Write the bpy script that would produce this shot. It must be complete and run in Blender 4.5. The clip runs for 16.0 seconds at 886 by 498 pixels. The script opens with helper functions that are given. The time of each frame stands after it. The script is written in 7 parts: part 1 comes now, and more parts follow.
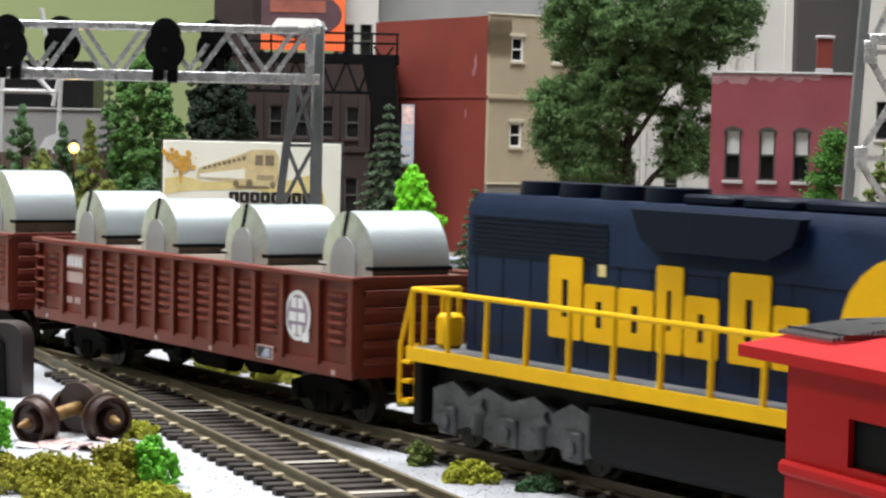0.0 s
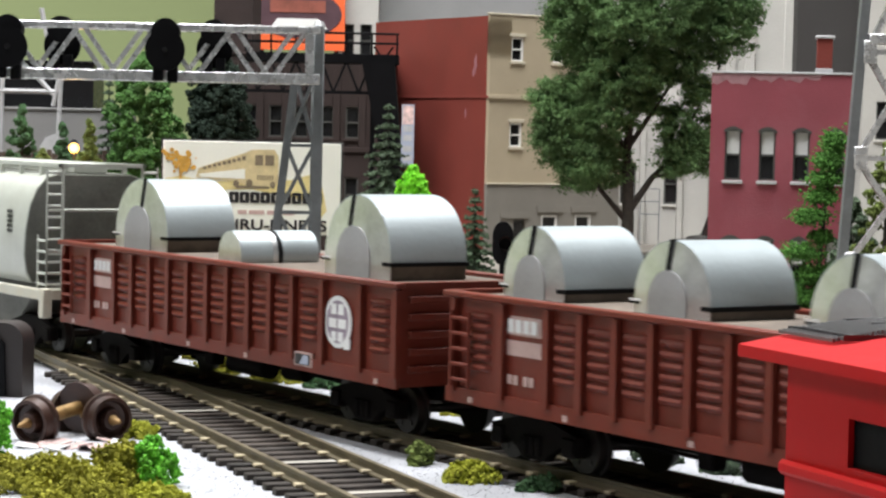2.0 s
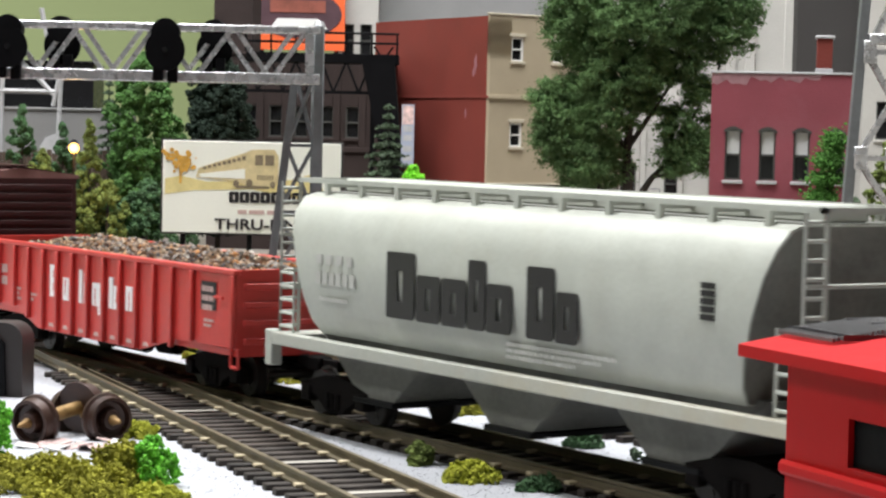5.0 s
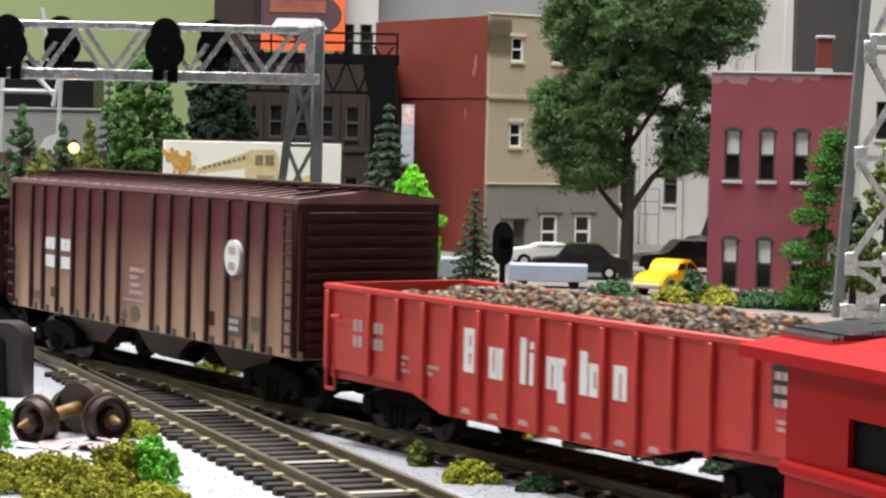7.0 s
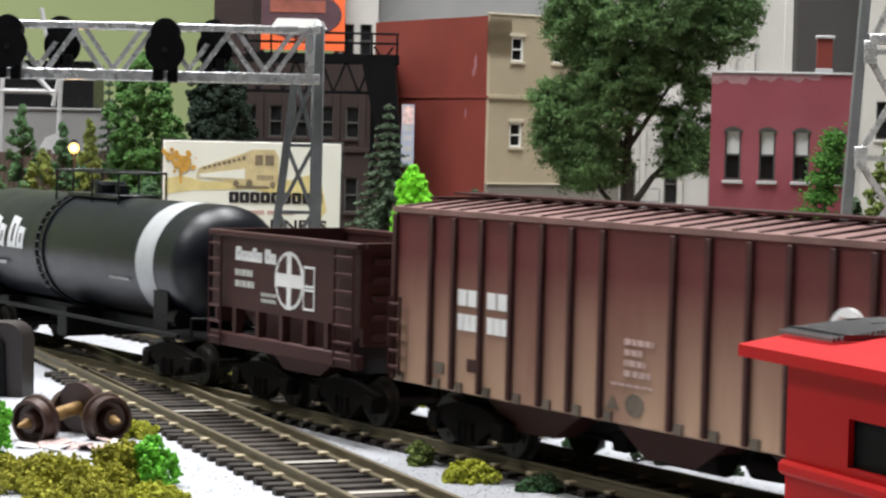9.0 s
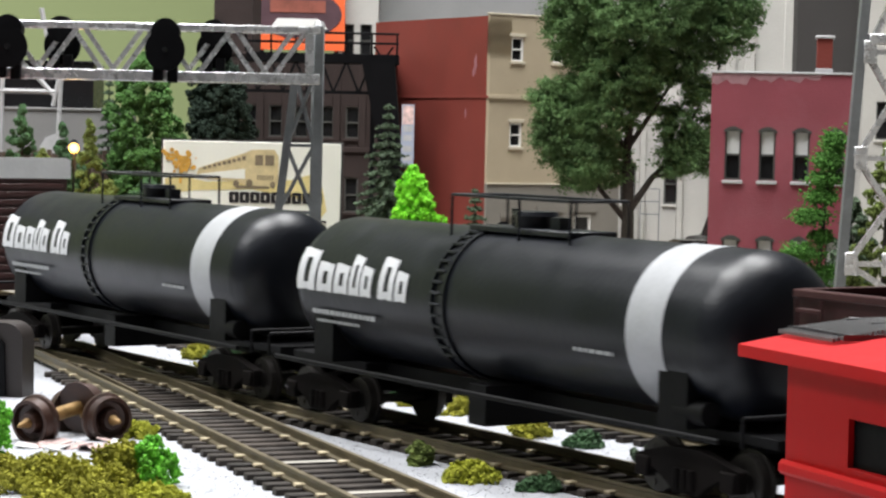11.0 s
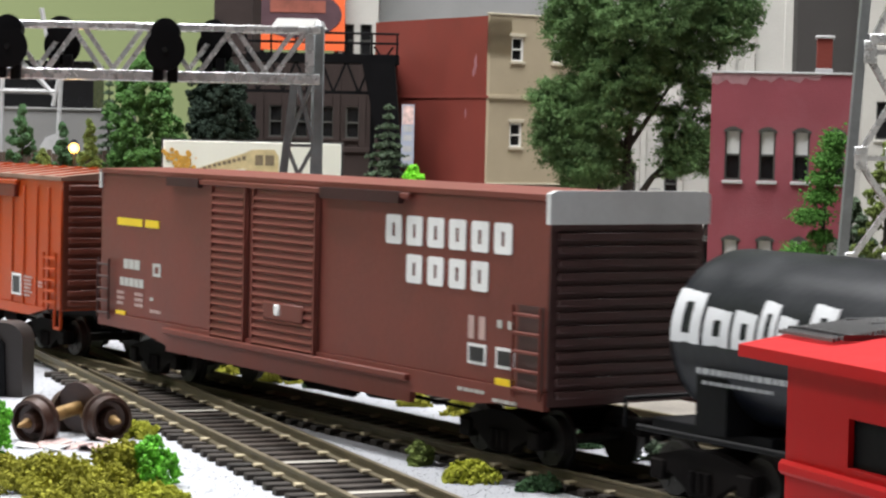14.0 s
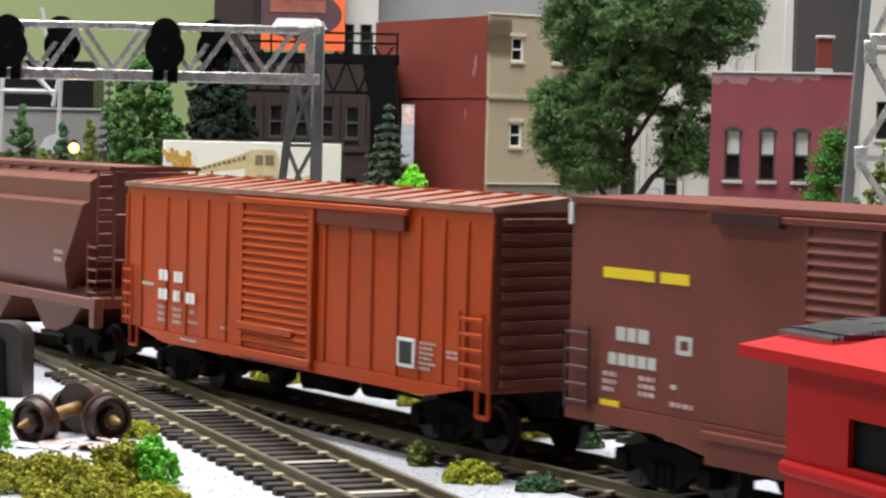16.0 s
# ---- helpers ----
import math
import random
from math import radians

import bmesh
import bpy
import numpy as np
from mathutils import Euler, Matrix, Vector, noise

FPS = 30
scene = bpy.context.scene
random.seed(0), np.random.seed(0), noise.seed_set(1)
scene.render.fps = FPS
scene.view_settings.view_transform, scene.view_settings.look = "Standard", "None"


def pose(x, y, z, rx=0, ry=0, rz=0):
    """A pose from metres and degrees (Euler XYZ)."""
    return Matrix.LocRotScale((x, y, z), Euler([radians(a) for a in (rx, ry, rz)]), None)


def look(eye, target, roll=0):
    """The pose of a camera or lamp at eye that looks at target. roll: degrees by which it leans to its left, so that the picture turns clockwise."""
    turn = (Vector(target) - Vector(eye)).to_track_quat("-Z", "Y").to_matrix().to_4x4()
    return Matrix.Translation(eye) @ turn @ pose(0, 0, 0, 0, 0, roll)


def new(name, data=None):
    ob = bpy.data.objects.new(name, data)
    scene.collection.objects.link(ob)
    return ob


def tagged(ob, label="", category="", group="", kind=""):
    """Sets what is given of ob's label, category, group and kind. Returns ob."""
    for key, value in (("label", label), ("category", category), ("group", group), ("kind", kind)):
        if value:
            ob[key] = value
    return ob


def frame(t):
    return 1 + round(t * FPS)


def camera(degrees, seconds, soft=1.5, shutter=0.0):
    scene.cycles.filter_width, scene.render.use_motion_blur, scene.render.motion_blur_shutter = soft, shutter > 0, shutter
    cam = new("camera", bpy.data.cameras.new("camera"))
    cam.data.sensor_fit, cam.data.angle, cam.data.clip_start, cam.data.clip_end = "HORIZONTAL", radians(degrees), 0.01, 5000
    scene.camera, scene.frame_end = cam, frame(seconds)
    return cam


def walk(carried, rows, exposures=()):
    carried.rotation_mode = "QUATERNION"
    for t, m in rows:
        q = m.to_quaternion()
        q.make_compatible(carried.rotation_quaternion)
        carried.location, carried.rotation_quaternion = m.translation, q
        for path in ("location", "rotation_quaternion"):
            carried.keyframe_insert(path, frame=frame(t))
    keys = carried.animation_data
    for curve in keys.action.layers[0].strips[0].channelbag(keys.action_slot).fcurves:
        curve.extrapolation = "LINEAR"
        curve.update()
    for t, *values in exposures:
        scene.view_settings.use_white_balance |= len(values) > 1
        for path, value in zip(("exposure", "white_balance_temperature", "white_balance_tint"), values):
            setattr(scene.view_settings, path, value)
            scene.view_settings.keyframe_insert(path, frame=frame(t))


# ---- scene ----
# Model railway in 1:87. Lengths below are in millimetres and become metres in part().
MM = 0.001
cam = camera(22.54, 16.0, soft=2.4, shutter=0.3)
EYE = Vector((0.0, -0.2603, 0.0633))
AIM = EYE + Vector((-0.83434, 0.54881, -0.05173))
walk(cam, [(0.0, look(EYE, AIM, 1.27)), (16.0, look(EYE, AIM, 1.27))], [(0.0, 0.0), (16.0, 0.0)])

# distance run by the train, mm, at each half second
RUN = [0.0, 52.1, 103.3, 154.2, 205.4, 256.1, 306.2, 356.7, 407.7, 458.3, 508.7, 559.2, 609.6, 659.9, 710.6, 761.5, 812.2, 862.6, 913.0, 963.4, 1014.0, 1064.5, 1115.1, 1165.3, 1215.1, 1265.1, 1315.9, 1367.1, 1417.8, 1468.0, 1519.0, 1570.5, 1621.5]


def run(t):
    return float(np.interp(t * 2, range(33), RUN))


# ---- light: a closed room with ceiling panels ----
world = bpy.data.worlds.new("room_air")
scene.world = world
world.use_nodes = True
world.node_tree.nodes["Background"].inputs[0].default_value = (0.9, 0.95, 1.0, 1)
world.node_tree.nodes["Background"].inputs[1].default_value = 0.012


def ceiling_panel(x, y, w, d, watts):
    data = bpy.data.lights.new("ceiling_panel_light", "AREA")
    data.shape, data.size, data.size_y, data.energy, data.color = "RECTANGLE", w, d, watts, (0.985, 0.985, 0.985)
    ob = new("ceiling_panel_light", data)
    ob.location = (x, y, 1.385)
    return ob


for px, py, watts in ((-0.85, -0.22, 36), (-0.65, 0.45, 32), (-1.1, -1.15, 22)):
    ceiling_panel(px, py, 1.1, 0.28, watts)

# ---- materials ----


def mat(name, c, rough=0.5, metal=0.0, var=0.25, scale=120.0, bump=0.15, fine=900.0, dirt=None, dirt_amount=0.45, island=0.0, obj=0.0, spec=0.5, bump_size=0.0004):
    """Paint or surface: colour varied at two scales, optional dirt patches, fine relief."""
    m = bpy.data.materials.new(name)
    m.use_nodes = True
    nt = m.node_tree
    n, lk = nt.nodes, nt.links
    p = n["Principled BSDF"]
    tc = n.new("ShaderNodeTexCoord")
    n1 = n.new("ShaderNodeTexNoise")
    n1.inputs["Scale"].default_value = scale
    n1.inputs["Detail"].default_value = 6
    n2 = n.new("ShaderNodeTexNoise")
    n2.inputs["Scale"].default_value = fine
    n2.inputs["Detail"].default_value = 3
    lk.new(tc.outputs["Object"], n1.inputs["Vector"])
    lk.new(tc.outputs["Object"], n2.inputs["Vector"])
    ramp = n.new("ShaderNodeValToRGB")
    ramp.color_ramp.elements[0].position, ramp.color_ramp.elements[1].position = 0.3, 0.72
    lo = [v * (1 - var) for v in c]
    hi = [min(1.0, v * (1 + var * 0.6)) for v in c]
    ramp.color_ramp.elements[0].color = (*lo, 1)
    ramp.color_ramp.elements[1].color = (*hi, 1)
    add = n.new("ShaderNodeMath")
    add.operation = "MULTIPLY_ADD"
    add.inputs[1].default_value, add.inputs[2].default_value = 0.35, -0.17
    lk.new(n2.outputs["Fac"], add.inputs[0])
    mix = n.new("ShaderNodeMath")
    mix.operation = "ADD"
    lk.new(n1.outputs["Fac"], mix.inputs[0])
    lk.new(add.outputs[0], mix.inputs[1])
    lk.new(mix.outputs[0], ramp.inputs[0])
    col = ramp.outputs["Color"]
    if island or obj:
        if island:
            g = n.new("ShaderNodeNewGeometry")
            src = g.outputs["Random Per Island"]
        else:
            g = n.new("ShaderNodeObjectInfo")
            src = g.outputs["Random"]
        mr = n.new("ShaderNodeMapRange")
        k = island or obj
        mr.inputs[3].default_value, mr.inputs[4].default_value = 1 - k, 1 + k
        lk.new(src, mr.inputs[0])
        hs = n.new("ShaderNodeHueSaturation")
        lk.new(mr.outputs[0], hs.inputs["Value"])
        lk.new(col, hs.inputs["Color"])
        col = hs.outputs["Color"]
    if dirt:
        n3 = n.new("ShaderNodeTexNoise")
        n3.inputs["Scale"].default_value = scale * 0.45
        n3.inputs["Detail"].default_value = 8
        n3.inputs["Roughness"].default_value = 0.7
        lk.new(tc.outputs["Object"], n3.inputs["Vector"])
        r3 = n.new("ShaderNodeValToRGB")
        r3.color_ramp.elements[0].position, r3.color_ramp.elements[1].position = 0.48, 0.78
        r3.color_ramp.elements[0].color = (0, 0, 0, 1)
        r3.color_ramp.elements[1].color = (dirt_amount, dirt_amount, dirt_amount, 1)
        lk.new(n3.outputs["Fac"], r3.inputs[0])
        mx = n.new("ShaderNodeMix")
        mx.data_type = "RGBA"
        lk.new(r3.outputs["Color"], mx.inputs[0])
        lk.new(col, mx.inputs[6])
        mx.inputs[7].default_value = (*dirt, 1)
        col = mx.outputs[2]
    lk.new(col, p.inputs["Base Color"])
    p.inputs["Metallic"].default_value = metal
    p.inputs["Specular IOR Level"].default_value = spec
    rr = n.new("ShaderNodeMapRange")
    rr.inputs[3].default_value, rr.inputs[4].default_value = max(0.05, rough - 0.12), min(1, rough + 0.12)
    lk.new(n1.outputs["Fac"], rr.inputs[0])
    lk.new(rr.outputs[0], p.inputs["Roughness"])
    if bump:
        b = n.new("ShaderNodeBump")
        b.inputs["Strength"].default_value = bump
        b.inputs["Distance"].default_value = bump_size
        lk.new(n2.outputs["Fac"], b.inputs["Height"])
        lk.new(b.outputs[0], p.inputs["Normal"])
    return m


def glow(name, c, strength):
    m = bpy.data.materials.new(name)
    m.use_nodes = True
    p = m.node_tree.nodes["Principled BSDF"]
    p.inputs["Base Color"].default_value = (0.02, 0.015, 0.01, 1)
    p.inputs["Emission Color"].default_value = (*c, 1)
    p.inputs["Emission Strength"].default_value = strength
    return m


M_OXIDE = mat("oxide_red_paint", (0.150, 0.025, 0.014), 0.46, spec=0.28, dirt=(0.09, 0.035, 0.025), var=0.15)
M_DECK = mat("load_deck_brown", (0.12, 0.092, 0.07), 0.7, var=0.4, dirt=(0.3, 0.25, 0.2))
M_BLUE = mat("dark_blue_paint", (0.005, 0.015, 0.046), 0.45, var=0.18, scale=200, spec=0.2)
M_YELLOW = mat("yellow_paint", (0.84, 0.49, 0.002), 0.45, var=0.08, spec=0.25)
M_GREY_TRUCK = mat("silver_grey_plastic", (0.15, 0.158, 0.17), 0.5, var=0.2)
M_BLACK = mat("black_plastic", (0.006, 0.006, 0.007), 0.55, var=0.3, spec=0.12)
M_LOCO_TRUCK = mat("worn_silver_plastic", (0.075, 0.08, 0.088), 0.45, var=0.5, scale=260, dirt=(0.24, 0.245, 0.25), dirt_amount=0.4)
M_BLUE_VENT = mat("dark_blue_vent", (0.003, 0.007, 0.020), 0.5, var=0.15, spec=0.15)
M_TANK = mat("tank_black_paint", (0.006, 0.0075, 0.0115), 0.36, var=0.15, spec=0.35)
M_TRUCK = mat("truck_black", (0.006, 0.005, 0.005), 0.75, var=0.4, dirt=(0.016, 0.013, 0.011), spec=0.05)
M_WHEEL = mat("wheel_steel", (0.028, 0.025, 0.023), 0.45, metal=0.5, var=0.3)
M_HOPPER = mat("hopper_grey_paint", (0.485, 0.505, 0.455), 0.45, var=0.10, dirt=(0.36, 0.345, 0.28), dirt_amount=0.4)
# road grime and painted shade in one dark grey, for the hopper
M_HOPPER_SHADE_GRIME = mat("shaded_grimy_grey_paint", (0.17, 0.172, 0.155), 0.6, var=0.35, scale=70, dirt=(0.07, 0.065, 0.055), dirt_amount=0.5, spec=0.2)
M_HOPPER_SILL = mat("rust_stained_grey_paint", (0.47, 0.48, 0.43), 0.5, var=0.15, scale=35, dirt=(0.46, 0.33, 0.13), dirt_amount=0.5)
M_LETTER_BLACK = mat("letter_black", (0.012, 0.010, 0.012), 0.45, var=0.1)
M_LETTER_WHITE = mat("letter_white", (0.82, 0.82, 0.82), 0.5, var=0.1)
M_LETTER_PALE = mat("letter_pale", (0.62, 0.63, 0.65), 0.5, var=0.1)
M_LETTER_FADED = mat("letter_faded_pink", (0.52, 0.36, 0.33), 0.5, var=0.2)
M_LETTER_GREY = mat("letter_pale_grey", (0.5, 0.5, 0.47), 0.5, var=0.1)
M_SIGN_YELLOW = mat("stencil_yellow", (0.82, 0.60, 0.01), 0.5, var=0.08)
M_LILAC = mat("emblem_lilac_grey", (0.30, 0.24, 0.30), 0.5, var=0.2)
M_BAND = mat("pale_band_grey", (0.40, 0.41, 0.43), 0.4, var=0.1)
M_WORN = mat("worn_pale_paint", (0.36, 0.19, 0.21), 0.8, var=0.25, scale=250)
M_FENCE = mat("brown_timber_fence", (0.075, 0.05, 0.035), 0.8, var=0.35)
M_BURL = mat("bright_red_paint", (0.56, 0.042, 0.035), 0.42, var=0.12, dirt=(0.26, 0.035, 0.03))
M_ORANGE = mat("orange_red_paint", (0.43, 0.054, 0.005), 0.45, var=0.1, dirt=(0.26, 0.040, 0.012), spec=0.3)
M_CB = mat("brown_red_paint", (0.162, 0.042, 0.031), 0.5, var=0.14, scale=90, spec=0.3)
M_ORE = mat("dark_brown_paint", (0.046, 0.015, 0.015), 0.55, var=0.15, spec=0.25)
M_BHOP = mat("rust_brown_paint", (0.17, 0.052, 0.036), 0.5, var=0.15, dirt=(0.1, 0.04, 0.03))
M_SILVER = mat("silver_end_paint", (0.72, 0.73, 0.73), 0.35, var=0.08)
M_COIL = mat("rolled_steel", (0.47, 0.53, 0.555), 0.38, metal=0.35, var=0.06, scale=60)
M_COIL_END = mat("coil_edge", (0.80, 0.81, 0.83), 0.34, metal=0.85, var=0.12, scale=300, bump=0.2, fine=1200)
M_COIL_CORE = mat("coil_core_grey", (0.36, 0.37, 0.38), 0.6, metal=0.2, var=0.1)
M_GALV = mat("galvanised_silver", (0.70, 0.71, 0.725), 0.27, metal=0.6, var=0.2, scale=300)
M_STEEL_GREY = mat("grey_painted_post", (0.20, 0.215, 0.225), 0.42, metal=0.25, var=0.15, scale=200)
M_SIGNAL = mat("signal_black", (0.005, 0.005, 0.006), 0.6, var=0.2, spec=0.08)
M_RAIL = mat("weathered_rail", (0.125, 0.102, 0.060), 0.5, metal=0.25, var=0.3, dirt=(0.075, 0.055, 0.035))
M_TIE = mat("tie_brown_black", (0.034, 0.026, 0.021), 0.62, var=0.45, obj=0.6, spec=0.3, dirt=(0.085, 0.072, 0.06), dirt_amount=0.5)
M_TIE_PALE = mat("tie_pale_worn", (0.36, 0.34, 0.30), 0.8, var=0.3)
M_SPIKE = mat("spike_brass", (0.38, 0.32, 0.21), 0.6, metal=0.0, var=0.35, dirt=(0.12, 0.09, 0.05), obj=0.35)
M_CABOOSE = mat("caboose_red", (0.43, 0.003, 0.006), 0.55, var=0.05, bump=0.05, spec=0.18)
M_GRATE = mat("grey_grating", (0.12, 0.12, 0.125), 0.5, var=0.2)
M_BALLAST = mat("white_ballast", (0.385, 0.395, 0.425), 0.95, var=0.10, scale=500, fine=2600, bump=0.06, bump_size=0.0003)
M_ROADBED = mat("shadow_dark_roadbed", (0.018, 0.015, 0.013), 0.95, var=0.4, scale=500, fine=2200, bump=0.5, spec=0.1)
M_PEBBLE = mat("ballast_grain", (0.385, 0.394, 0.424), 0.95, var=0.06, bump=0, island=0.08, spec=0.2)
M_GROUND = mat("earth_and_asphalt", (0.20, 0.18, 0.155), 0.9, var=0.4, scale=30, fine=900, bump=0.6, dirt=(0.30, 0.27, 0.22))
M_BRICK = mat("red_brick_wall", (0.185, 0.029, 0.019), 0.75, var=0.14, scale=45, fine=1100, bump=0.5)
M_TAN = mat("tan_stucco_wall", (0.40, 0.335, 0.235), 0.8, var=0.08, scale=50, fine=1300, bump=0.4)
M_GREYWALL = mat("grey_brown_base_wall", (0.215, 0.20, 0.175), 0.8, var=0.12, scale=60, fine=1300, bump=0.4)
M_MAUVE = mat("rose_red_brick", (0.27, 0.056, 0.076), 0.7, var=0.14, scale=40, fine=1500, bump=0.5, dirt=(0.36, 0.17, 0.19), dirt_amount=0.35)
M_MAUVE_EDGE = mat("rose_grey_quoin", (0.34, 0.15, 0.17), 0.7, var=0.2, scale=80)
M_STONE = mat("pale_window_stone", (0.50, 0.45, 0.35), 0.8, var=0.12)
M_STONE_GREY = mat("pale_grey_stone", (0.46, 0.46, 0.47), 0.8, var=0.15)
M_WHITE_FRAME = mat("white_window_frame", (0.78, 0.78, 0.76), 0.5, var=0.05)
M_DARK_FRAME = mat("dark_window_frame", (0.06, 0.06, 0.055), 0.5, var=0.1)
M_GLASS = mat("dark_window_glass", (0.012, 0.012, 0.013), 0.12, var=0.1, bump=0)
M_BLIND = mat("white_roller_blind", (0.74, 0.74, 0.74), 0.7, var=0.06)
M_ROOF = mat("roof_felt", (0.22, 0.22, 0.225), 0.85, var=0.2)
M_PALE_BLDG = mat("pale_grey_concrete", (0.47, 0.46, 0.43), 0.8, var=0.12, scale=25)
M_MID_BLDG = mat("mid_grey_concrete", (0.22, 0.22, 0.22), 0.8, var=0.12, scale=25)
M_DARK_BLDG = mat("charcoal_wall", (0.036, 0.033, 0.032), 0.8, var=0.15, scale=30)
M_BROWN_BLDG = mat("dark_brown_brick", (0.038, 0.027, 0.025), 0.85, var=0.2, scale=60, spec=0.2)
M_GREEN_WALL = mat("pale_green_wall_paint", (0.42, 0.50, 0.24), 0.8, var=0.03, scale=4)
M_ROOM = mat("room_grey_paint", (0.18, 0.18, 0.175), 0.85, var=0.04, scale=3)
M_ORANGE_BOARD = mat("orange_board", (0.82, 0.13, 0.03), 0.6, var=0.06)
M_SIGN_DARK = mat("sign_plum", (0.075, 0.035, 0.045), 0.6, var=0.2)
M_SIGN_RUST = mat("sign_rust", (0.26, 0.075, 0.05), 0.6, var=0.3, scale=90)
M_BOARD = mat("billboard_paper", (0.86, 0.855, 0.77), 0.55, var=0.05, scale=30)
M_BOARD_YELLOW = mat("billboard_yellow_wash", (0.74, 0.62, 0.28), 0.6, var=0.2, scale=90)
M_BUS = mat("printed_bus_cream", (0.66, 0.54, 0.30), 0.6, var=0.2, scale=200)
M_BUS_DARK = mat("printed_bus_shadow", (0.22, 0.17, 0.11), 0.6, var=0.3, scale=200)
M_BUS_ORANGE = mat("printed_tree_orange", (0.66, 0.36, 0.06), 0.6, var=0.35, scale=350)
M_BARK = mat("bark", (0.045, 0.038, 0.030), 0.9, var=0.4, scale=400, bump=0.8)
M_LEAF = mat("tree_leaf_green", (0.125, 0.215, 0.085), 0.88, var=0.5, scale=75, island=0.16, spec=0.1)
M_LEAF_DARK = mat("conifer_dark_green", (0.058, 0.092, 0.050), 0.85, var=0.3, island=0.5)
M_LEAF_BLACK = mat("blackish_green_foam", (0.030, 0.045, 0.034), 0.95, var=0.3, island=0.2, spec=0.1)
M_LEAF_SHELF = mat("leaf_green_foam", (0.07, 0.185, 0.034), 0.85, var=0.25, island=0.4, spec=0.2)
M_LEAF_MOSS = mat("moss_green_foam", (0.13, 0.17, 0.045), 0.9, var=0.3, island=0.4, spec=0.2)
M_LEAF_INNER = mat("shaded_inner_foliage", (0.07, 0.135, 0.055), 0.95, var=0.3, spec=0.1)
M_LEAF_MID = mat("foam_green", (0.062, 0.155, 0.032), 0.85, var=0.3, island=0.4)
M_LEAF_LIME = mat("foam_lime", (0.17, 0.56, 0.012), 0.8, var=0.15, island=0.3)
M_LEAF_BRIGHT = mat("foam_fresh_green", (0.14, 0.46, 0.03), 0.8, var=0.2, island=0.35)
M_LEAF_OLIVE = mat("foam_olive", (0.30, 0.295, 0.042), 0.9, var=0.45, scale=160, island=0.18, spec=0.15)
M_LEAF_YELLOW = mat("foam_yellow_green", (0.36, 0.38, 0.045), 0.9, var=0.25, island=0.2, spec=0.15)
M_LEAF_TEAL = mat("foam_deep_green", (0.045, 0.11, 0.04), 0.85, var=0.3, island=0.4)
M_RUST = mat("rusty_wheel", (0.036, 0.016, 0.012), 0.45, metal=0.2, var=0.35, dirt=(0.11, 0.045, 0.022), dirt_amount=0.4)
M_BRASS = mat("brass_axle", (0.34, 0.21, 0.08), 0.45, metal=0.4, var=0.4, dirt=(0.09, 0.04, 0.02), dirt_amount=0.6)
M_CARD = mat("pink_and_white_debris", (0.55, 0.40, 0.38), 0.8, island=0.5, var=0.4, scale=350)
M_DARKBOX = mat("dark_brown_casting", (0.032, 0.025, 0.023), 0.5, var=0.2)
M_CARYELLOW = mat("taxi_yellow", (0.84, 0.46, 0.005), 0.3, var=0.05)
M_CARBLACK = mat("car_black", (0.008, 0.008, 0.009), 0.25, var=0.05)
M_CARBLUE = mat("pale_blue_paint", (0.37, 0.41, 0.52), 0.5, var=0.08)
M_CARWHITE = mat("car_white", (0.7, 0.7, 0.7), 0.35, var=0.05)
M_SCRAP = mat("scrap_load", (0.20, 0.13, 0.08), 0.8, var=0.4, scale=400)
# scrap pieces of several kinds, one colour a piece
_n, _l = M_SCRAP.node_tree.nodes, M_SCRAP.node_tree.links
_g, _r = _n.new("ShaderNodeNewGeometry"), _n.new("ShaderNodeValToRGB")
_r.color_ramp.interpolation = "CONSTANT"
for _i, (_p, _c) in enumerate(((0.0, (0.085, 0.07, 0.06)), (0.22, (0.22, 0.15, 0.10)), (0.45, (0.34, 0.22, 0.13)), (0.62, (0.27, 0.25, 0.23)), (0.78, (0.46, 0.37, 0.26)), (0.88, (0.42, 0.19, 0.06)), (0.93, (0.10, 0.10, 0.11)), (0.992, (0.75, 0.72, 0.66)))):
    _e = _r.color_ramp.elements[_i] if _i < 2 else _r.color_ramp.elements.new(_p)
    _e.position, _e.color = _p, (*_c, 1)
_l.new(_g.outputs["Random Per Island"], _r.inputs[0])
_l.new(_r.outputs["Color"], _n["Principled BSDF"].inputs["Base Color"])
M_BULB = glow("warm_bulb", (1.0, 0.50, 0.09), 8.0)



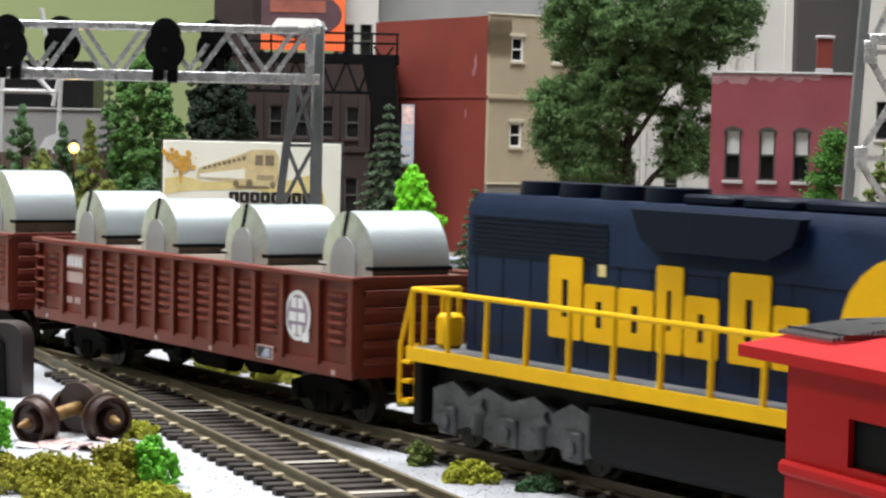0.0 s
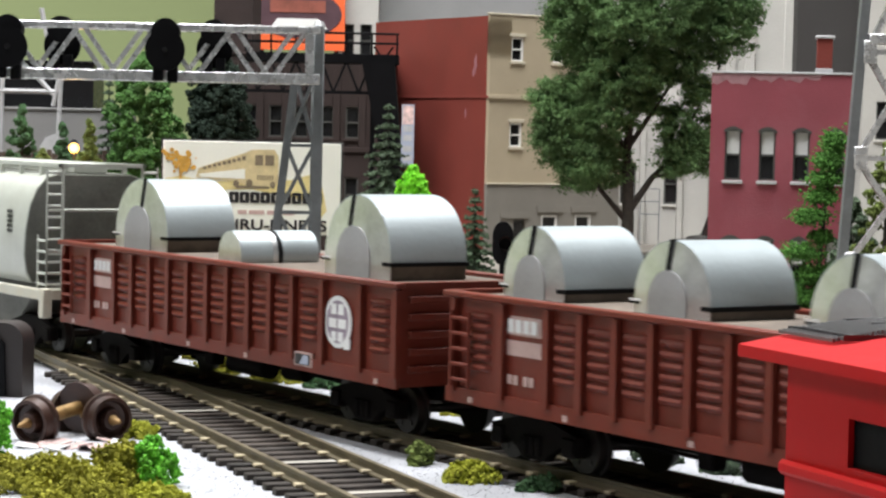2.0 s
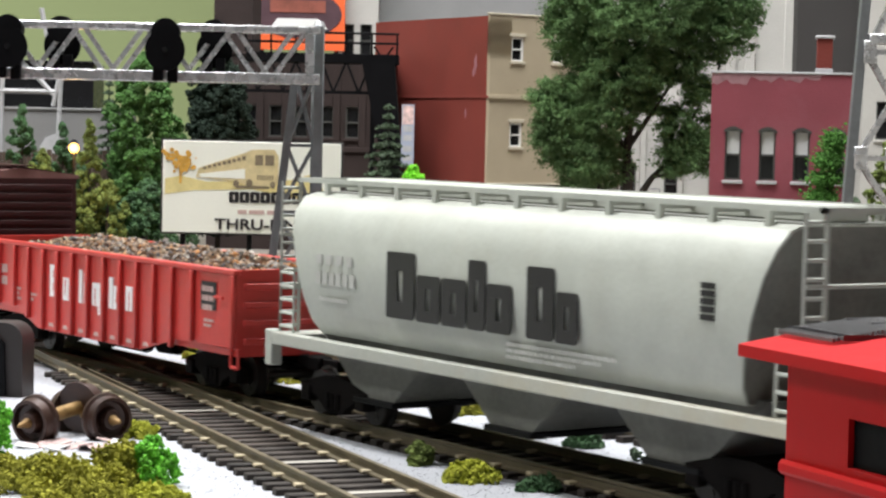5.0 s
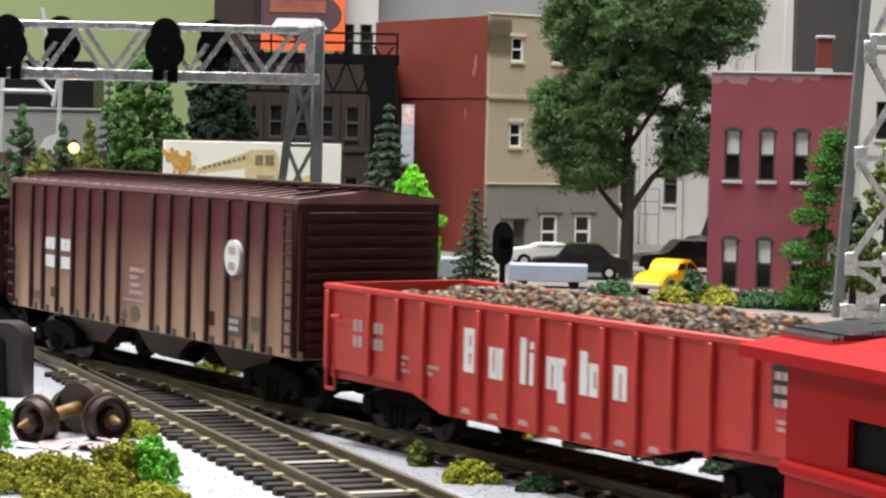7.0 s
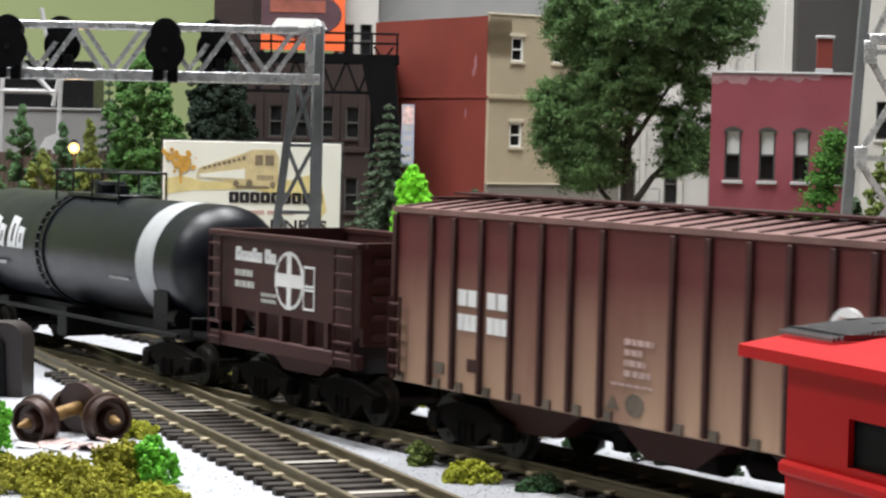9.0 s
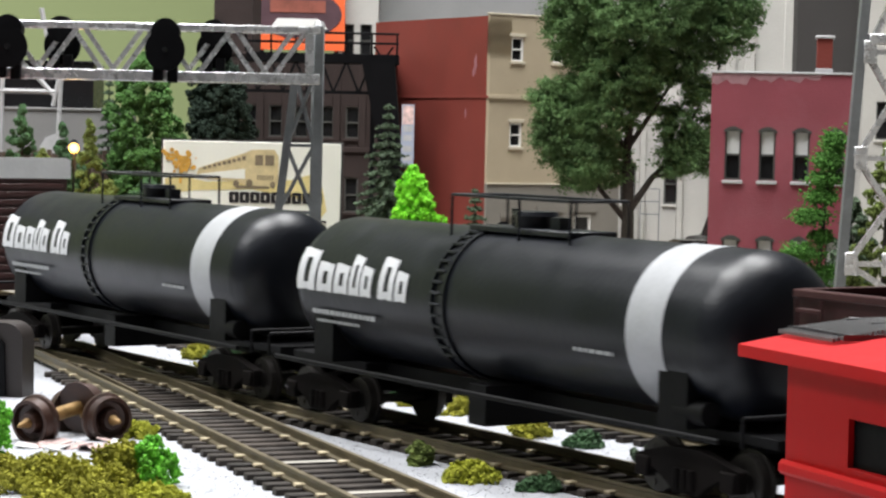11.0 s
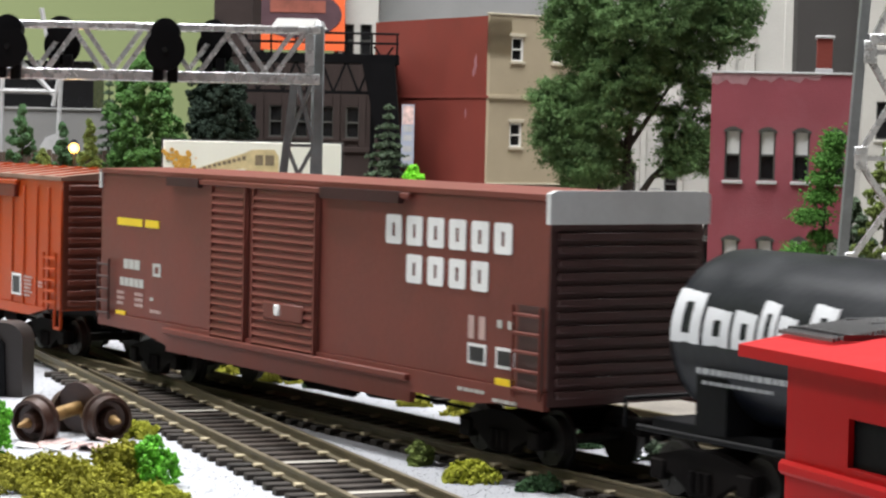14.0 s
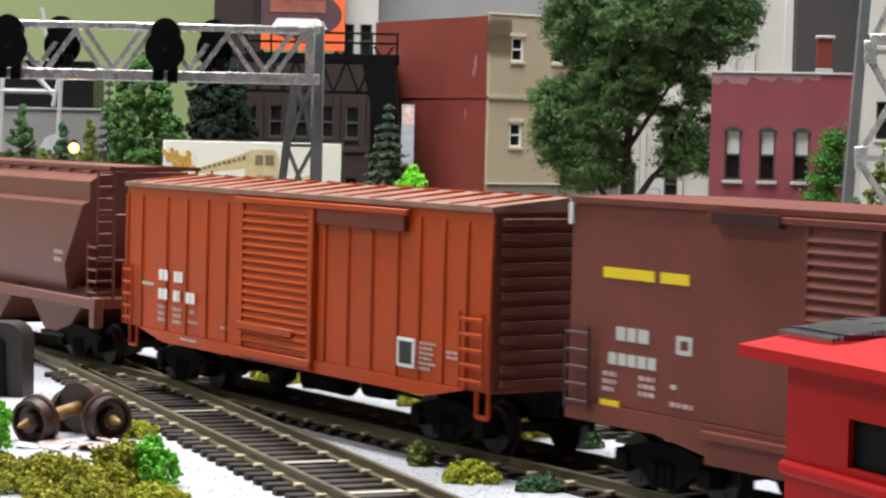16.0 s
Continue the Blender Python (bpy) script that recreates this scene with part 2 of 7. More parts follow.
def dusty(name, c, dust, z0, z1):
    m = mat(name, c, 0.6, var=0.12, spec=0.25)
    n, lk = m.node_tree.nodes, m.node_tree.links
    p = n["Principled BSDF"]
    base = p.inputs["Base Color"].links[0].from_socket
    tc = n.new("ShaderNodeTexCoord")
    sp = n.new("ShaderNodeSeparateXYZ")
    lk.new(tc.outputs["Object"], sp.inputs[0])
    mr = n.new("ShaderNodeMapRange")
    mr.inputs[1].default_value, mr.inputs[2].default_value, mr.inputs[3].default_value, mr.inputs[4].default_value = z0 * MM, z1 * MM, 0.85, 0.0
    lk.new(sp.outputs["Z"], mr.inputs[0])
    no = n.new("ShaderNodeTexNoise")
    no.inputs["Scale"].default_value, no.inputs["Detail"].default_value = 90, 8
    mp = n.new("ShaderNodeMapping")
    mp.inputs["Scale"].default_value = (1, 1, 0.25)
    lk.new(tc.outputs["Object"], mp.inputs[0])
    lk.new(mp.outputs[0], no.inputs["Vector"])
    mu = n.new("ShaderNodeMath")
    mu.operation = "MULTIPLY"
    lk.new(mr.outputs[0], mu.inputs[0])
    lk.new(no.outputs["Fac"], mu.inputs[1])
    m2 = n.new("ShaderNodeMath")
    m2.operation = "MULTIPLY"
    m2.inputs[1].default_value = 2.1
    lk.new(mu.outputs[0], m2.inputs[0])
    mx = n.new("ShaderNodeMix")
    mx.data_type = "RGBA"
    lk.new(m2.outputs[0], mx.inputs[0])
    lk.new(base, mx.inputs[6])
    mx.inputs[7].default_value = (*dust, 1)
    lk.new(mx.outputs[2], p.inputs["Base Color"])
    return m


# ---- mesh tools ----


def box(bm, x0, x1, y0, y1, z0, z1, bev=0.0):
    r = bmesh.ops.create_cube(bm, size=1.0, matrix=Matrix.Translation(((x0 + x1) / 2, (y0 + y1) / 2, (z0 + z1) / 2)) @ Matrix.Diagonal((abs(x1 - x0), abs(y1 - y0), abs(z1 - z0), 1)))
    if bev:
        es = list({e for v in r["verts"] for e in v.link_edges})
        bmesh.ops.bevel(bm, geom=es, offset=bev, segments=1, affect="EDGES")
    return bm


def tube(bm, a, b, r0, r1=None, seg=10, caps=True):
    a, b = Vector(a), Vector(b)
    d = b - a
    m = Matrix.Translation((a + b) / 2) @ d.to_track_quat("Z", "Y").to_matrix().to_4x4()
    bmesh.ops.create_cone(bm, cap_ends=caps, segments=seg, radius1=r0, radius2=r0 if r1 is None else r1, depth=d.length, matrix=m)
    return bm


def prism(bm, pts, axis, lo, hi):
    """A closed outline carried from lo to hi along an axis. Outline: (y, z) for x, (x, z) for y, (x, y) for z."""
    def v(a, b, c):
        return {"x": (c, a, b), "y": (a, c, b), "z": (a, b, c)}[axis]
    r0 = [bm.verts.new(v(a, b, lo)) for a, b in pts]
    r1 = [bm.verts.new(v(a, b, hi)) for a, b in pts]
    fs = [bm.faces.new(r0), bm.faces.new(r1[::-1])]
    n = len(pts)
    for i in range(n):
        fs.append(bm.faces.new((r0[i], r1[i], r1[(i + 1) % n], r0[(i + 1) % n])))
    bmesh.ops.recalc_face_normals(bm, faces=fs)
    return bm


def disc(bm, cx, cz, rx, rz, y0, y1, seg=28):
    return prism(bm, [(cx + rx * math.cos(2 * math.pi * i / seg), cz + rz * math.sin(2 * math.pi * i / seg)) for i in range(seg)], "y", y0, y1)


def to_mesh(name, bm, material, smooth=True):
    bmesh.ops.scale(bm, vec=(MM, MM, MM), verts=bm.verts)
    me = bpy.data.meshes.new(name)
    bm.to_mesh(me)
    bm.free()
    me.materials.append(material)
    if smooth:
        me.shade_smooth()
        me.set_sharp_from_angle(angle=radians(38))
    return me


def part(name, bm, material, parent=None, label=""):
    me = bm if isinstance(bm, bpy.types.Mesh) else to_mesh(name, bm, material)
    ob = new(name, me)
    if parent:
        ob.parent = parent
    if label:
        ob["label"] = label
    return ob


def thing(name, x, y, z, rz, label, category, group="", kind=""):
    ob = new(name)
    ob.matrix_basis = pose(x * MM, y * MM, z * MM, 0, 0, rz)
    return tagged(ob, label, category, group, kind)


def nb():
    return bmesh.new()




def blobs(name, centres, sizes, material, parent=None, flat=0.75, sharp=False):
    """Many small uneven lumps in one mesh."""
    if sharp == "leaf":
        tv = np.array([(1, 0.1, 0), (-1, 0, 0.1), (0, 0.8, 0.25), (0.1, -0.5, 0.5)], float)
        tf = np.array([(0, 2, 3), (2, 1, 3), (1, 0, 3), (0, 1, 2)])
    elif sharp:
        tv = np.array([(1, 0, 0), (-1, 0, 0), (0, 1, 0), (0, -1, 0), (0, 0, 1), (0, 0, -1)], float)
        tf = np.array([(0, 2, 4), (2, 1, 4), (1, 3, 4), (3, 0, 4), (2, 0, 5), (1, 2, 5), (3, 1, 5), (0, 3, 5)])
    else:
        g = (1 + 5 ** 0.5) / 2
        tv = np.array([(-1, g, 0), (1, g, 0), (-1, -g, 0), (1, -g, 0), (0, -1, g), (0, 1, g), (0, -1, -g), (0, 1, -g), (g, 0, -1), (g, 0, 1), (-g, 0, -1), (-g, 0, 1)]) / 1.9
        tf = np.array([(0, 11, 5), (0, 5, 1), (0, 1, 7), (0, 7, 10), (0, 10, 11), (1, 5, 9), (5, 11, 4), (11, 10, 2), (10, 7, 6), (7, 1, 8), (3, 9, 4), (3, 4, 2), (3, 2, 6), (3, 6, 8), (3, 8, 9), (4, 9, 5), (2, 4, 11), (6, 2, 10), (8, 6, 7), (9, 8, 1)])
    c = np.asarray(centres, float)
    n, k = len(c), len(tv)
    rng = np.random.default_rng(len(c) * 7 + k)
    q = rng.normal(size=(n, 4))
    q /= np.linalg.norm(q, axis=1)[:, None]
    w, x, y, z = q.T
    rot = np.stack([1 - 2 * (y * y + z * z), 2 * (x * y - z * w), 2 * (x * z + y * w), 2 * (x * y + z * w), 1 - 2 * (x * x + z * z), 2 * (y * z - x * w), 2 * (x * z - y * w), 2 * (y * z + x * w), 1 - 2 * (x * x + y * y)], -1).reshape(n, 3, 3)
    v = tv[None] * rng.uniform(0.65, 1.3, (n, k, 1)) * np.stack([np.ones(n), rng.uniform(flat, 1, n), rng.uniform(flat * 0.6, 1, n)], -1)[:, None, :]
    v = np.einsum("nij,nkj->nki", rot, v) * np.asarray(sizes, float).reshape(-1, 1, 1) + c[:, None, :]
    f = (tf[None] + (np.arange(n) * k)[:, None, None]).reshape(-1, 3)
    me = bpy.data.meshes.new(name)
    me.from_pydata((v.reshape(-1, 3) * MM).tolist(), [], f.tolist())
    me.materials.append(material)
    ob = new(name, me)
    if parent:
        ob.parent = parent
    return ob


TOWN = 56.66
TU = Vector((math.cos(radians(TOWN)), math.sin(radians(TOWN))))
TW = Vector((-TU.y, TU.x))


def town(u, w):
    """Plan of the town: u along its street front, w away from the layout's edge, mm."""
    p = Vector((0, -260.3)) + u * TU + w * TW
    return p.x, p.y


def town_thing(name, u, w, z, turn, label, category, group="", kind=""):
    x, y = town(u, w)
    return thing(name, x, y, z, TOWN + turn, label, category, group, kind)


GZ = -4.5

# ---- room and layout ----


def slab(name, x0, x1, y0, y1, z0, z1, m, label, category):
    return tagged(part(name, box(nb(), x0, x1, y0, y1, z0, z1), m), label, category, kind="structure")


slab("floor", -2600, 1800, -2200, 2100, -1150, -1100, M_ROOM, "plain pale floor of the hobby room", "floor")
slab("ceiling", -2600, 1800, -2200, 2100, 1400, 1450, M_ROOM, "plain grey ceiling above the layout", "ceiling")
slab("wall_west", -2550, -2500, -2200, 2100, -1100, 1400, M_GREEN_WALL, "pale green painted room wall behind the town", "wall")
slab("wall_north", -2500, 1800, 1900, 1950, -1100, 1400, M_ROOM, "plain grey room wall", "wall")
slab("wall_east", 1750, 1800, -2200, 1900, -1100, 1400, M_ROOM, "plain grey room wall", "wall")
slab("wall_south", -2500, 1750, -2200, -2150, -1100, 1400, M_ROOM, "plain grey room wall", "wall")
slab("ground", -2490, 1740, -190, 1890, -1100, GZ, M_GROUND, "grey brown scenic ground of the model town", "ground")
slab("ballast_bed", -2480, 1730, -150, 80, GZ, -3.7, M_BALLAST, "white stone ballast bed under the tracks", "ballast")

rng0 = np.random.default_rng(3)
pts = []
while len(pts) < 40000:
    x, y = rng0.uniform(-640, -290), rng0.uniform(-110, 74)
    pts.append((x, y, -3.74 + rng0.uniform(-0.06, 0.1)))
tagged(blobs("ballast_grains", pts, rng0.uniform(0.11, 0.22, len(pts)), M_PEBBLE, None, 0.75), "loose white ballast grains round the tracks", "ballast", kind="stuff")

# ---- tracks ----
RAIL_PROFILE = [(-1.1, -2.5), (1.1, -2.5), (1.1, -2.1), (0.3, -1.8), (0.3, -0.7), (0.55, -0.5), (0.55, -0.05), (0.4, 0), (-0.4, 0), (-0.55, -0.05), (-0.55, -0.5), (-0.3, -0.7), (-0.3, -1.8), (-1.1, -2.1)]


def rail(x0, x1, y, parent):
    return part("rail", prism(nb(), [(y + a, b) for a, b in RAIL_PROFILE], "x", x0, x1), M_RAIL, parent)


TIE_MESH = to_mesh("tie", box(nb(), -1.3, 1.3, -15, 15, -3.95, -2.35, 0.25), M_TIE)
SPIKE_MESH = to_mesh("rail_chair", box(nb(), -0.95, 0.95, -2.3, 2.3, -2.4, -1.6, 0.2), M_SPIKE)
SIDING_TIE = to_mesh("tie", box(nb(), -1.3, 1.3, -14.6, 11.6, -3.95, -2.35, 0.25), M_TIE)
SHORT_TIE = to_mesh("tie", box(nb(), -1.3, 1.3, -12.4, 12.4, -3.95, -2.35, 0.25), M_TIE)


def track(name, label, x, y, rz, x0, x1, near0, near1, chairs=True, tie=None, half=15.0):
    t = thing(name, x, y, 0, rz, label, "railway track", kind="structure")
    for yy in (-8.25 - 0.55, 8.25 + 0.55):
        rail(x0, x1, yy, t)
    bm = nb()
    k = x0
    i = 0
    while k < x1:
        if near0 <= k <= near1:
            o = part("tie", tie or TIE_MESH, None, t)
            o.location = (k * MM, random.uniform(-0.4, 0.4) * MM, random.uniform(-0.1, 0.1) * MM)
            o.rotation_euler = (0, 0, random.uniform(-0.012, 0.012))
            if chairs and i % 2 == 0:
                for yy in (-8.8, 8.8):
                    c = part("rail_chair", SPIKE_MESH, None, t)
                    c.location = (k * MM, yy * MM, 0)
        else:
            box(bm, k - 1.3, k + 1.3, -half, half, -3.95, -2.35)
        k += 6.2
        i += 1
    part("far_ties", bm, M_TIE, t)["kind"] = "stuff"
    return t


main_track = track("main_track", "weathered main track with dark ties carrying the train", 0, 0, 0, -2480, 1720, -640, -250, True, SHORT_TIE, 12.4)
# dark bed between the ties, blackened to hold the shadow under the train
part("roadbed", prism(nb(), [(-12.4, -3.9), (-11.6, -3.3), (11.6, -3.3), (12.4, -3.9)], "x", -2480, 1720), M_ROADBED, main_track, "dark roadbed with the train's shadow painted in")
SLOPE = -math.degrees(math.atan(0.195))
siding = track("siding_track", "siding track with brass-toned rails leaving the turnout", -400, -38.6, SLOPE, -150, 330, -150, 150, True, SIDING_TIE, 12.0)
back_track = track("back_track", "second track behind the train on white ballast", 0, 55, 0, -2480, 1720, -620, -560, False)
# turnout: closing rails and guard rails between the two routes
turnout = thing("turnout", -400, -38.6, 0, SLOPE, "turnout with closing rails and guard rails in dark ties", "railway turnout", kind="structure")
part("closure_rail", prism(nb(), [(8.8 + a, b) for a, b in RAIL_PROFILE], "x", -208, -150), M_RAIL, turnout)
part("stock_rail", prism(nb(), [(-8.8 + a, b) for a, b in RAIL_PROFILE], "x", -225, -150), M_RAIL, turnout)
part("guard_rail", prism(nb(), [(-6.4 + a * 0.6, b) for a, b in RAIL_PROFILE], "x", -135, -85), M_RAIL, turnout)
for k, (a, b) in enumerate(((-62, 26), (20, 24), (96, 22), (58, 18))):
    part("pale_tie", box(nb(), a - 1.2, a + 1.2, -7, 7, -2.3, -2.15, 0.05), M_TIE_PALE, turnout, "pale worn timber tie")

# ---- rolling stock ----
CARS = []          # (thing, x at the start)
WHEELSETS = []     # (wheelset, local x, radius)


def wheelset_mesh(r):
    bm = nb()
    tube(bm, (0, -11, 0), (0, 11, 0), 1.0, seg=8)
    for s in (-1, 1):
        tube(bm, (0, s * 7.3, 0), (0, s * 8.0, 0), r + 0.8, seg=22)
        tube(bm, (0, s * 8.0, 0), (0, s * 9.8, 0), r, r - 0.15, seg=22)
        tube(bm, (0, s * 9.8, 0), (0, s * 10.1, 0), r * 0.45, seg=14)
        for a in range(5):
            c, d = math.cos(a * 1.2566), math.sin(a * 1.2566)
            tube(bm, (c * r * 0.65, s * 9.75, d * r * 0.65), (c * r * 0.65, s * 10.0, d * r * 0.65), r * 0.13, seg=6)
    return to_mesh("wheelset", bm, M_WHEEL)


def truck_mesh():
    """Bettendorf-like truck: two cast side frames with springs and journal boxes, and a bolster."""
    bm = nb()
    for s in (-1, 1):
        y0, y1 = (s * 11.0, s * 13.2)
        lo, hi = min(y0, y1), max(y0, y1)
        prism(bm, [(-14, 3.5), (-14, 7.2), (-10, 8.2), (-4, 9.6), (4, 9.6), (10, 8.2), (14, 7.2), (14, 3.5), (11, 3.2), (9, 5.2), (5, 3.0), (3.5, 1.6), (-3.5, 1.6), (-5, 3.0), (-9, 5.2), (-11, 3.2)], "y", lo, hi)
        for x in (-11.6, 11.6):
            box(bm, x - 1.9, x + 1.9, s * 13.0 - 0.9, s * 13.0 + 0.9, 3.4, 7.0, 0.3)
        for x in (-2.0, 0, 2.0):
            tube(bm, (x, s * 13.2, 2.4), (x, s * 13.2, 6.0), 0.9, seg=8)
    box(bm, -3, 3, -12, 12, 5.5, 9.5, 0.3)
    return to_mesh("truck", bm, M_TRUCK)


WS = wheelset_mesh(5.0)
TRUCK = truck_mesh()


def coupler(parent, x, s):
    bm = nb()
    box(bm, min(x, x + s * 8), max(x, x + s * 8), -1.2, 1.2, 8.0, 10.6, 0.2)
    box(bm, min(x + s * 6.5, x + s * 9.5), max(x + s * 6.5, x + s * 9.5), -2.4, 1.6, 7.6, 11.0, 0.4)
    part("coupler", bm, M_TRUCK, parent)


def brake_gear(car, half):
    """Air tank, brake cylinder, triple valve, levers and train line slung under the floor."""
    part("air_tank", tube(nb(), (-6, -8, 7.4), (12, -8, 7.4), 2.6, seg=14), M_TRUCK, car)
    part("brake_cylinder", tube(nb(), (18, -6.5, 7.6), (27, -6.5, 7.6), 2.3, 2.0, seg=14), M_TRUCK, car)
    part("triple_valve", box(nb(), -19, -14.5, -9.5, -6, 5.6, 9.4, 0.4), M_TRUCK, car)
    part("brake_rod", tube(nb(), (27, -6.5, 7.6), (half - 30, -3, 6.4), 0.4, seg=6), M_TRUCK, car)
    part("brake_rod", tube(nb(), (-19, -7, 7), (-half + 30, -3, 6.4), 0.4, seg=6), M_TRUCK, car)
    part("train_line", tube(nb(), (-half + 6, 5, 7.4), (half - 6, 5, 7.4), 0.5, seg=6), M_TRUCK, car)


def running_gear(car, half, inset=22, base=11.6):
    for c in (-half + inset, half - inset):
        o = part("truck", TRUCK, None, car)
        o.location = (c * MM, 0, 0)
        for dx in (-base, base):
            w = part("wheelset", WS, None, car)
            w.location = ((c + dx) * MM, 0, 5.0 * MM)
            WHEELSETS.append((w, c + dx, 5.0))
    coupler(car, half - 1, 1)
    coupler(car, -half + 1, -1)


def car_thing(name, x0, x1, label, category, group="freight train"):
    half = (x1 - x0) / 2
    t = thing(name, (x0 + x1) / 2, 0, 0, 0, label, category, group)
    CARS.append((t, (x0 + x1) / 2))
    return t, half


def bars(parent, x0, z0, z1, pattern, m, y=-18.6, unit=1.0, name="lettering", thick=0.12, label=""):
    """Plain bars in place of lettering: pattern of (width, low, high, gap after), low and high from 0 to 1."""
    bm = nb()
    x = x0
    for w, lo, hi, gap in pattern:
        box(bm, x, x + w * unit, y - thick, y, z0 + (z1 - z0) * lo, z0 + (z1 - z0) * hi)
        x += (w + gap) * unit
    return part(name, bm, m, parent, label)


def text_rows(parent, x, z, rows, m, y=-18.6, h=1.0, name="stencil"):
    bm = nb()
    for i, w in enumerate(rows):
        k = x
        while k < x + w:
            s = min(random.uniform(0.8, 2.0), x + w - k)
            if s > 0.3:
                box(bm, k, k + s, y - 0.1, y, z - i * h * 1.7 - h, z - i * h * 1.7)
            k += s + 0.45
    part(name, bm, m, parent)["kind"] = "stuff"


def ladder(parent, x, y0, y1, z0, z1, n, m, name="ladder"):
    """Rungs across y or along x at one spot, on two stiles."""
    lad = part(name, tube(nb(), (x[0], y0, z0), (x[0], y0, z1), 0.34, seg=6), m, parent)
    part("stile", tube(nb(), (x[1], y1, z0), (x[1], y1, z1), 0.34, seg=6), m, lad)
    me = to_mesh("rung", tube(nb(), (x[0], y0, 0), (x[1], y1, 0), 0.36, seg=6), m)
    for i in range(n):
        o = part("rung", me, None, lad)
        o.location = (0, 0, (z0 + (z1 - z0) * (i + 0.5) / n) * MM)


def end_ribs(parent, x, s, half_w, z0, z1, n, m):
    me = to_mesh("end_rib", box(nb(), 0, s * 0.9, -half_w + 1.5, half_w - 1.5, -0.75, 0.75, 0.25), m)
    for i in range(n):
        o = part("end_rib", me, None, parent)
        o.location = (x * MM, 0, (z0 + (z1 - z0) * (i + 0.5) / n) * MM)


# ribbed mill gondolas with coil loads
def ridge():
    """A pressed side ridge: half-round bar with sloping ends."""
    bm = nb()
    rings = []
    for x, k in ((-3.8, 0.12), (-2.9, 1.0), (2.9, 1.0), (3.8, 0.12)):
        rings.append([bm.verts.new((x, -18.25 - k * d, z * (0.6 + 0.4 * k))) for d, z in ((0, -0.82), (0.62, -0.55), (0.95, 0.05), (0.62, 0.6), (0, 0.82))])
    for r0, r1 in zip(rings, rings[1:]):
        for i in range(4):
            bm.faces.new((r0[i], r1[i], r1[i + 1], r0[i + 1]))
        bm.faces.new((r0[4], r1[4], r1[0], r0[0]))
    bm.faces.new(rings[0])
    bm.faces.new(rings[-1][::-1])
    bmesh.ops.recalc_face_normals(bm, faces=bm.faces)
    return bm


def gondola_meshes():
    rib = to_mesh("side_post", prism(nb(), [(-1.0, 13), (1.0, 13), (0.8, 31.2), (-0.8, 31.2)], "y", -19.6, -18.2), M_OXIDE)
    return rib, to_mesh("side_ridge", ridge(), M_OXIDE)


GRIB, GPANEL = gondola_meshes()


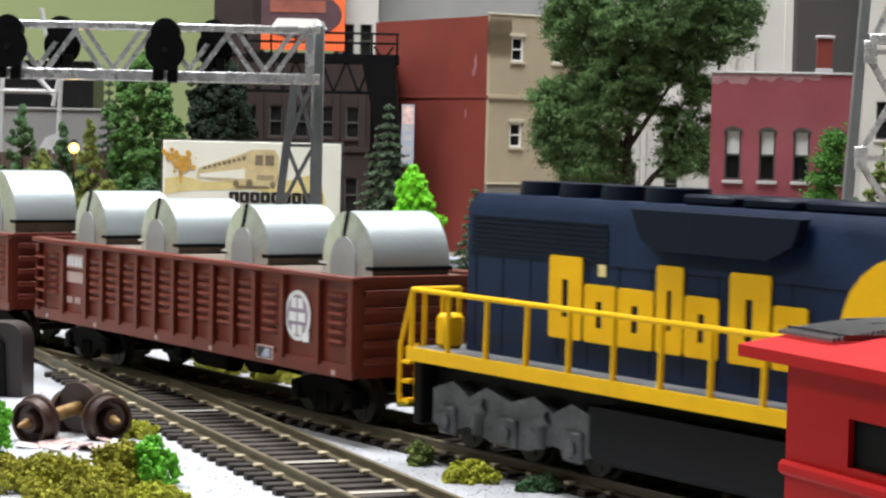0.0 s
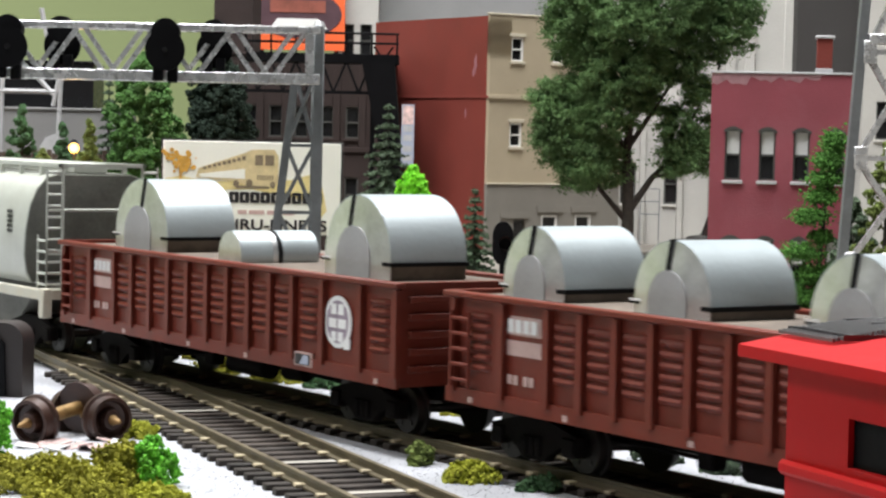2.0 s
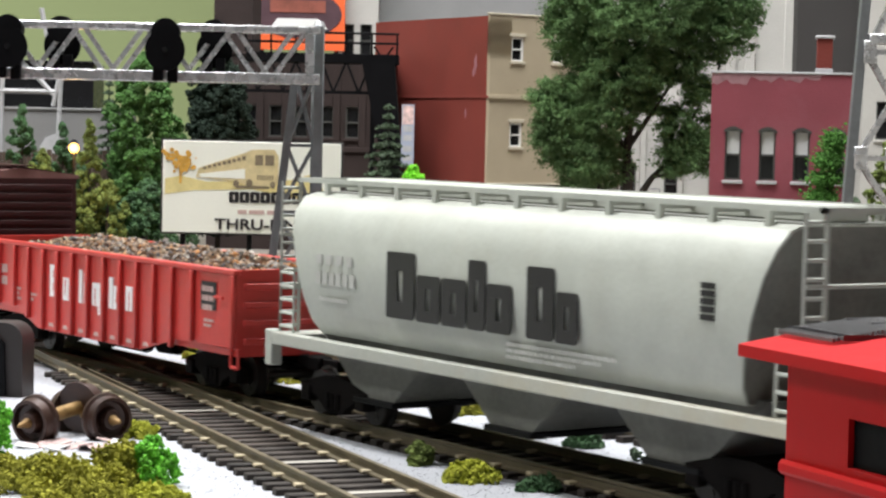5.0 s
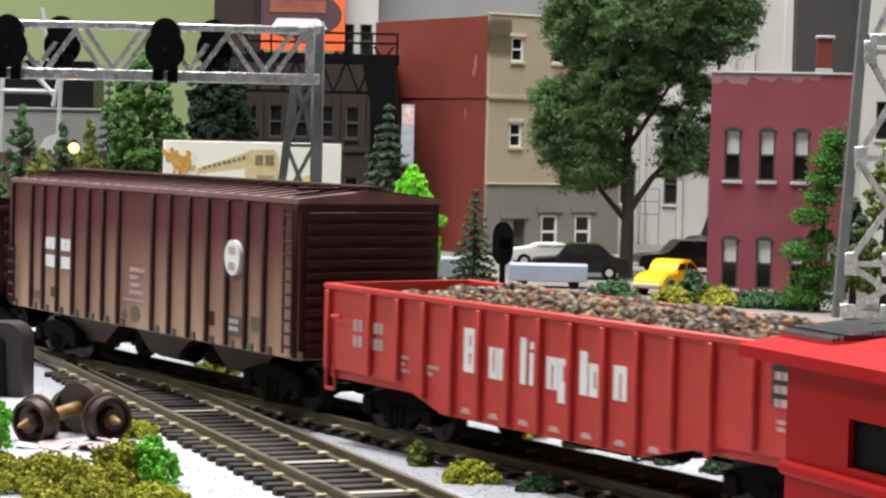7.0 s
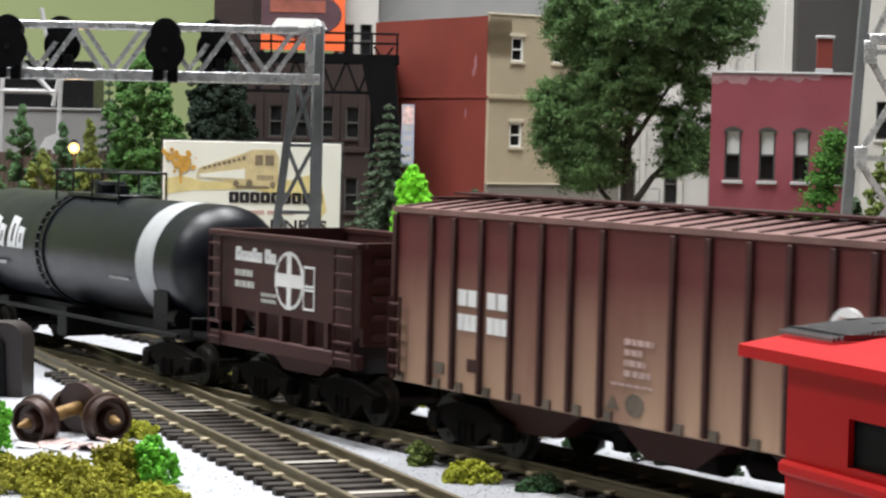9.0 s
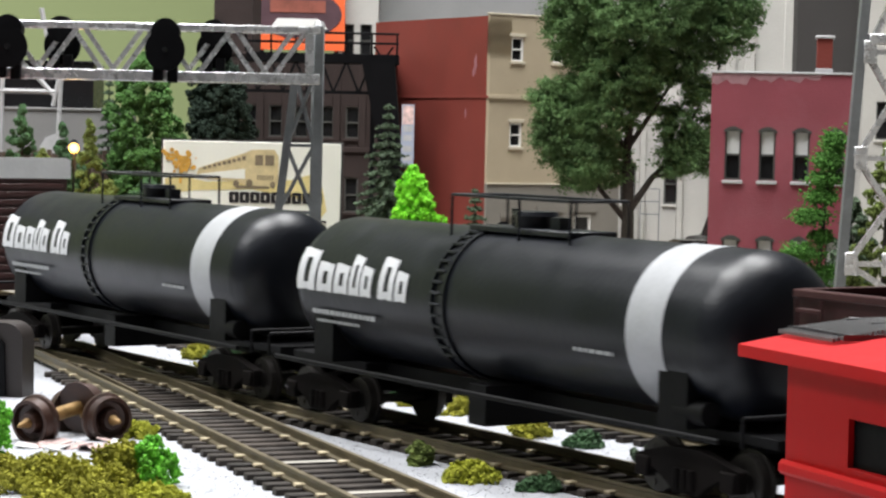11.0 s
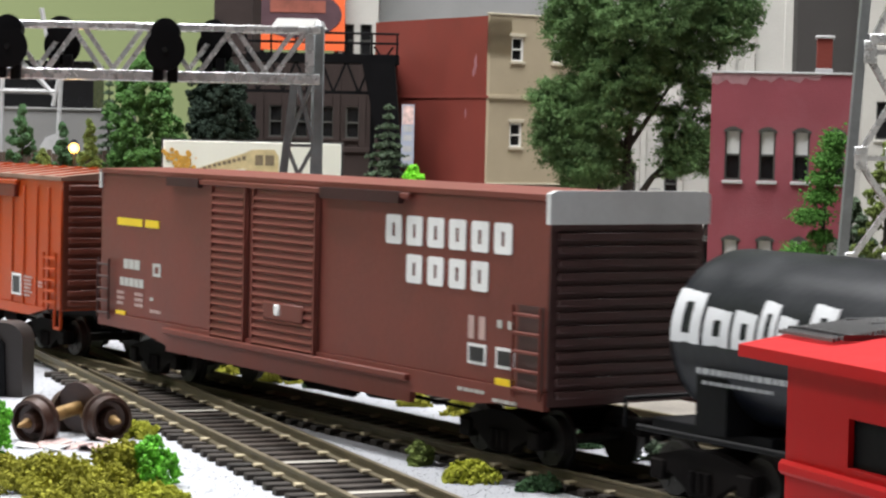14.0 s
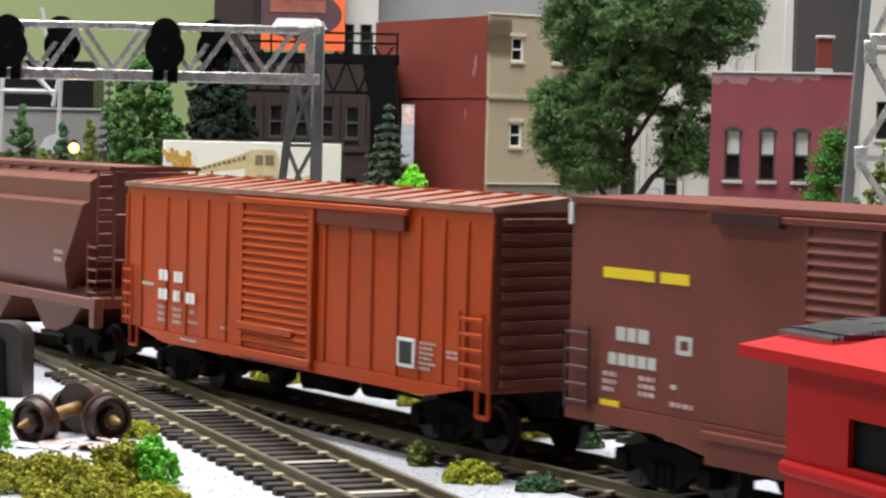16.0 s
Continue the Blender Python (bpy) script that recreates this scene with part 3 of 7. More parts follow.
def gondola(x0, x1, label):
    car, h = car_thing("gondola", x0, x1, label, "gondola car")
    for q in ((-18.3, -17.3), (17.3, 18.3)):
        part("side_sheet", box(nb(), -h, h, *q, 11.8, 31.5), M_OXIDE, car)
    for q in ((-h, -h + 1), (h - 1, h)):
        part("end_sheet", box(nb(), *q, -17.3, 17.3, 11.8, 31.5), M_OXIDE, car)
    part("car_floor", box(nb(), -h + 1, h - 1, -17.3, 17.3, 11.0, 13), M_OXIDE, car)
    bm = nb()
    box(bm, -h - 0.6, h + 0.6, -19.9, -17.6, 31.5, 32.7, 0.25)
    box(bm, -h - 0.6, h + 0.6, 17.6, 19.9, 31.5, 32.7, 0.25)
    box(bm, -h - 0.6, -h + 1.4, -17.6, 17.6, 31.5, 32.7)
    box(bm, h - 1.4, h + 0.6, -17.6, 17.6, 31.5, 32.7)
    part("top_rail", bm, M_OXIDE, car)
    part("side_sill", prism(nb(), [(-h, 10.8), (-h, 13.8), (h, 13.8), (h, 10.8)], "y", -19.0, -18.35), M_OXIDE, car)
    part("centre_sill", box(nb(), -h + 4, h - 4, -4, 4, 7, 11), M_BLACK, car)
    # two wide panels at each end, ten narrow ones between
    posts = [2.7, 19.0, 33.7] + [33.7 + 10.27 * k for k in range(1, 10)] + [139.2, 155.0, 2 * h - 0.6]
    for q in posts:
        o = part("side_post", GRIB, None, car)
        o.location = ((-h + q) * MM, 0, 0)
    for i, (a, b) in enumerate(zip(posts, posts[1:])):
        if i in (1, 12):
            continue
        for k in range(6):
            o = part("side_ridge", GPANEL, None, car)
            o.location = ((-h + (a + b) / 2) * MM, 0, (18.3 + k * 1.98) * MM)
    end_ribs(car, h, 1, 18, 13, 31, 5, M_OXIDE)
    ladder(car, (-h + 3, -h + 9), -19.8, -19.8, 14, 29, 5, M_OXIDE, "ladder")
    # round emblem and stencils
    cx = -h + 145.3
    part("emblem", disc(nb(), cx, 22.7, 5.6, 5.6, -18.75, -18.4, 36), M_LETTER_WHITE, car, "white round emblem")
    part("emblem_tail", prism(nb(), [(cx + 2.2, 18.2), (cx + 5.2, 19.4), (cx + 5.0, 17.2), (cx + 2.6, 17.0)], "y", -18.74, -18.4), M_LETTER_WHITE, car)
    part("emblem_field", disc(nb(), cx, 22.7, 4.5, 4.6, -18.8, -18.76, 32), M_LILAC, car)
    bm = nb()
    for a, b, w in ((24.3, 26.6, 2.6), (21.4, 23.4, 3.6), (18.5, 20.6, 2.4)):
        box(bm, cx - w, cx - 0.35, -18.9, -18.81, a, b)
        box(bm, cx + 0.35, cx + w, -18.9, -18.81, a, b)
    part("emblem_bars", bm, M_LETTER_WHITE, car)
    lx = -h + 19.5
    part("stencil_patch", prism(nb(), [(lx + 1.6, 29.2), (lx + 11.4, 29.2), (lx + 11.6, 25.6), (lx, 25.6)], "y", -18.45, -18.3), M_LETTER_FADED, car, "pale lettering patch")
    bars(car, lx + 0.8, 26.1, 28.6, [(1.9, 0, 1, 0.6)] * 4, M_LETTER_WHITE, -18.46)
    part("stencil_patch", box(nb(), lx, lx + 11.6, -18.45, -18.3, 21.7, 24.6), M_LETTER_FADED, car)
    bars(car, lx + 1.0, 16.2, 18.0, [(1.4, 0, 1, 0.5), (1.4, 0, 1, 1.8), (1.4, 0, 1, 0.5), (1.4, 0, 1, 0.4)], M_LETTER_FADED, -18.4)
    part("data_frame", box(nb(), cx - 17.9, cx - 10.2, -19.12, -18.3, 11.8, 14.8), M_LETTER_FADED, car)
    part("data_plate", box(nb(), cx - 17.2, cx - 10.9, -19.2, -19.12, 12.1, 14.5), M_LETTER_BLACK, car)
    part("data_mark", prism(nb(), [(cx - 15.4, 12.3), (cx - 13.6, 14.3), (cx - 11.5, 14.3), (cx - 11.5, 12.3)], "y", -19.28, -19.2), M_CARBLUE, car)
    for q in (8, 39, 75, 104, 161):
        part("tie_down_strip", box(nb(), -h + q, -h + q + 1.5, -19.15, -19.0, 11.2, 12.3), M_LETTER_FADED, car)
    part("load_deck", box(nb(), -h + 1.5, h - 1.5, -17, 17, 28.5, 31.8), M_DECK, car, "brown timber load deck")
    brake_gear(car, h)
    running_gear(car, h)
    return car, h


def coil(x, rx, top, y0, y1, base=1.6, tip=0.0):
    """A half-sunk steel coil lying across the car on a timber cradle, with a plugged bore and black straps."""
    c = thing("steel_coil", x, 0, 31.85, 0, "grey rolled steel coil with bright edge and black strap", "steel coil", "coil load")
    CARS.append((c, x))
    z0 = base + 0.9
    rz = top - 31.85 - z0
    seg = 24

    def arch(r0, r1, low):
        return [(r0 * math.cos(math.pi * i / seg), z0 + r1 * math.sin(math.pi * i / seg)) for i in range(seg + 1)] + [(-r0, low), (r0, low)]

    part("wrap", prism(nb(), arch(rx, rz, z0 - 0.1), "y", y0 + 0.3, y1), M_COIL, c)
    bm = nb()
    ring = [(math.cos(math.pi * i / seg), math.sin(math.pi * i / seg)) for i in range(seg + 1)]
    outer = [(-rx * 0.985, 0.05)] + [(-rx * 0.985 * a, z0 + rz * 0.985 * b) for a, b in ring] + [(rx * 0.985, 0.05)]
    inner = [(-rx * 0.5, 0.05)] + [(-rx * 0.5 * a, z0 + rz * 0.52 * b) for a, b in ring] + [(rx * 0.5, 0.05)]
    # the turns stand out towards the bore
    fo, fi = [bm.verts.new((a, y0 + 0.2, b)) for a, b in outer], [bm.verts.new((a, y0 - 0.75, b)) for a, b in inner]
    bo, bi = [bm.verts.new((a, y0 + 0.29, b)) for a, b in outer], [bm.verts.new((a, y0 + 0.29, b)) for a, b in inner]
    for p_, q_ in ((fo, fi), (fi, bi), (bi, bo), (bo, fo)):
        for i in range(len(outer) - 1):
            bm.faces.new((p_[i], p_[i + 1], q_[i + 1], q_[i]))
    bmesh.ops.recalc_face_normals(bm, faces=bm.faces)
    part("coil_edge", bm, M_COIL_END, c, "bright brushed coil edge")
    part("core_plug", prism(nb(), arch(rx * 0.5, rz * 0.52, 0.05), "y", y0 - 0.95, y0 + 0.2), M_COIL_CORE, c)
    part("strap", prism(nb(), [(y0 - 0.92, z0 + rz * 0.5), (y0 - 0.92, z0 + rz * 0.54), (y0 + 0.0, z0 + rz + 0.12), (y0 + 0.6, z0 + rz + 0.12), (y0 + 0.3, z0 + rz * 0.5)], "x", tip - 0.6, tip + 0.6), M_BLACK, c, "black strap")
    bm = nb()
    box(bm, rx * 0.5, rx + 0.7, y0 - 0.2, y1 + 0.4, base, base + 0.85)
    box(bm, -rx - 0.7, -rx * 0.62, y0 - 0.2, y1 + 0.4, base, base + 0.85)
    part("skid", bm, M_BLACK, c, "black rubber skid")
    part("skid_edge", box(nb(), -rx - 0.7, -rx * 0.62, y0 - 0.3, y0 - 0.2, base + 0.5, base + 0.95), M_LETTER_WHITE, c)
    part("cradle", box(nb(), -rx + 0.6, rx - 0.2, y0 + 0.6, y1, 0, base, 0.1), M_DECK, c, "brown timber cradle")
    return c


def lying_coil(x, r, y0, y1):
    c = thing("steel_coil", x, 0, 31.9, 0, "small grey steel coil with a black strap round its middle", "steel coil", "coil load")
    CARS.append((c, x))
    bm = nb()
    tube(bm, (0, y0, r * 0.25), (0, y1, r * 0.25), r, seg=28)
    bmesh.ops.bisect_plane(bm, geom=bm.verts[:] + bm.edges[:] + bm.faces[:], plane_co=(0, 0, 0.02), plane_no=(0, 0, 1), clear_inner=True)
    part("wrap", bm, M_COIL, c)
    bm = nb()
    tube(bm, (0, y0 - 0.15, r * 0.25), (0, y0, r * 0.25), r * 0.97, seg=28)
    bmesh.ops.bisect_plane(bm, geom=bm.verts[:] + bm.edges[:] + bm.faces[:], plane_co=(0, 0, 0.02), plane_no=(0, 0, 1), clear_inner=True)
    part("coil_edge", bm, M_COIL_END, c)
    bm = nb()
    tube(bm, (0, (y0 + y1) / 2 - 0.6, r * 0.25), (0, (y0 + y1) / 2 + 0.6, r * 0.25), r + 0.12, seg=28)
    part("strap", bm, M_BLACK, c)
    bm = nb()
    tube(bm, (0, (y0 + y1) / 2 - 2.0, r * 0.25), (0, (y0 + y1) / 2 - 0.7, r * 0.25), r + 0.08, seg=28)
    part("edge_band", bm, M_COIL_END, c)


gondola(-570.2, -400.6, "oxide red ribbed gondola car loaded with four steel coils")
gondola(-758.2, -588.6, "oxide red ribbed gondola car loaded with large and small coils")
for x, rx, top in ((-553.4, 10.2, 45.9), (-511.4, 10.8, 45.4), (-464.9, 10.8, 45.6), (-418.2, 10.8, 46.0)):
    coil(x, rx, top, -10.5, 9.5)
coil(-726.5, 15.4, 50.0, -11, 8.5, 3.0, 2.2)
coil(-618.6, 14.0, 49.8, -11, 8.5, 3.0, -1.6)
lying_coil(-673.2, 5.9, -13, 8)


# diesel locomotive
def letters_block(parent, x0, z0, cap, xh, spec, m, y, thick=0.3, name="lettering", fill=0.93):
    """Plain blocks in place of lettering, each with a short slit. spec: (kind, advance); kind C tall, l low."""
    x = x0
    for kind, adv in spec:
        if kind != " ":
            hgt = cap if kind == "C" else xh
            w = adv * fill
            a, b = w * 0.40, w * 0.58
            zs = (z0, z0 + hgt * 0.26, z0 + hgt * 0.72, z0 + hgt)
            c = min(0.5, w * 0.12)
            bm = nb()
            prism(bm, [(x + c, zs[0]), (x + w - c, zs[0]), (x + w, zs[0] + c), (x + w, zs[3] - c), (x + w - c, zs[3]), (x + c, zs[3]), (x, zs[3] - c), (x, zs[2]), (x + b, zs[2]), (x + b, zs[1]), (x + a, zs[1]), (x + a, zs[2] - 0.02), (x, zs[2] - 0.02), (x, zs[0] + c)], "y", y - thick, y)
            part(name, bm, m, parent)
        x += adv
    return None


def locomotive(x0, x1):
    car, h = car_thing("diesel_locomotive", x0, x1, "dark blue and yellow diesel locomotive with yellow handrails", "locomotive")
    part("frame", box(nb(), -h + 2, h - 2, -12, 12, 10, 17), M_BLACK, car)
    bm = nb()
    box(bm, -h, h, -17.6, 17.6, 18.9, 19.9, 0.2)
    part("walkway", bm, M_GREY_TRUCK, car, "grey walkway deck")
    for s in (-1, 1):
        part("side_sill", prism(nb(), [(-h, 17.2), (-h, 19.95), (h, 19.95), (h, 17.2)], "y", s * 17.6, s * 18.2), M_YELLOW, car, "yellow side sill")
    # long hood with stepped roof
    hx = -h + 10.5
    bm = nb()
    prism(bm, [(-10.5, 20), (-10.5, 48.5), (-8.5, 51.6), (8.5, 51.6), (10.5, 48.5), (10.5, 20)], "x", hx, h - 78)
    part("long_hood", bm, M_BLUE, car)
    bm = nb()
    tube(bm, (0, 0, 0), (0, 0, 2.7), 6.3, 6.0, seg=28)
    fan = part("roof_fan_housing", bm, M_BLUE_VENT, car)
    fan.location = ((hx + 13.5) * MM, 0, 51.6 * MM)
    for i in range(1, 4):
        f2 = new("roof_fan_housing", fan.data)
        f2.parent = car
        f2.location = ((hx + 13.5 + i * 13.2) * MM, 0, 51.6 * MM)
    for a, b in ((62, 76), (78, 92), (94, 114)):
        part("roof_hatch", box(nb(), hx + a, hx + b, -6.5, 6.5, 51.6, 53.5, 0.5), M_BLUE_VENT, car)
    bm = nb()
    for i in range(8):
        box(bm, hx + 1.5, hx + 46, -10.75, -10.45, 40.2 + i * 0.95, 40.65 + i * 0.95)
    part("radiator_grille", bm, M_BLUE_VENT, car)
    part("intake_flare", prism(nb(), [(hx + 55.5, 50.6), (hx + 100, 50.6), (hx + 98, 46), (hx + 92, 43.4), (hx + 62, 43.4), (hx + 58, 45.5)], "y", -12.8, -10.4), M_BLUE_VENT, car)
    bm = nb()
    for i in range(11):
        box(bm, hx + 3 + i * 9.3, hx + 3.25 + i * 9.3, -10.6, -10.45, 21, 40)
    box(bm, hx, h - 78, -10.6, -10.45, 39.4, 39.7)
    part("door_seam", bm, M_BLUE_VENT, car)
    # yellow nose section, cab
    part("yellow_hood_panel", prism(nb(), [(h - 91 - 15.5 * math.sin(math.pi * i / 12), 33 + 13 * -math.cos(math.pi * i / 12)) for i in range(13)] + [(h - 78, 46), (h - 78, 20)], "y", -10.95, -10.55), M_YELLOW, car, "yellow curved paint panel")
    part("cab", prism(nb(), [(-16, 20), (-16, 48), (-11, 53), (11, 53), (16, 48), (16, 20)], "x", h - 78, h - 50), M_YELLOW, car)
    bm = nb()
    for a in (h - 74, h - 63):
        box(bm, a, a + 8.5, -16.3, -15.9, 38, 46)
    part("cab_window", bm, M_GLASS, car)
    part("short_hood", box(nb(), h - 50, h - 14, -9.5, 9.5, 20, 42, 1.2), M_YELLOW, car)
    letters_block(car, hx + 28.5, 25.2, 15.6, 10.8, [("C", 11.1), ("l", 10.1), ("l", 11.2), ("C", 8.0), ("l", 9.8), (" ", 2.1), ("C", 11.2), ("l", 9)], M_YELLOW, -10.62, 0.35)
    part("number_patch", box(nb(), hx + 43.4, hx + 45.7, -10.72, -10.5, 37.6, 39.8), M_BOARD_YELLOW, car, "dull yellow patch")
    # rear handrails with stanchions
    bm = nb()
    tube(bm, (-h + 1, -17.4, 31.6), (h - 52, -17.4, 31.6), 0.55, seg=8)
    tube(bm, (-h + 1, -17.4, 31.6), (-h + 1, -6, 31.6), 0.55, seg=8)
    tube(bm, (-h + 1, 6, 31.6), (-h + 1, 17.4, 31.6), 0.55, seg=8)
    tube(bm, (-h + 1, 17.4, 31.6), (h - 52, 17.4, 31.6), 0.5, seg=8)
    part("handrail", bm, M_YELLOW, car, "yellow handrail")
    for s in (-1, 1):
        k = -h + 1
        while k < h - 52:
            part("stanchion", tube(nb(), (k, s * 17.6, 18), (k, s * 17.4, 31.6), 0.62, 0.5, seg=8), M_YELLOW, car)
            k += 13.4
    for y in (-17.4, -14.5, -10, -6, 6, 17.4):
        part("end_post", tube(nb(), (-h + 1, y, 18.5), (-h + 1, y, 31.6), 0.55, seg=8), M_YELLOW, car)
    part("brake_box", box(nb(), -h + 4, -h + 8, -14, -9, 20, 27, 0.8), M_YELLOW, car)
    bm = nb()
    tube(bm, (-h - 3.5, -17.3, 8), (-h - 3.5, -17.3, 20), 0.5, seg=8)
    tube(bm, (-h - 3.5, -17.3, 20), (-h + 1, -17.4, 31.4), 0.5, seg=8)
    tube(bm, (-h - 3.5, -13.3, 8), (-h - 3.5, -13.3, 20), 0.5, seg=8)
    for z in (8.5, 12.5, 16.5):
        box(bm, -h - 4, -h, -17.4, -13, z - 0.3, z + 0.3)
    part("step", bm, M_YELLOW, car, "yellow corner step with grab irons")
    part("pilot", box(nb(), -h - 0.5, -h + 2.5, -16, 16, 4, 17.5, 0.4), M_BLACK, car)
    part("fuel_tank", prism(nb(), [(-15, 4), (-16.5, 6), (-16.5, 14.5), (16.5, 14.5), (16.5, 6), (15, 4)], "x", -h + 60, h - 66), M_BLACK, car)
    for c in (-h + 33, h - 38):
        bm = nb()
        for s in (-1, 1):
            lo, hi = sorted((s * 12.2, s * 15.2))
            prism(bm, [(-27, 5), (-27, 12), (-20, 14), (-14, 11.5), (-8, 14), (0, 12), (8, 14), (14, 11.5), (20, 14), (27, 12), (27, 5), (22, 3.8), (14, 5.6), (6, 3.4), (-6, 3.4), (-14, 5.6), (-22, 3.8)], "y", lo, hi)
            for dx in (-21, 0, 21):
                box(bm, dx - 3, dx + 3, s * 15.3 - 0.8, s * 15.3 + 0.8, 3.2, 9.2, 0.6)
                tube(bm, (dx, s * 15.8, 6), (dx, s * 16.8, 6), 1.7, seg=12)
            for dx in (-10.5, 10.5):
                tube(bm, (dx - 2.5, s * 15.2, 8.5), (dx + 2.5, s * 15.2, 10.5), 1.3, seg=10)
                tube(bm, (dx, s * 15.0, 4.5), (dx, s * 15.0, 10), 1.4, seg=10)
        o = part("truck", bm, M_LOCO_TRUCK, car, "silver grey three-axle truck frame")
        o.location = (c * MM, 0, 0)
        for dx in (-21, 0, 21):
            w = part("wheelset", WS, None, car)
            w.location = ((c + dx) * MM, 0, 5.0 * MM)
            WHEELSETS.append((w, c + dx, 5.0))
    coupler(car, -h + 1, -1)
    coupler(car, h - 1, 1)


locomotive(-381, -156)


# covered hopper with rounded sides
def covered_hopper(x0, x1, m, label, dark=False):
    car, h = car_thing("covered_hopper", x0, x1, label, "covered hopper car")
    b = h - 7.5
    side = [(-11.3, 49.7), (-14.3, 48.8), (-16.9, 45.6), (-18.3, 41), (-18.6, 34), (-18.0, 27), (-16.6, 22), (-14.5, 19)] if not dark else [(-12, 51.2), (-16.2, 48.6), (-16.2, 43.5), (-18.2, 42.5), (-18.4, 26), (-15, 19)]
    prof = side + [(-y, z) for y, z in side[::-1]]
    bm = prism(nb(), prof, "x", -b, b)
    zt, k = (41.0, 0.75) if dark else (47.0, 0.33)
    for v in bm.verts:
        if v.co.z < zt:
            v.co.x -= math.copysign(k * (zt - v.co.z), v.co.x)
    part("body", bm, m, car)
    low, sill = (m, m) if dark else (M_HOPPER_SHADE_GRIME, M_HOPPER_SILL)
    # end and roof sheets take the darker paint to carry their shade
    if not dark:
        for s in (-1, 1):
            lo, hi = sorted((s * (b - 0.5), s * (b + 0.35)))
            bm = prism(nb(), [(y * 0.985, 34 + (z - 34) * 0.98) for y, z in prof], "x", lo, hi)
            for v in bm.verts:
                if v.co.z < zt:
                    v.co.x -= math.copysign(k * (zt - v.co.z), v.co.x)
            part("end_sheet", bm, low, car, "end sheet with its shade painted in")
        part("roof_sheet", box(nb(), -b + 0.5, b - 0.5, -11.2, 11.2, 49.6, 49.95), low, car, "roof sheet painted dark for the walk's shadow")
    bm = nb()
    for s in (-1, 1):
        box(bm, -h, h, s * 17.4 - 1.2, s * 17.4 + 1.2, 15.3, 18.2, 0.3)
        for a in (-1, 1):
            box(bm, a * h - 1.6, a * h + 1.6, s * 17.4 - 1.4, s * 17.4 + 1.4, 10.5, 18.6, 0.3)
    box(bm, -h, -h + 9, -17, 17, 15.5, 18)
    box(bm, h - 9, h, -17, 17, 15.5, 18)
    part("side_sill", bm, sill, car)
    bm = nb()
    box(bm, -h + 1, h - 1, -13, -12, 51.8, 52.8)
    box(bm, -h + 1, h - 1, 12, 13, 51.8, 52.8)
    for s in (-1, 1):
        lo, hi = sorted((s * (h - 1), s * (h - 2.2)))
        box(bm, lo, hi, -13, 13, 51.8, 52.8)
    for i in range(11):
        x = -b + (i + 0.5) * 2 * b / 11
        box(bm, x - 0.5, x + 0.5, -13, 13, 51, 51.8)
        for s in (-1, 1):
            box(bm, x - 0.7, x + 0.7, s * 12.6 - 0.5, s * 12.6 + 0.5, 49.2, 51.8)
    part("roof_walk_frame", bm, m, car)
    part("roof_hatch_trough", box(nb(), -b + 2, b - 2, -5, 5, 49.9 if not dark else 51.2, 52.9, 0.4), m, car)
    for i in range(3):
        c = (-1 + i) * 2 * b / 3.2
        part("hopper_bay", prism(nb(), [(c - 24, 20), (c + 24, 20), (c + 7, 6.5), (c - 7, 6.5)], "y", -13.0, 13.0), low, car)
        part("discharge_gate", box(nb(), c - 8, c + 8, -14, 14, 5.4, 6.6, 0.2), M_BLACK, car)
    for s in (-1, 1):
        x = s * (h - 1.5)
        for y in (-16.6, 16.6):
            ladder(car, (x - s * 6, x), y, y, 18, 33, 5, m)
            ladder(car, (x, x), y, y * 0.72, 18, 52, 11, m)
        bm = nb()
        for y in (-12, 12):
            tube(bm, (x, y, 18), (x, y, 52), 0.5, seg=6)
        for z in (28, 40):
            tube(bm, (x, -16, z), (x, 16, z), 0.4, seg=6)
        part("end_frame", bm, m, car)
    for s in (-1, 1):
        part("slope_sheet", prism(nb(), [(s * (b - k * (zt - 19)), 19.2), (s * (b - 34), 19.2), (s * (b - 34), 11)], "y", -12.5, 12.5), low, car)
    if not dark:
        letters_block(car, -37.2, 25.4, 13.6, 9.4, [("C", 11.4), ("l", 9.2), ("l", 9.4), ("C", 6.4), ("l", 9.0), (" ", 4.3), ("C", 9.3), ("l", 7.2)], M_LETTER_BLACK, -18.75, 0.2)
        bars(car, -66.3, 34.7, 36.8, [(2.4, 0, 1, 1.8)] * 4, M_LETTER_GREY, -18.75)
        bars(car, -66.3, 30.3, 33, [(2.1, 0, 1, 0.7)] * 6, M_LETTER_GREY, -18.75)
        text_rows(car, -65, 27.6, [12], M_LETTER_GREY, -18.6, 0.8)
        text_rows(car, -h + 92, 24, [34, 30, 22], M_LETTER_GREY, -17.9, 0.7)
        bm = nb()
        for i in range(5):
            box(bm, 62.6, 66.2, -18.75, -18.62, 33.0 + i * 1.35, 34.0 + i * 1.35)
        part("data_plate", bm, M_LETTER_BLACK, car)
    else:
        text_rows(car, h - 25, 30, [6, 5], M_LETTER_FADED, -18.6, 1.2)
    running_gear(car, h, 20)
    return car


covered_hopper(-946.6, -772.2, M_HOPPER, "pale grey rounded covered hopper with black lettering")
covered_hopper(-2324, -2155, M_BHOP, "rust brown covered hopper car with end ladders", True)


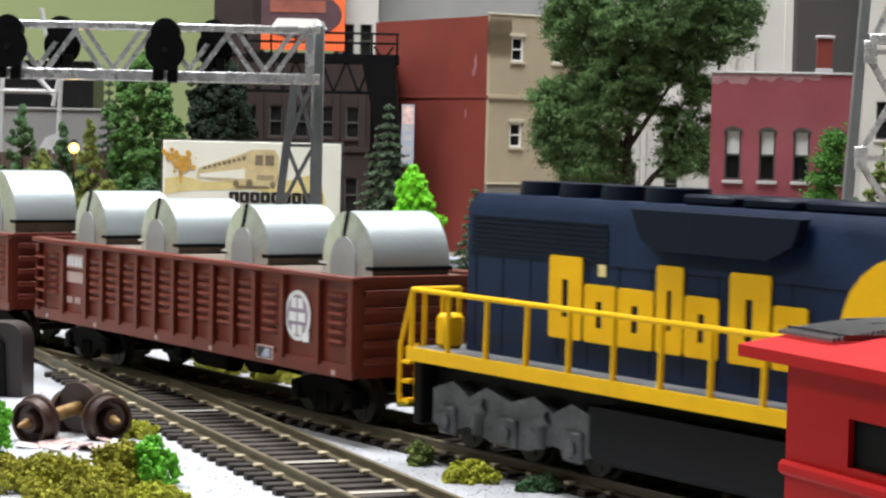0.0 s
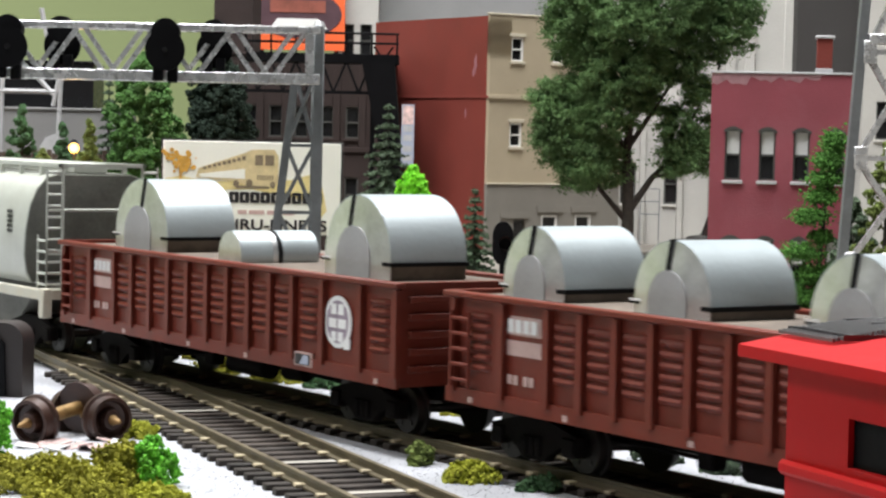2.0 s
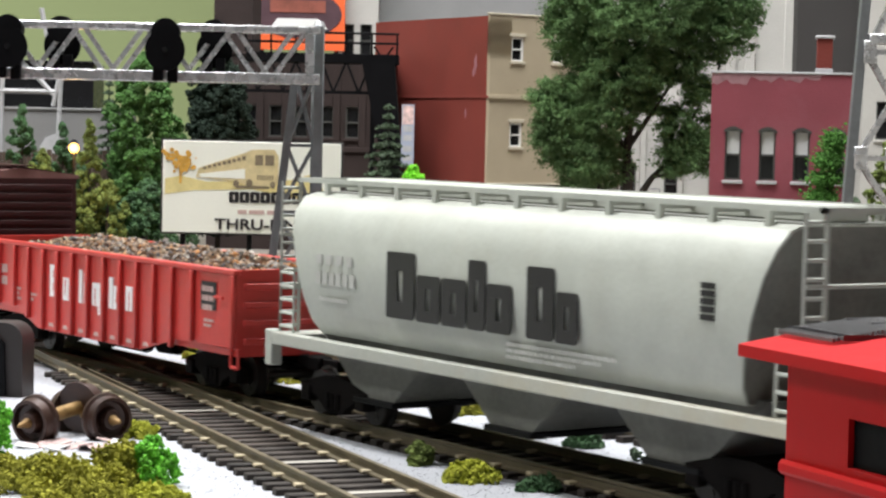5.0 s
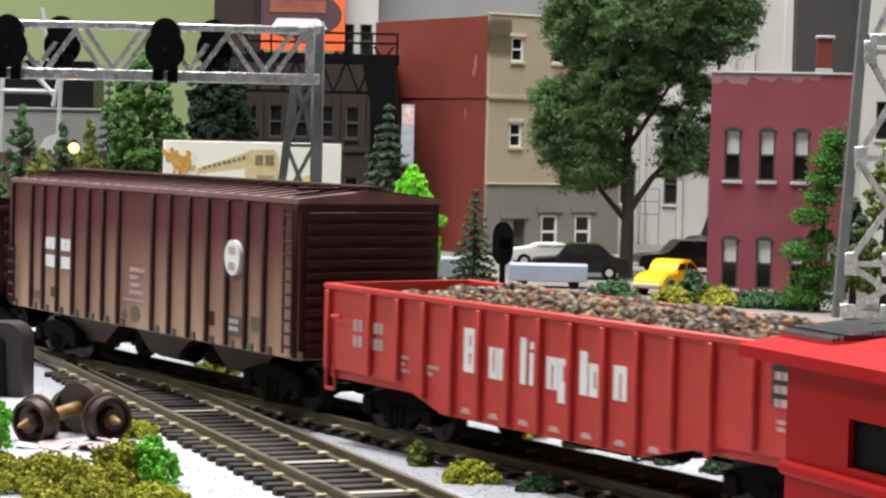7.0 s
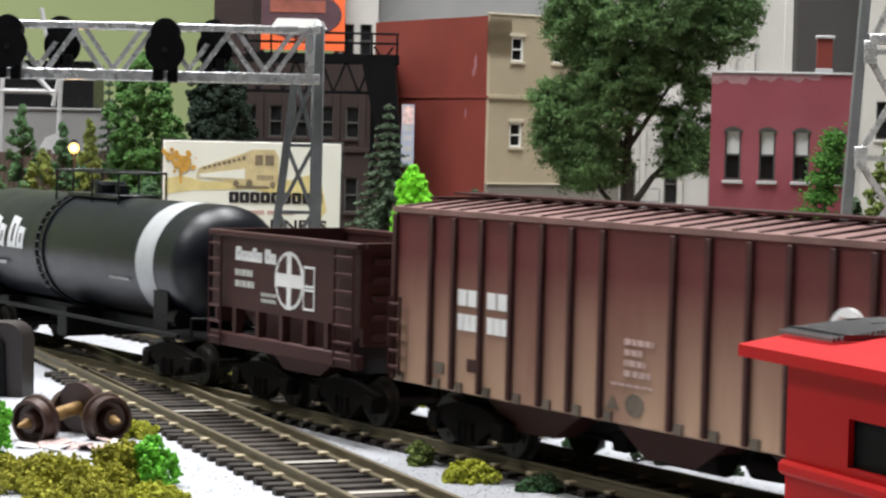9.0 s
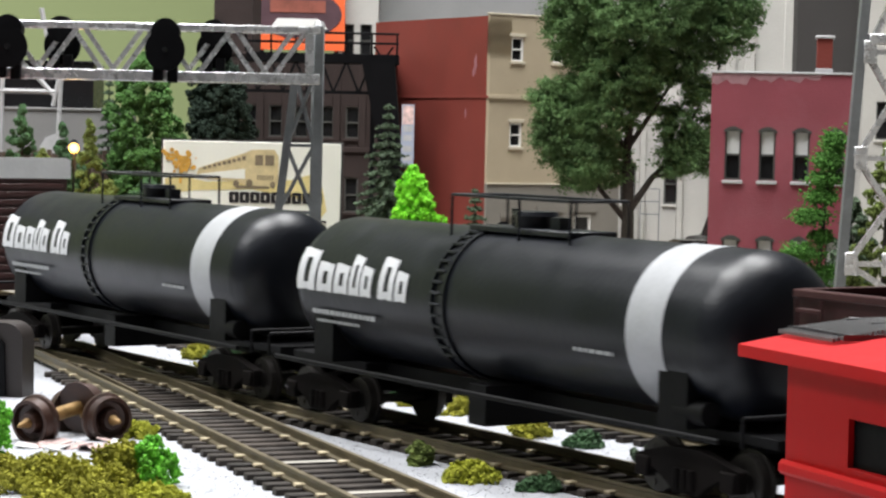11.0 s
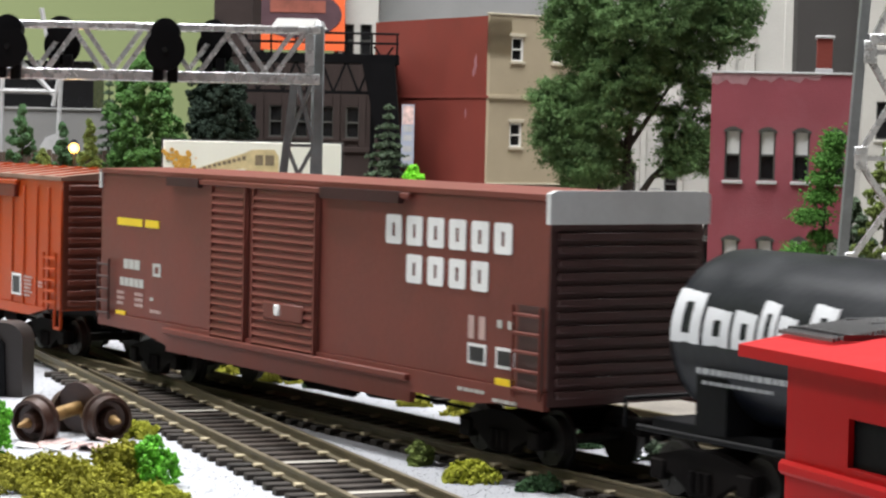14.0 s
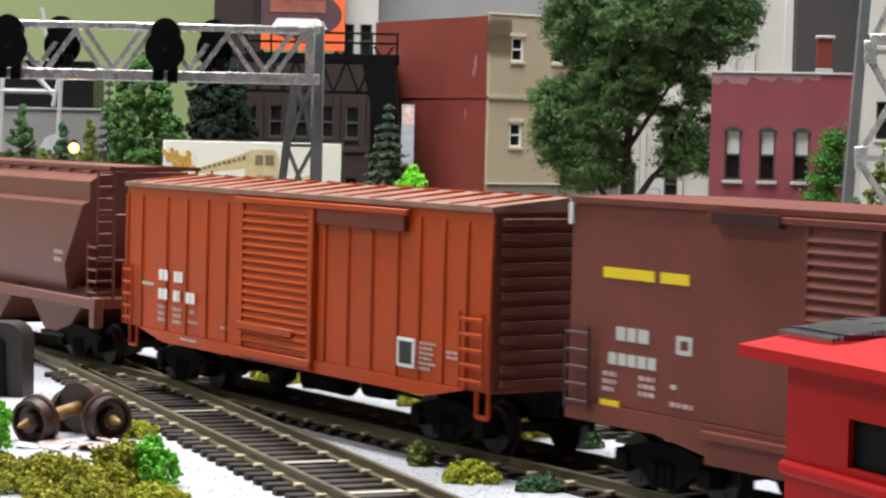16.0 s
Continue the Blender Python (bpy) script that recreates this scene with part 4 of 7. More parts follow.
# drop-side gondola with scrap
def scrap_gondola(x0, x1):
    car, h = car_thing("gondola", x0, x1, "bright red gondola car heaped with scrap", "gondola car")
    bm = nb()
    side = [(-h, 12.5), (-h, 29.6), (h, 29.6), (h, 12.5), (h - 31, 12.0), (h - 51, 7.6), (-h + 45, 7.6), (-h + 30, 12.0)]
    prism(bm, side, "y", -18.3, -17.5)
    prism(bm, side, "y", 17.5, 18.3)
    box(bm, -h, -h + 1, -17.5, 17.5, 10.5, 29.6)
    box(bm, h - 1, h, -17.5, 17.5, 10.5, 29.6)
    box(bm, -h + 1, h - 1, -17.5, 17.5, 10.5, 12)
    part("body", bm, M_BURL, car)
    bm = nb()
    for y in (-18.3, 18.3):
        box(bm, -h - 0.4, h + 0.4, y - 1, y + 1, 29.6, 30.8, 0.2)
    box(bm, -h - 0.4, -h + 1.2, -17.3, 17.3, 29.6, 30.8)
    box(bm, h - 1.2, h + 0.4, -17.3, 17.3, 29.6, 30.8)
    part("top_rail", bm, M_BURL, car)
    for i, q in enumerate((1.0, 18.0, 29.1, 38.9, 49.0, 58.6, 68.4, 78.3, 88.2, 98.1, 107.7, 117.5, 127.6, 138.3, 159.2)):
        x = -h + q
        low = 12.6 if x < -h + 30 or x > h - 30 else (7.8 if -h + 45 < x < h - 51 else 10.0)
        part("side_post", box(nb(), x - 0.75, x + 0.75, -19.5, -18.25, low, 29.5, 0.25), M_BURL, car)
        if 3 < i < 11:
            part("rivet_plate", prism(nb(), [(x + 3.2, low + 1.0), (x + 6.4, low + 1.0), (x + 5.8, low + 2.0), (x + 3.8, low + 2.0)], "y", -18.5, -18.3), M_LETTER_FADED, car)
    end_ribs(car, h, 1, 18, 12, 29, 4, M_BURL)
    # lettering blocks, one group a panel
    for a, b, z0, z1 in ((-27.0, -22.4, 17.0, 25.6), (-18.3, -15.4, 16.6, 22.6), (-15.1, -12.4, 16.6, 22.6), (-7.9, -6.0, 16.6, 25.4), (-4.9, -2.8, 16.6, 22.8), (-4.8, -2.9, 23.4, 24.8), (0.5, 3.9, 16.6, 22.6), (4.2, 7.8, 14.4, 22.6), (10.8, 13.1, 16.6, 24.6), (13.6, 17.1, 16.6, 22.6), (20.8, 24.6, 16.8, 23.0)):
        part("lettering", prism(nb(), [(a, z0), (b, z0), (b, z1 - 0.3), (b - 0.3, z1), (a, z1)], "y", -18.5, -18.32), M_LETTER_WHITE, car)
    for a, z0, z1 in ((-25.0, 18.6, 20.8), (-25.0, 22.2, 24.2), (-16.9, 18.0, 22.2), (-13.6, 16.8, 21.4), (2.2, 16.8, 21.2), (5.8, 18.4, 21.4), (15.2, 18.2, 21.2), (22.6, 17.0, 21.6)):
        part("lettering_slit", box(nb(), a, a + 0.55, -18.53, -18.5, z0, z1), M_BURL, car)
    bars(car, -69, 21.4, 23.8, [(1.5, 0, 1, 0.5), (1.5, 0, 1, 3.0), (1.5, 0, 1, 0.4), (1.5, 0, 1, 0.4), (1.5, 0, 1, 0)], M_LETTER_FADED, -18.35)
    bars(car, -69, 18.0, 20.4, [(1.5, 0, 1, 0.5), (1.5, 0, 1, 3.0), (1.5, 0, 1, 0.4), (1.5, 0, 1, 0.4), (1.5, 0, 1, 0)], M_LETTER_FADED, -18.35)
    text_rows(car, -h + 27, 18, [6, 5, 6], M_LETTER_FADED, -18.35, 0.8)
    text_rows(car, -h + 38, 17, [6, 4], M_LETTER_FADED, -18.35, 0.8)
    part("emblem", box(nb(), h - 17.5, h - 9.8, -18.55, -18.35, 20.6, 27.3), M_DARK_BLDG, car, "dark square emblem")
    text_rows(car, h - 16.6, 26.2, [6, 6, 5], M_LETTER_FADED, -18.56, 1.3)
    text_rows(car, h - 16, 18.4, [5, 4], M_LETTER_FADED, -18.35, 0.7)
    for a in (-h + 4, h - 8):
        part("grab_iron", tube(nb(), (a, -19.8, 24), (a + 4, -19.8, 24), 0.4, seg=6), M_BURL, car)
    for a in (-h + 1, h - 1):
        bm = nb()
        tube(bm, (a - 1.8, -18, 12.5), (a - 1.8, -18, 8), 0.45, seg=6)
        tube(bm, (a + 1.8, -18, 12.5), (a + 1.8, -18, 8), 0.45, seg=6)
        tube(bm, (a - 1.8, -18, 8), (a + 1.8, -18, 8), 0.45, seg=6)
        part("step", bm, M_BURL, car)
    r = np.random.default_rng(5)
    n = 11000
    x = r.uniform(-h + 2, h - 2, n)
    y = r.uniform(-16.6, 16.6, n)
    z = 26.5 + 5.0 * np.maximum(0, 1 - (y / 17) ** 2) * np.clip((x + h) / 40, 0.15, 1) * np.clip((h - x) / 30, 0.3, 1) + r.uniform(-1, 1.0, n) + 0.8 * np.sin(x * 0.31) * np.cos(y * 0.4)
    load = blobs("scrap_load", np.stack([x, y, z], -1), r.uniform(0.3, 0.95, n), M_SCRAP, car, 0.4)
    load["label"] = "heap of brown and grey scrap"
    brake_gear(car, h)
    running_gear(car, h, 21)


scrap_gondola(-1123, -963)


# box cars
def roof_ribs(car, h, m, z0, n, walkway=True):
    for s in (-1, 1):
        me = to_mesh("roof_rib", prism(nb(), [(s * 1.5, z0 + 2.5), (s * 18.2, z0 + 0.5), (s * 18.2, z0 + 1.2), (s * 1.5, z0 + 3.2)], "x", -0.6, 0.6), m)
        for i in range(n):
            o = part("roof_rib", me, None, car)
            o.location = ((-h + (i + 0.5) * 2 * h / n) * MM, 0, 0)
    if walkway:
        bm = nb()
        for y in (-2.4, 0, 2.4):
            box(bm, -h - 1, h + 1, y - 1.0, y + 1.0, z0 + 3.3, z0 + 3.8)
        for s in (-1, 1):
            box(bm, s * (h - 9) - 1.2, s * (h - 9) + 1.2, -15, 0, z0 + 2.6, z0 + 3.2)
        part("roof_walk", bm, m, car)


def box_body(car, h, m, z0, z1, roof_m, rise=2.8):
    part("body", box(nb(), -h, h, -18.3, 18.3, z0, z1, 0.3), m, car)
    part("roof", prism(nb(), [(-18.9, z1 - 0.2), (-18.9, z1 + 0.9), (0, z1 + rise), (18.9, z1 + 0.9), (18.9, z1 - 0.2)], "x", -h - 0.3, h + 0.3), roof_m, car)


def bnsf_box(x0, x1):
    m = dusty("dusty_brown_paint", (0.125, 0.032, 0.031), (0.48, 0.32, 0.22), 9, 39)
    car, h = car_thing("covered_hopper", x0, x1, "dark brown ribbed covered grain hopper, dusty along its sides", "covered hopper car")
    m_roof = mat("dusty_brown_roof", (0.21, 0.11, 0.10), 0.5, var=0.3)
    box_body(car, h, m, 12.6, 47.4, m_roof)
    roof_ribs(car, h, M_ORE, 47.4, 24)
    dark_post = mat("dark_post_brown", (0.055, 0.02, 0.018), 0.6, var=0.2, spec=0.25)
    for k in (0.8, 14.4, 22.5, 32.1, 42.2, 51.9, 61.1, 70.5, 90.3, 99.6, 110.0, 119.7, 129.7, 138.9, 147.6, 162.0):
        part("side_post", box(nb(), -h + k - 0.65, -h + k + 0.65, -19.3, -18.25, 13, 46.8, 0.25), dark_post, car)
        part("foot_plate", box(nb(), -h + k + 1.2, -h + k + 3.4, -18.75, -18.32, 12.7, 14.6), M_DECK, car, "dusty foot plate")
    # end coloured darker than the sides in place of the shade on it
    part("end_sheet", box(nb(), h - 0.1, h + 0.25, -18.1, 18.1, 12.8, 47.2), M_ORE, car)
    end_ribs(car, h + 0.2, 1, 18, 14, 46, 12, M_ORE)
    for x in (-h + 0.5, h - 0.5):
        s = 1 if x > 0 else -1
        ladder(car, (x - s * 4, x), -19.6, -19.6, 14, 30 if s < 0 else 46, 5 if s < 0 else 11, M_ORE)
    part("emblem", disc(nb(), h - 29.3, 33.7, 3.6, 4.1, -19.5, -18.35), M_LETTER_WHITE, car, "white oval emblem")
    bm = nb()
    box(bm, h - 30.9, h - 27.7, -19.6, -19.51, 34.5, 36.3)
    box(bm, h - 30.9, h - 27.7, -19.6, -19.51, 30.8, 32.6)
    part("emblem_field", bm, M_LETTER_FADED, car)
    lx = -57.5
    bars(car, lx, 29.8, 33.0, [(3.0, 0, 1, 0.5), (3.0, 0, 1, 3.6), (3.0, 0, 1, 0.5), (3.2, 0, 1, 0)], M_LETTER_WHITE, -18.4)
    bars(car, lx, 25.0, 28.2, [(2.0, 0, 1, 0.3), (2.0, 0, 1, 0.3), (2.0, 0, 1, 3.6), (2.1, 0, 1, 0.3), (2.1, 0, 1, 0.3), (2.1, 0, 1, 0)], M_LETTER_WHITE, -18.4)
    text_rows(car, -4.3, 28, [8.2, 5, 6, 8], M_LETTER_FADED, -18.4, 1.1)
    text_rows(car, -8, 20, [12], M_LETTER_FADED, -18.4, 0.5)
    part("warning_triangle", prism(nb(), [(-9.2, 15.2), (-5.6, 15.2), (-7.4, 17.6)], "y", -18.5, -18.32), M_DECK, car, "dusty stencilled triangle")
    part("stencil_disc", disc(nb(), -1.2, 16.4, 2.6, 2.0, -18.5, -18.32, 20), M_DECK, car)
    for a, b, z0, z1, pm in ((-65.6, -62.2, 15.6, 18.0, M_DECK), (38.6, 41.8, 17.0, 20.4, M_ORE), (48.8, 55.0, 15.4, 20.2, M_DECK), (60.0, 65.6, 17.4, 20.8, M_DECK), (-54.0, -51.0, 17.0, 19.6, M_ORE)):
        part("stencil_plate", box(nb(), a, b, -18.5, -18.32, z0, z1, 0.05), pm, car)
    text_rows(car, 49.6, 19.4, [4.4, 4.4], M_LETTER_GREY, -18.52, 1.0)
    part("centre_sill", box(nb(), -h + 3, h - 3, -5, 5, 7, 12.6), M_BLACK, car)
    for i in range(3):
        c = (-1 + i) * 42
        part("hopper_bay", prism(nb(), [(c - 18, 12.6), (c + 18, 12.6), (c + 7, 5.8), (c - 7, 5.8)], "y", -11, 11), M_ORE, car)
    brake_gear(car, h)
    running_gear(car, h, 20)


bnsf_box(-1298.8, -1136.0)


def ore_car(x0, x1):
    car, h = car_thing("ore_car", x0, x1, "short dark brown ore car with white lettering and side ladders", "ore car")
    prof = [(-h, 22), (-h, 39), (h, 39), (h, 22)]
    part("side_sheet", prism(nb(), prof, "y", -18.3, -17.5), M_ORE, car)
    part("side_sheet", prism(nb(), prof, "y", 17.5, 18.3), M_ORE, car)
    part("end_sheet", box(nb(), -h, -h + 1, -17.5, 17.5, 18, 39), M_ORE, car)
    part("end_sheet", box(nb(), h - 1, h, -17.5, 17.5, 18, 39), M_ORE, car)
    part("hopper_bin", prism(nb(), [(-h + 1, 30), (h - 1, 30), (h - 1, 24), (8, 9), (-8, 9), (-h + 1, 24)], "y", -13, 13), M_ORE, car)
    bm = nb()
    for y in (-18.4, 18.4):
        box(bm, -h - 0.4, h + 0.4, y - 1.1, y + 1.1, 38.6, 39.9, 0.2)
    for s in (-1, 1):
        box(bm, s * h - 1, s * h + 1, -17, 17, 38.6, 39.9)
    part("top_rail", bm, M_ORE, car)
    part("side_sill", box(nb(), -h, h, -19, -17, 13, 16.2, 0.3), M_ORE, car)
    for k in (-22, -11, 0, 11, 20):
        part("side_brace", box(nb(), k - 0.8, k + 0.8, -18.6, -16.5, 16.2, 22), M_ORE, car)
    for a, b in ((-h + 0.8, -h + 6.5), (h - 8.5, h - 0.8)):
        ladder(car, (a, b), -19.6, -19.6, 13, 38.5, 7, M_ORE)
    end_ribs(car, h, 1, 17, 18, 38, 5, M_ORE)
    cx = -h + 36.8
    part("emblem", disc(nb(), cx, 30.0, 6.5, 6.5, -18.5, -18.32), M_LETTER_WHITE, car, "white round emblem")
    bm = nb()
    for a in (-1, 1):
        for b in (-1, 1):
            prism(bm, [(cx + a * 1.1, 30.0 + b * 1.5), (cx + a * 5.4, 30.0 + b * 1.5), (cx + a * 4.4, 30.0 + b * 3.7), (cx + a * 2.9, 30.0 + b * 5.0), (cx + a * 1.1, 30.0 + b * 5.6)], "y", -18.6, -18.52)
    part("emblem_field", bm, M_ORE, car)
    letters_block(car, -h + 11.5, 33.2, 3.2, 2.3, [("C", 2.9), ("l", 2.6), ("l", 2.6), ("C", 2), ("l", 2.6), (" ", 1.2), ("C", 2.8), ("l", 2.4)], M_LETTER_WHITE, -18.32, 0.15)
    text_rows(car, -h + 11.5, 31.2, [9, 9], M_LETTER_GREY, -18.4, 1.5)
    text_rows(car, -h + 24, 26.5, [7, 7], M_LETTER_GREY, -18.4, 0.8)
    bm = nb()
    for z in (24, 29):
        for w in (0, 1):
            box(bm, cx + 6.6, cx + 11, -18.5 , -18.38, z + w * 4.2, z + w * 4.2 + 0.5)
    box(bm, cx + 6.3, cx + 6.7, -18.5, -18.38, 24, 33.8)
    box(bm, cx + 10.9, cx + 11.3, -18.5, -18.38, 24, 33.8)
    part("data_frame", bm, M_LETTER_WHITE, car)
    running_gear(car, h, 15, 8.5)


ore_car(-1379.2, -1312.2)


def tank_car(x0, x1):
    car, h = car_thing("tank_car", x0, x1, "black tank car with pale grey band and white lettering", "tank car")
    r, zc, L = 15.3, 29.0, h - 6
    bm = nb()
    tube(bm, (-L + 9, 0, zc), (L - 9, 0, zc), r, seg=48, caps=False)
    for s in (-1, 1):
        prev_x, prev_r = s * (L - 9), r
        for a in range(1, 8):
            t = a / 7 * math.pi / 2
            nx, nr = s * (L - 9 + 8.6 * math.sin(t)), max(0.05, r * math.cos(t) ** 0.55)
            tube(bm, (prev_x, 0, zc), (nx, 0, zc), prev_r, nr, seg=48, caps=False)
            prev_x, prev_r = nx, nr
    bmesh.ops.remove_doubles(bm, verts=bm.verts, dist=0.02)
    bmesh.ops.recalc_face_normals(bm, faces=bm.faces)
    part("tank_shell", bm, M_TANK, car)
    part("pale_band", tube(nb(), (48.4, 0, zc), (58.6, 0, zc), r + 0.12, seg=48, caps=False), M_BAND, car, "pale grey painted band")
    bm = nb()
    for x in (-15.6, -11.2):
        tube(bm, (x - 0.7, 0, zc), (x + 0.7, 0, zc), r + 0.55, seg=48)
    for i in range(16):
        a = -2.3 + i * 0.145
        y, z = math.sin(a) * (r + 0.5), zc + math.cos(a) * (r + 0.5)
        tube(bm, (-15.2, y, z), (-11.6, y, z), 0.35, seg=6)
    part("tank_strap", bm, M_TANK, car)
    bm = nb()
    box(bm, -16, 18, -6, 6, zc + r - 0.6, zc + r + 0.6, 0.2)
    tube(bm, (-1, 0, zc + r), (-1, 0, zc + r + 3.0), 4.2, seg=18)
    tube(bm, (-1, 0, zc + r + 3.0), (-1, 0, zc + r + 3.9), 4.7, 4.3, seg=18)
    tube(bm, (-8, 0, zc + r), (-8, 0, zc + r + 4.2), 0.9, seg=10)
    box(bm, 6, 9, -1.5, 1.5, zc + r, zc + r + 3)
    part("dome_and_platform", bm, M_TANK, car)
    bm = nb()
    for y in (-7, 7):
        for x in (-21, 3, 20):
            tube(bm, (x, y, zc + r - 2), (x, y, zc + r + 6.6), 0.32, seg=6)
        tube(bm, (-21, y, zc + r + 6.6), (20, y, zc + r + 6.6), 0.32, seg=6)
    for x in (-21, 20):
        tube(bm, (x, -7, zc + r + 6.6), (x, 7, zc + r + 6.6), 0.32, seg=6)
    part("platform_rail", bm, M_TANK, car)
    bm = nb()
    for s in (-1, 1):
        lo, hi = sorted((s * (h - 32), s * h))
        box(bm, lo, hi, -9, 9, 11.3, 13.2, 0.2)
        lo, hi = sorted((s * (h - 26), s * (h - 18)))
        prism(bm, [(-14, 13), (-14, 24), (-10, 19), (0, 15.5), (10, 19), (14, 24), (14, 13)], "x", lo, hi)
        tube(bm, (s * (h - 1), -16, 17), (s * (h - 1), 16, 17), 0.4, seg=6)
        for y in (-16, 16):
            tube(bm, (s * (h - 1), y, 12), (s * (h - 1), y, 17), 0.4, seg=6)
    for y in (-17, 17):
        tube(bm, (-h + 6, y, 12.6), (h - 6, y, 12.6), 0.55, seg=6)
    box(bm, -h + 10, h - 10, -3.5, 3.5, 9, 13)
    tube(bm, (h - 22, -12, 16), (h - 14, -12, 16), 2.2, seg=12)
    box(bm, -3, 3, -14, 14, 6, 14)
    part("underframe", bm, M_BLACK, car)
    # lettering blocks follow the shell
    bm = nb()

    def plate(x0, x1, z0, z1):
        prof = [(-math.sqrt((r + 0.18) ** 2 - (z0 + (z1 - z0) * i / 5 - zc) ** 2), z0 + (z1 - z0) * i / 5) for i in range(6)]
        prism(bm, prof + [(y + 0.5, z) for y, z in prof[::-1]], "x", x0, x1)

    x = -70.2
    for hi, adv in ((37.4, 8.6), (34.8, 7.4), (34.8, 6.3), (36.9, 4.7), (34.8, 4.9), (0, 2.3), (37.2, 6.6), (34.6, 5.0)):
        if hi:
            w = adv * 0.88
            plate(x, x + w * 0.36, 28.3, hi)
            plate(x + w * 0.66, x + w, 28.3, hi - 0.4)
            plate(x + w * 0.36, x + w * 0.66, 28.5, 30.0)
            plate(x + w * 0.36, x + w * 0.66, hi - 2.0, hi - 0.2)
        x += adv
    part("lettering", bm, M_LETTER_PALE, car, "pale lettering blocks")
    text_rows(car, -63, 24.4, [26], M_COIL_CORE, -15.3, 1.0)
    text_rows(car, -62, 22.2, [18], M_COIL_CORE, -14.8, 0.6)
    text_rows(car, h - 50, 24.6, [12], M_COIL_CORE, -14.9, 0.7)
    running_gear(car, h, 19)


tank_car(-1558.6, -1393.6)
tank_car(-1729.9, -1564.9)


def louvre_door(car, x0, x1, z0, z1, m, n):
    door = part("door", box(nb(), x0, x1, -19.0, -18.35, z0, z1, 0.2), m, car)
    bm = nb()
    for i in range(n):
        z = z0 + 2.0 + i * (z1 - z0 - 4.0) / (n - 1)
        prism(bm, [(-19.7, z - 0.35), (-19.0, z - 0.75), (-18.95, z + 0.75), (-19.3, z + 0.55)], "x", x0 + 1.2, x1 - 1.2)
    part("louvre_panel", bm, m, door)
    for a in (x0 + 0.4, x1 - 1.0):
        part("door_edge", box(nb(), a, a + 0.7, -19.6, -19.0, z0, z1), m, door)
    return door


def cotton_box(x0, x1):
    car, h = car_thing("box_car", x0, x1, "brown red double-door box car with white lettering and silver roof end", "box car")
    box_body(car, h, M_CB, 15.5, 51.6, M_CB, 1.3)
    part("side_sill", prism(nb(), [(-h, 15.6), (h, 15.6), (h, 12.2), (h - 14, 12.2), (h - 24, 11.2), (h - 46, 11.0), (h - 46.2, 8.8), (-h + 39.7, 8.8), (-h + 39.5, 10.2), (-h + 34, 11), (-h + 26, 12.2), (-h, 12.2)], "y", -18.9, -17.6), M_CB, car)
    part("side_sill", prism(nb(), [(-h, 15.6), (h, 15.6), (h, 12.2), (-h, 12.2)], "y", 17.6, 18.9), M_CB, car)
    louvre_door(car, -h + 63.0, -h + 80.6, 13.5, 50.0, M_CB, 19)
    louvre_door(car, -h + 83.4, -h + 112.8, 13.5, 50.0, M_CB, 19)
    bm = nb()
    box(bm, -h + 40, -h + 150, -19.9, -18.4, 50.0, 51.2, 0.2)
    box(bm, -h + 39.5, -h + 150.6, -20.1, -18.4, 13.2, 14.6, 0.2)
    part("door_track", bm, M_CB, car)
    # dark brown covers over the door track
    part("dark_track_strip", box(nb(), -h + 41, -h + 58, -20.2, -19.0, 49.3, 51.4), M_ORE, car, "dark strip along the door track")
    part("dark_track_strip", box(nb(), -h + 115, -h + 147, -20.2, -19.0, 49.0, 51.4), M_ORE, car, "dark strip along the door track")
    part("door_hasp", box(nb(), -h + 95.5, -h + 98, -20.2, -19.2, 22, 24.6, 0.3), M_LETTER_WHITE, car)
    part("door_latch", box(nb(), -h + 90, -h + 108, -19.9, -19.2, 21, 25, 0.3), M_CB, car)
    # silver roof end; ribbed end painted darker to stand for its shade
    part("silver_roof_end", prism(nb(), [(-19.1, 47.0), (-19.1, 52.7), (-17.5, 53.3), (17.5, 53.3), (19.1, 52.7), (19.1, 47.0)], "x", h - 0.2, h + 1.1), M_SILVER, car, "silver painted roof end")
    part("silver_corner", box(nb(), -h - 0.2, -h + 0.9, -18.9, -18.25, 47.5, 52.3), M_SILVER, car)
    m_end = mat("shaded_ribbed_end", (0.064, 0.025, 0.023), 0.5, var=0.15)
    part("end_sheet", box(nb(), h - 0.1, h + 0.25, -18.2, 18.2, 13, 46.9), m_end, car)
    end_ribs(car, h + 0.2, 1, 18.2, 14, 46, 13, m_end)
    ladder(car, (h - 9.5, h - 0.8), -19.5, -19.5, 14, 31.5, 5, M_CB)
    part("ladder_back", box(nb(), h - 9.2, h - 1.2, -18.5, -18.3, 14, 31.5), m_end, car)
    ladder(car, (-h + 0.8, -h + 7.5), -19.5, -19.5, 14, 29.5, 5, m_end)
    return car, h


car, h = cotton_box(-1946.8, -1749.8)
# plain white letter blocks in two lines
letters_block(car, 41.4, 40.6, 6.0, 6.0, [("C", 7.85)] * 6, M_LETTER_WHITE, -18.32, 0.2, fill=0.76)
letters_block(car, 49.5, 33.0, 5.8, 5.8, [("C", 7.85)] * 4, M_LETTER_WHITE, -18.32, 0.2, fill=0.74)
bars(car, -88.5, 38.4, 40.3, [(14.5, 0, 1, 1.6), (7.7, 0.0, 1, 0)], M_SIGN_YELLOW, -18.35, label="yellow stencil bar")
bars(car, -84.4, 27.5, 29.9, [(2.6, 0, 1, 0.5), (2.6, 0, 1, 0.5), (3.0, 0, 1, 0)], M_LETTER_GREY, -18.35)
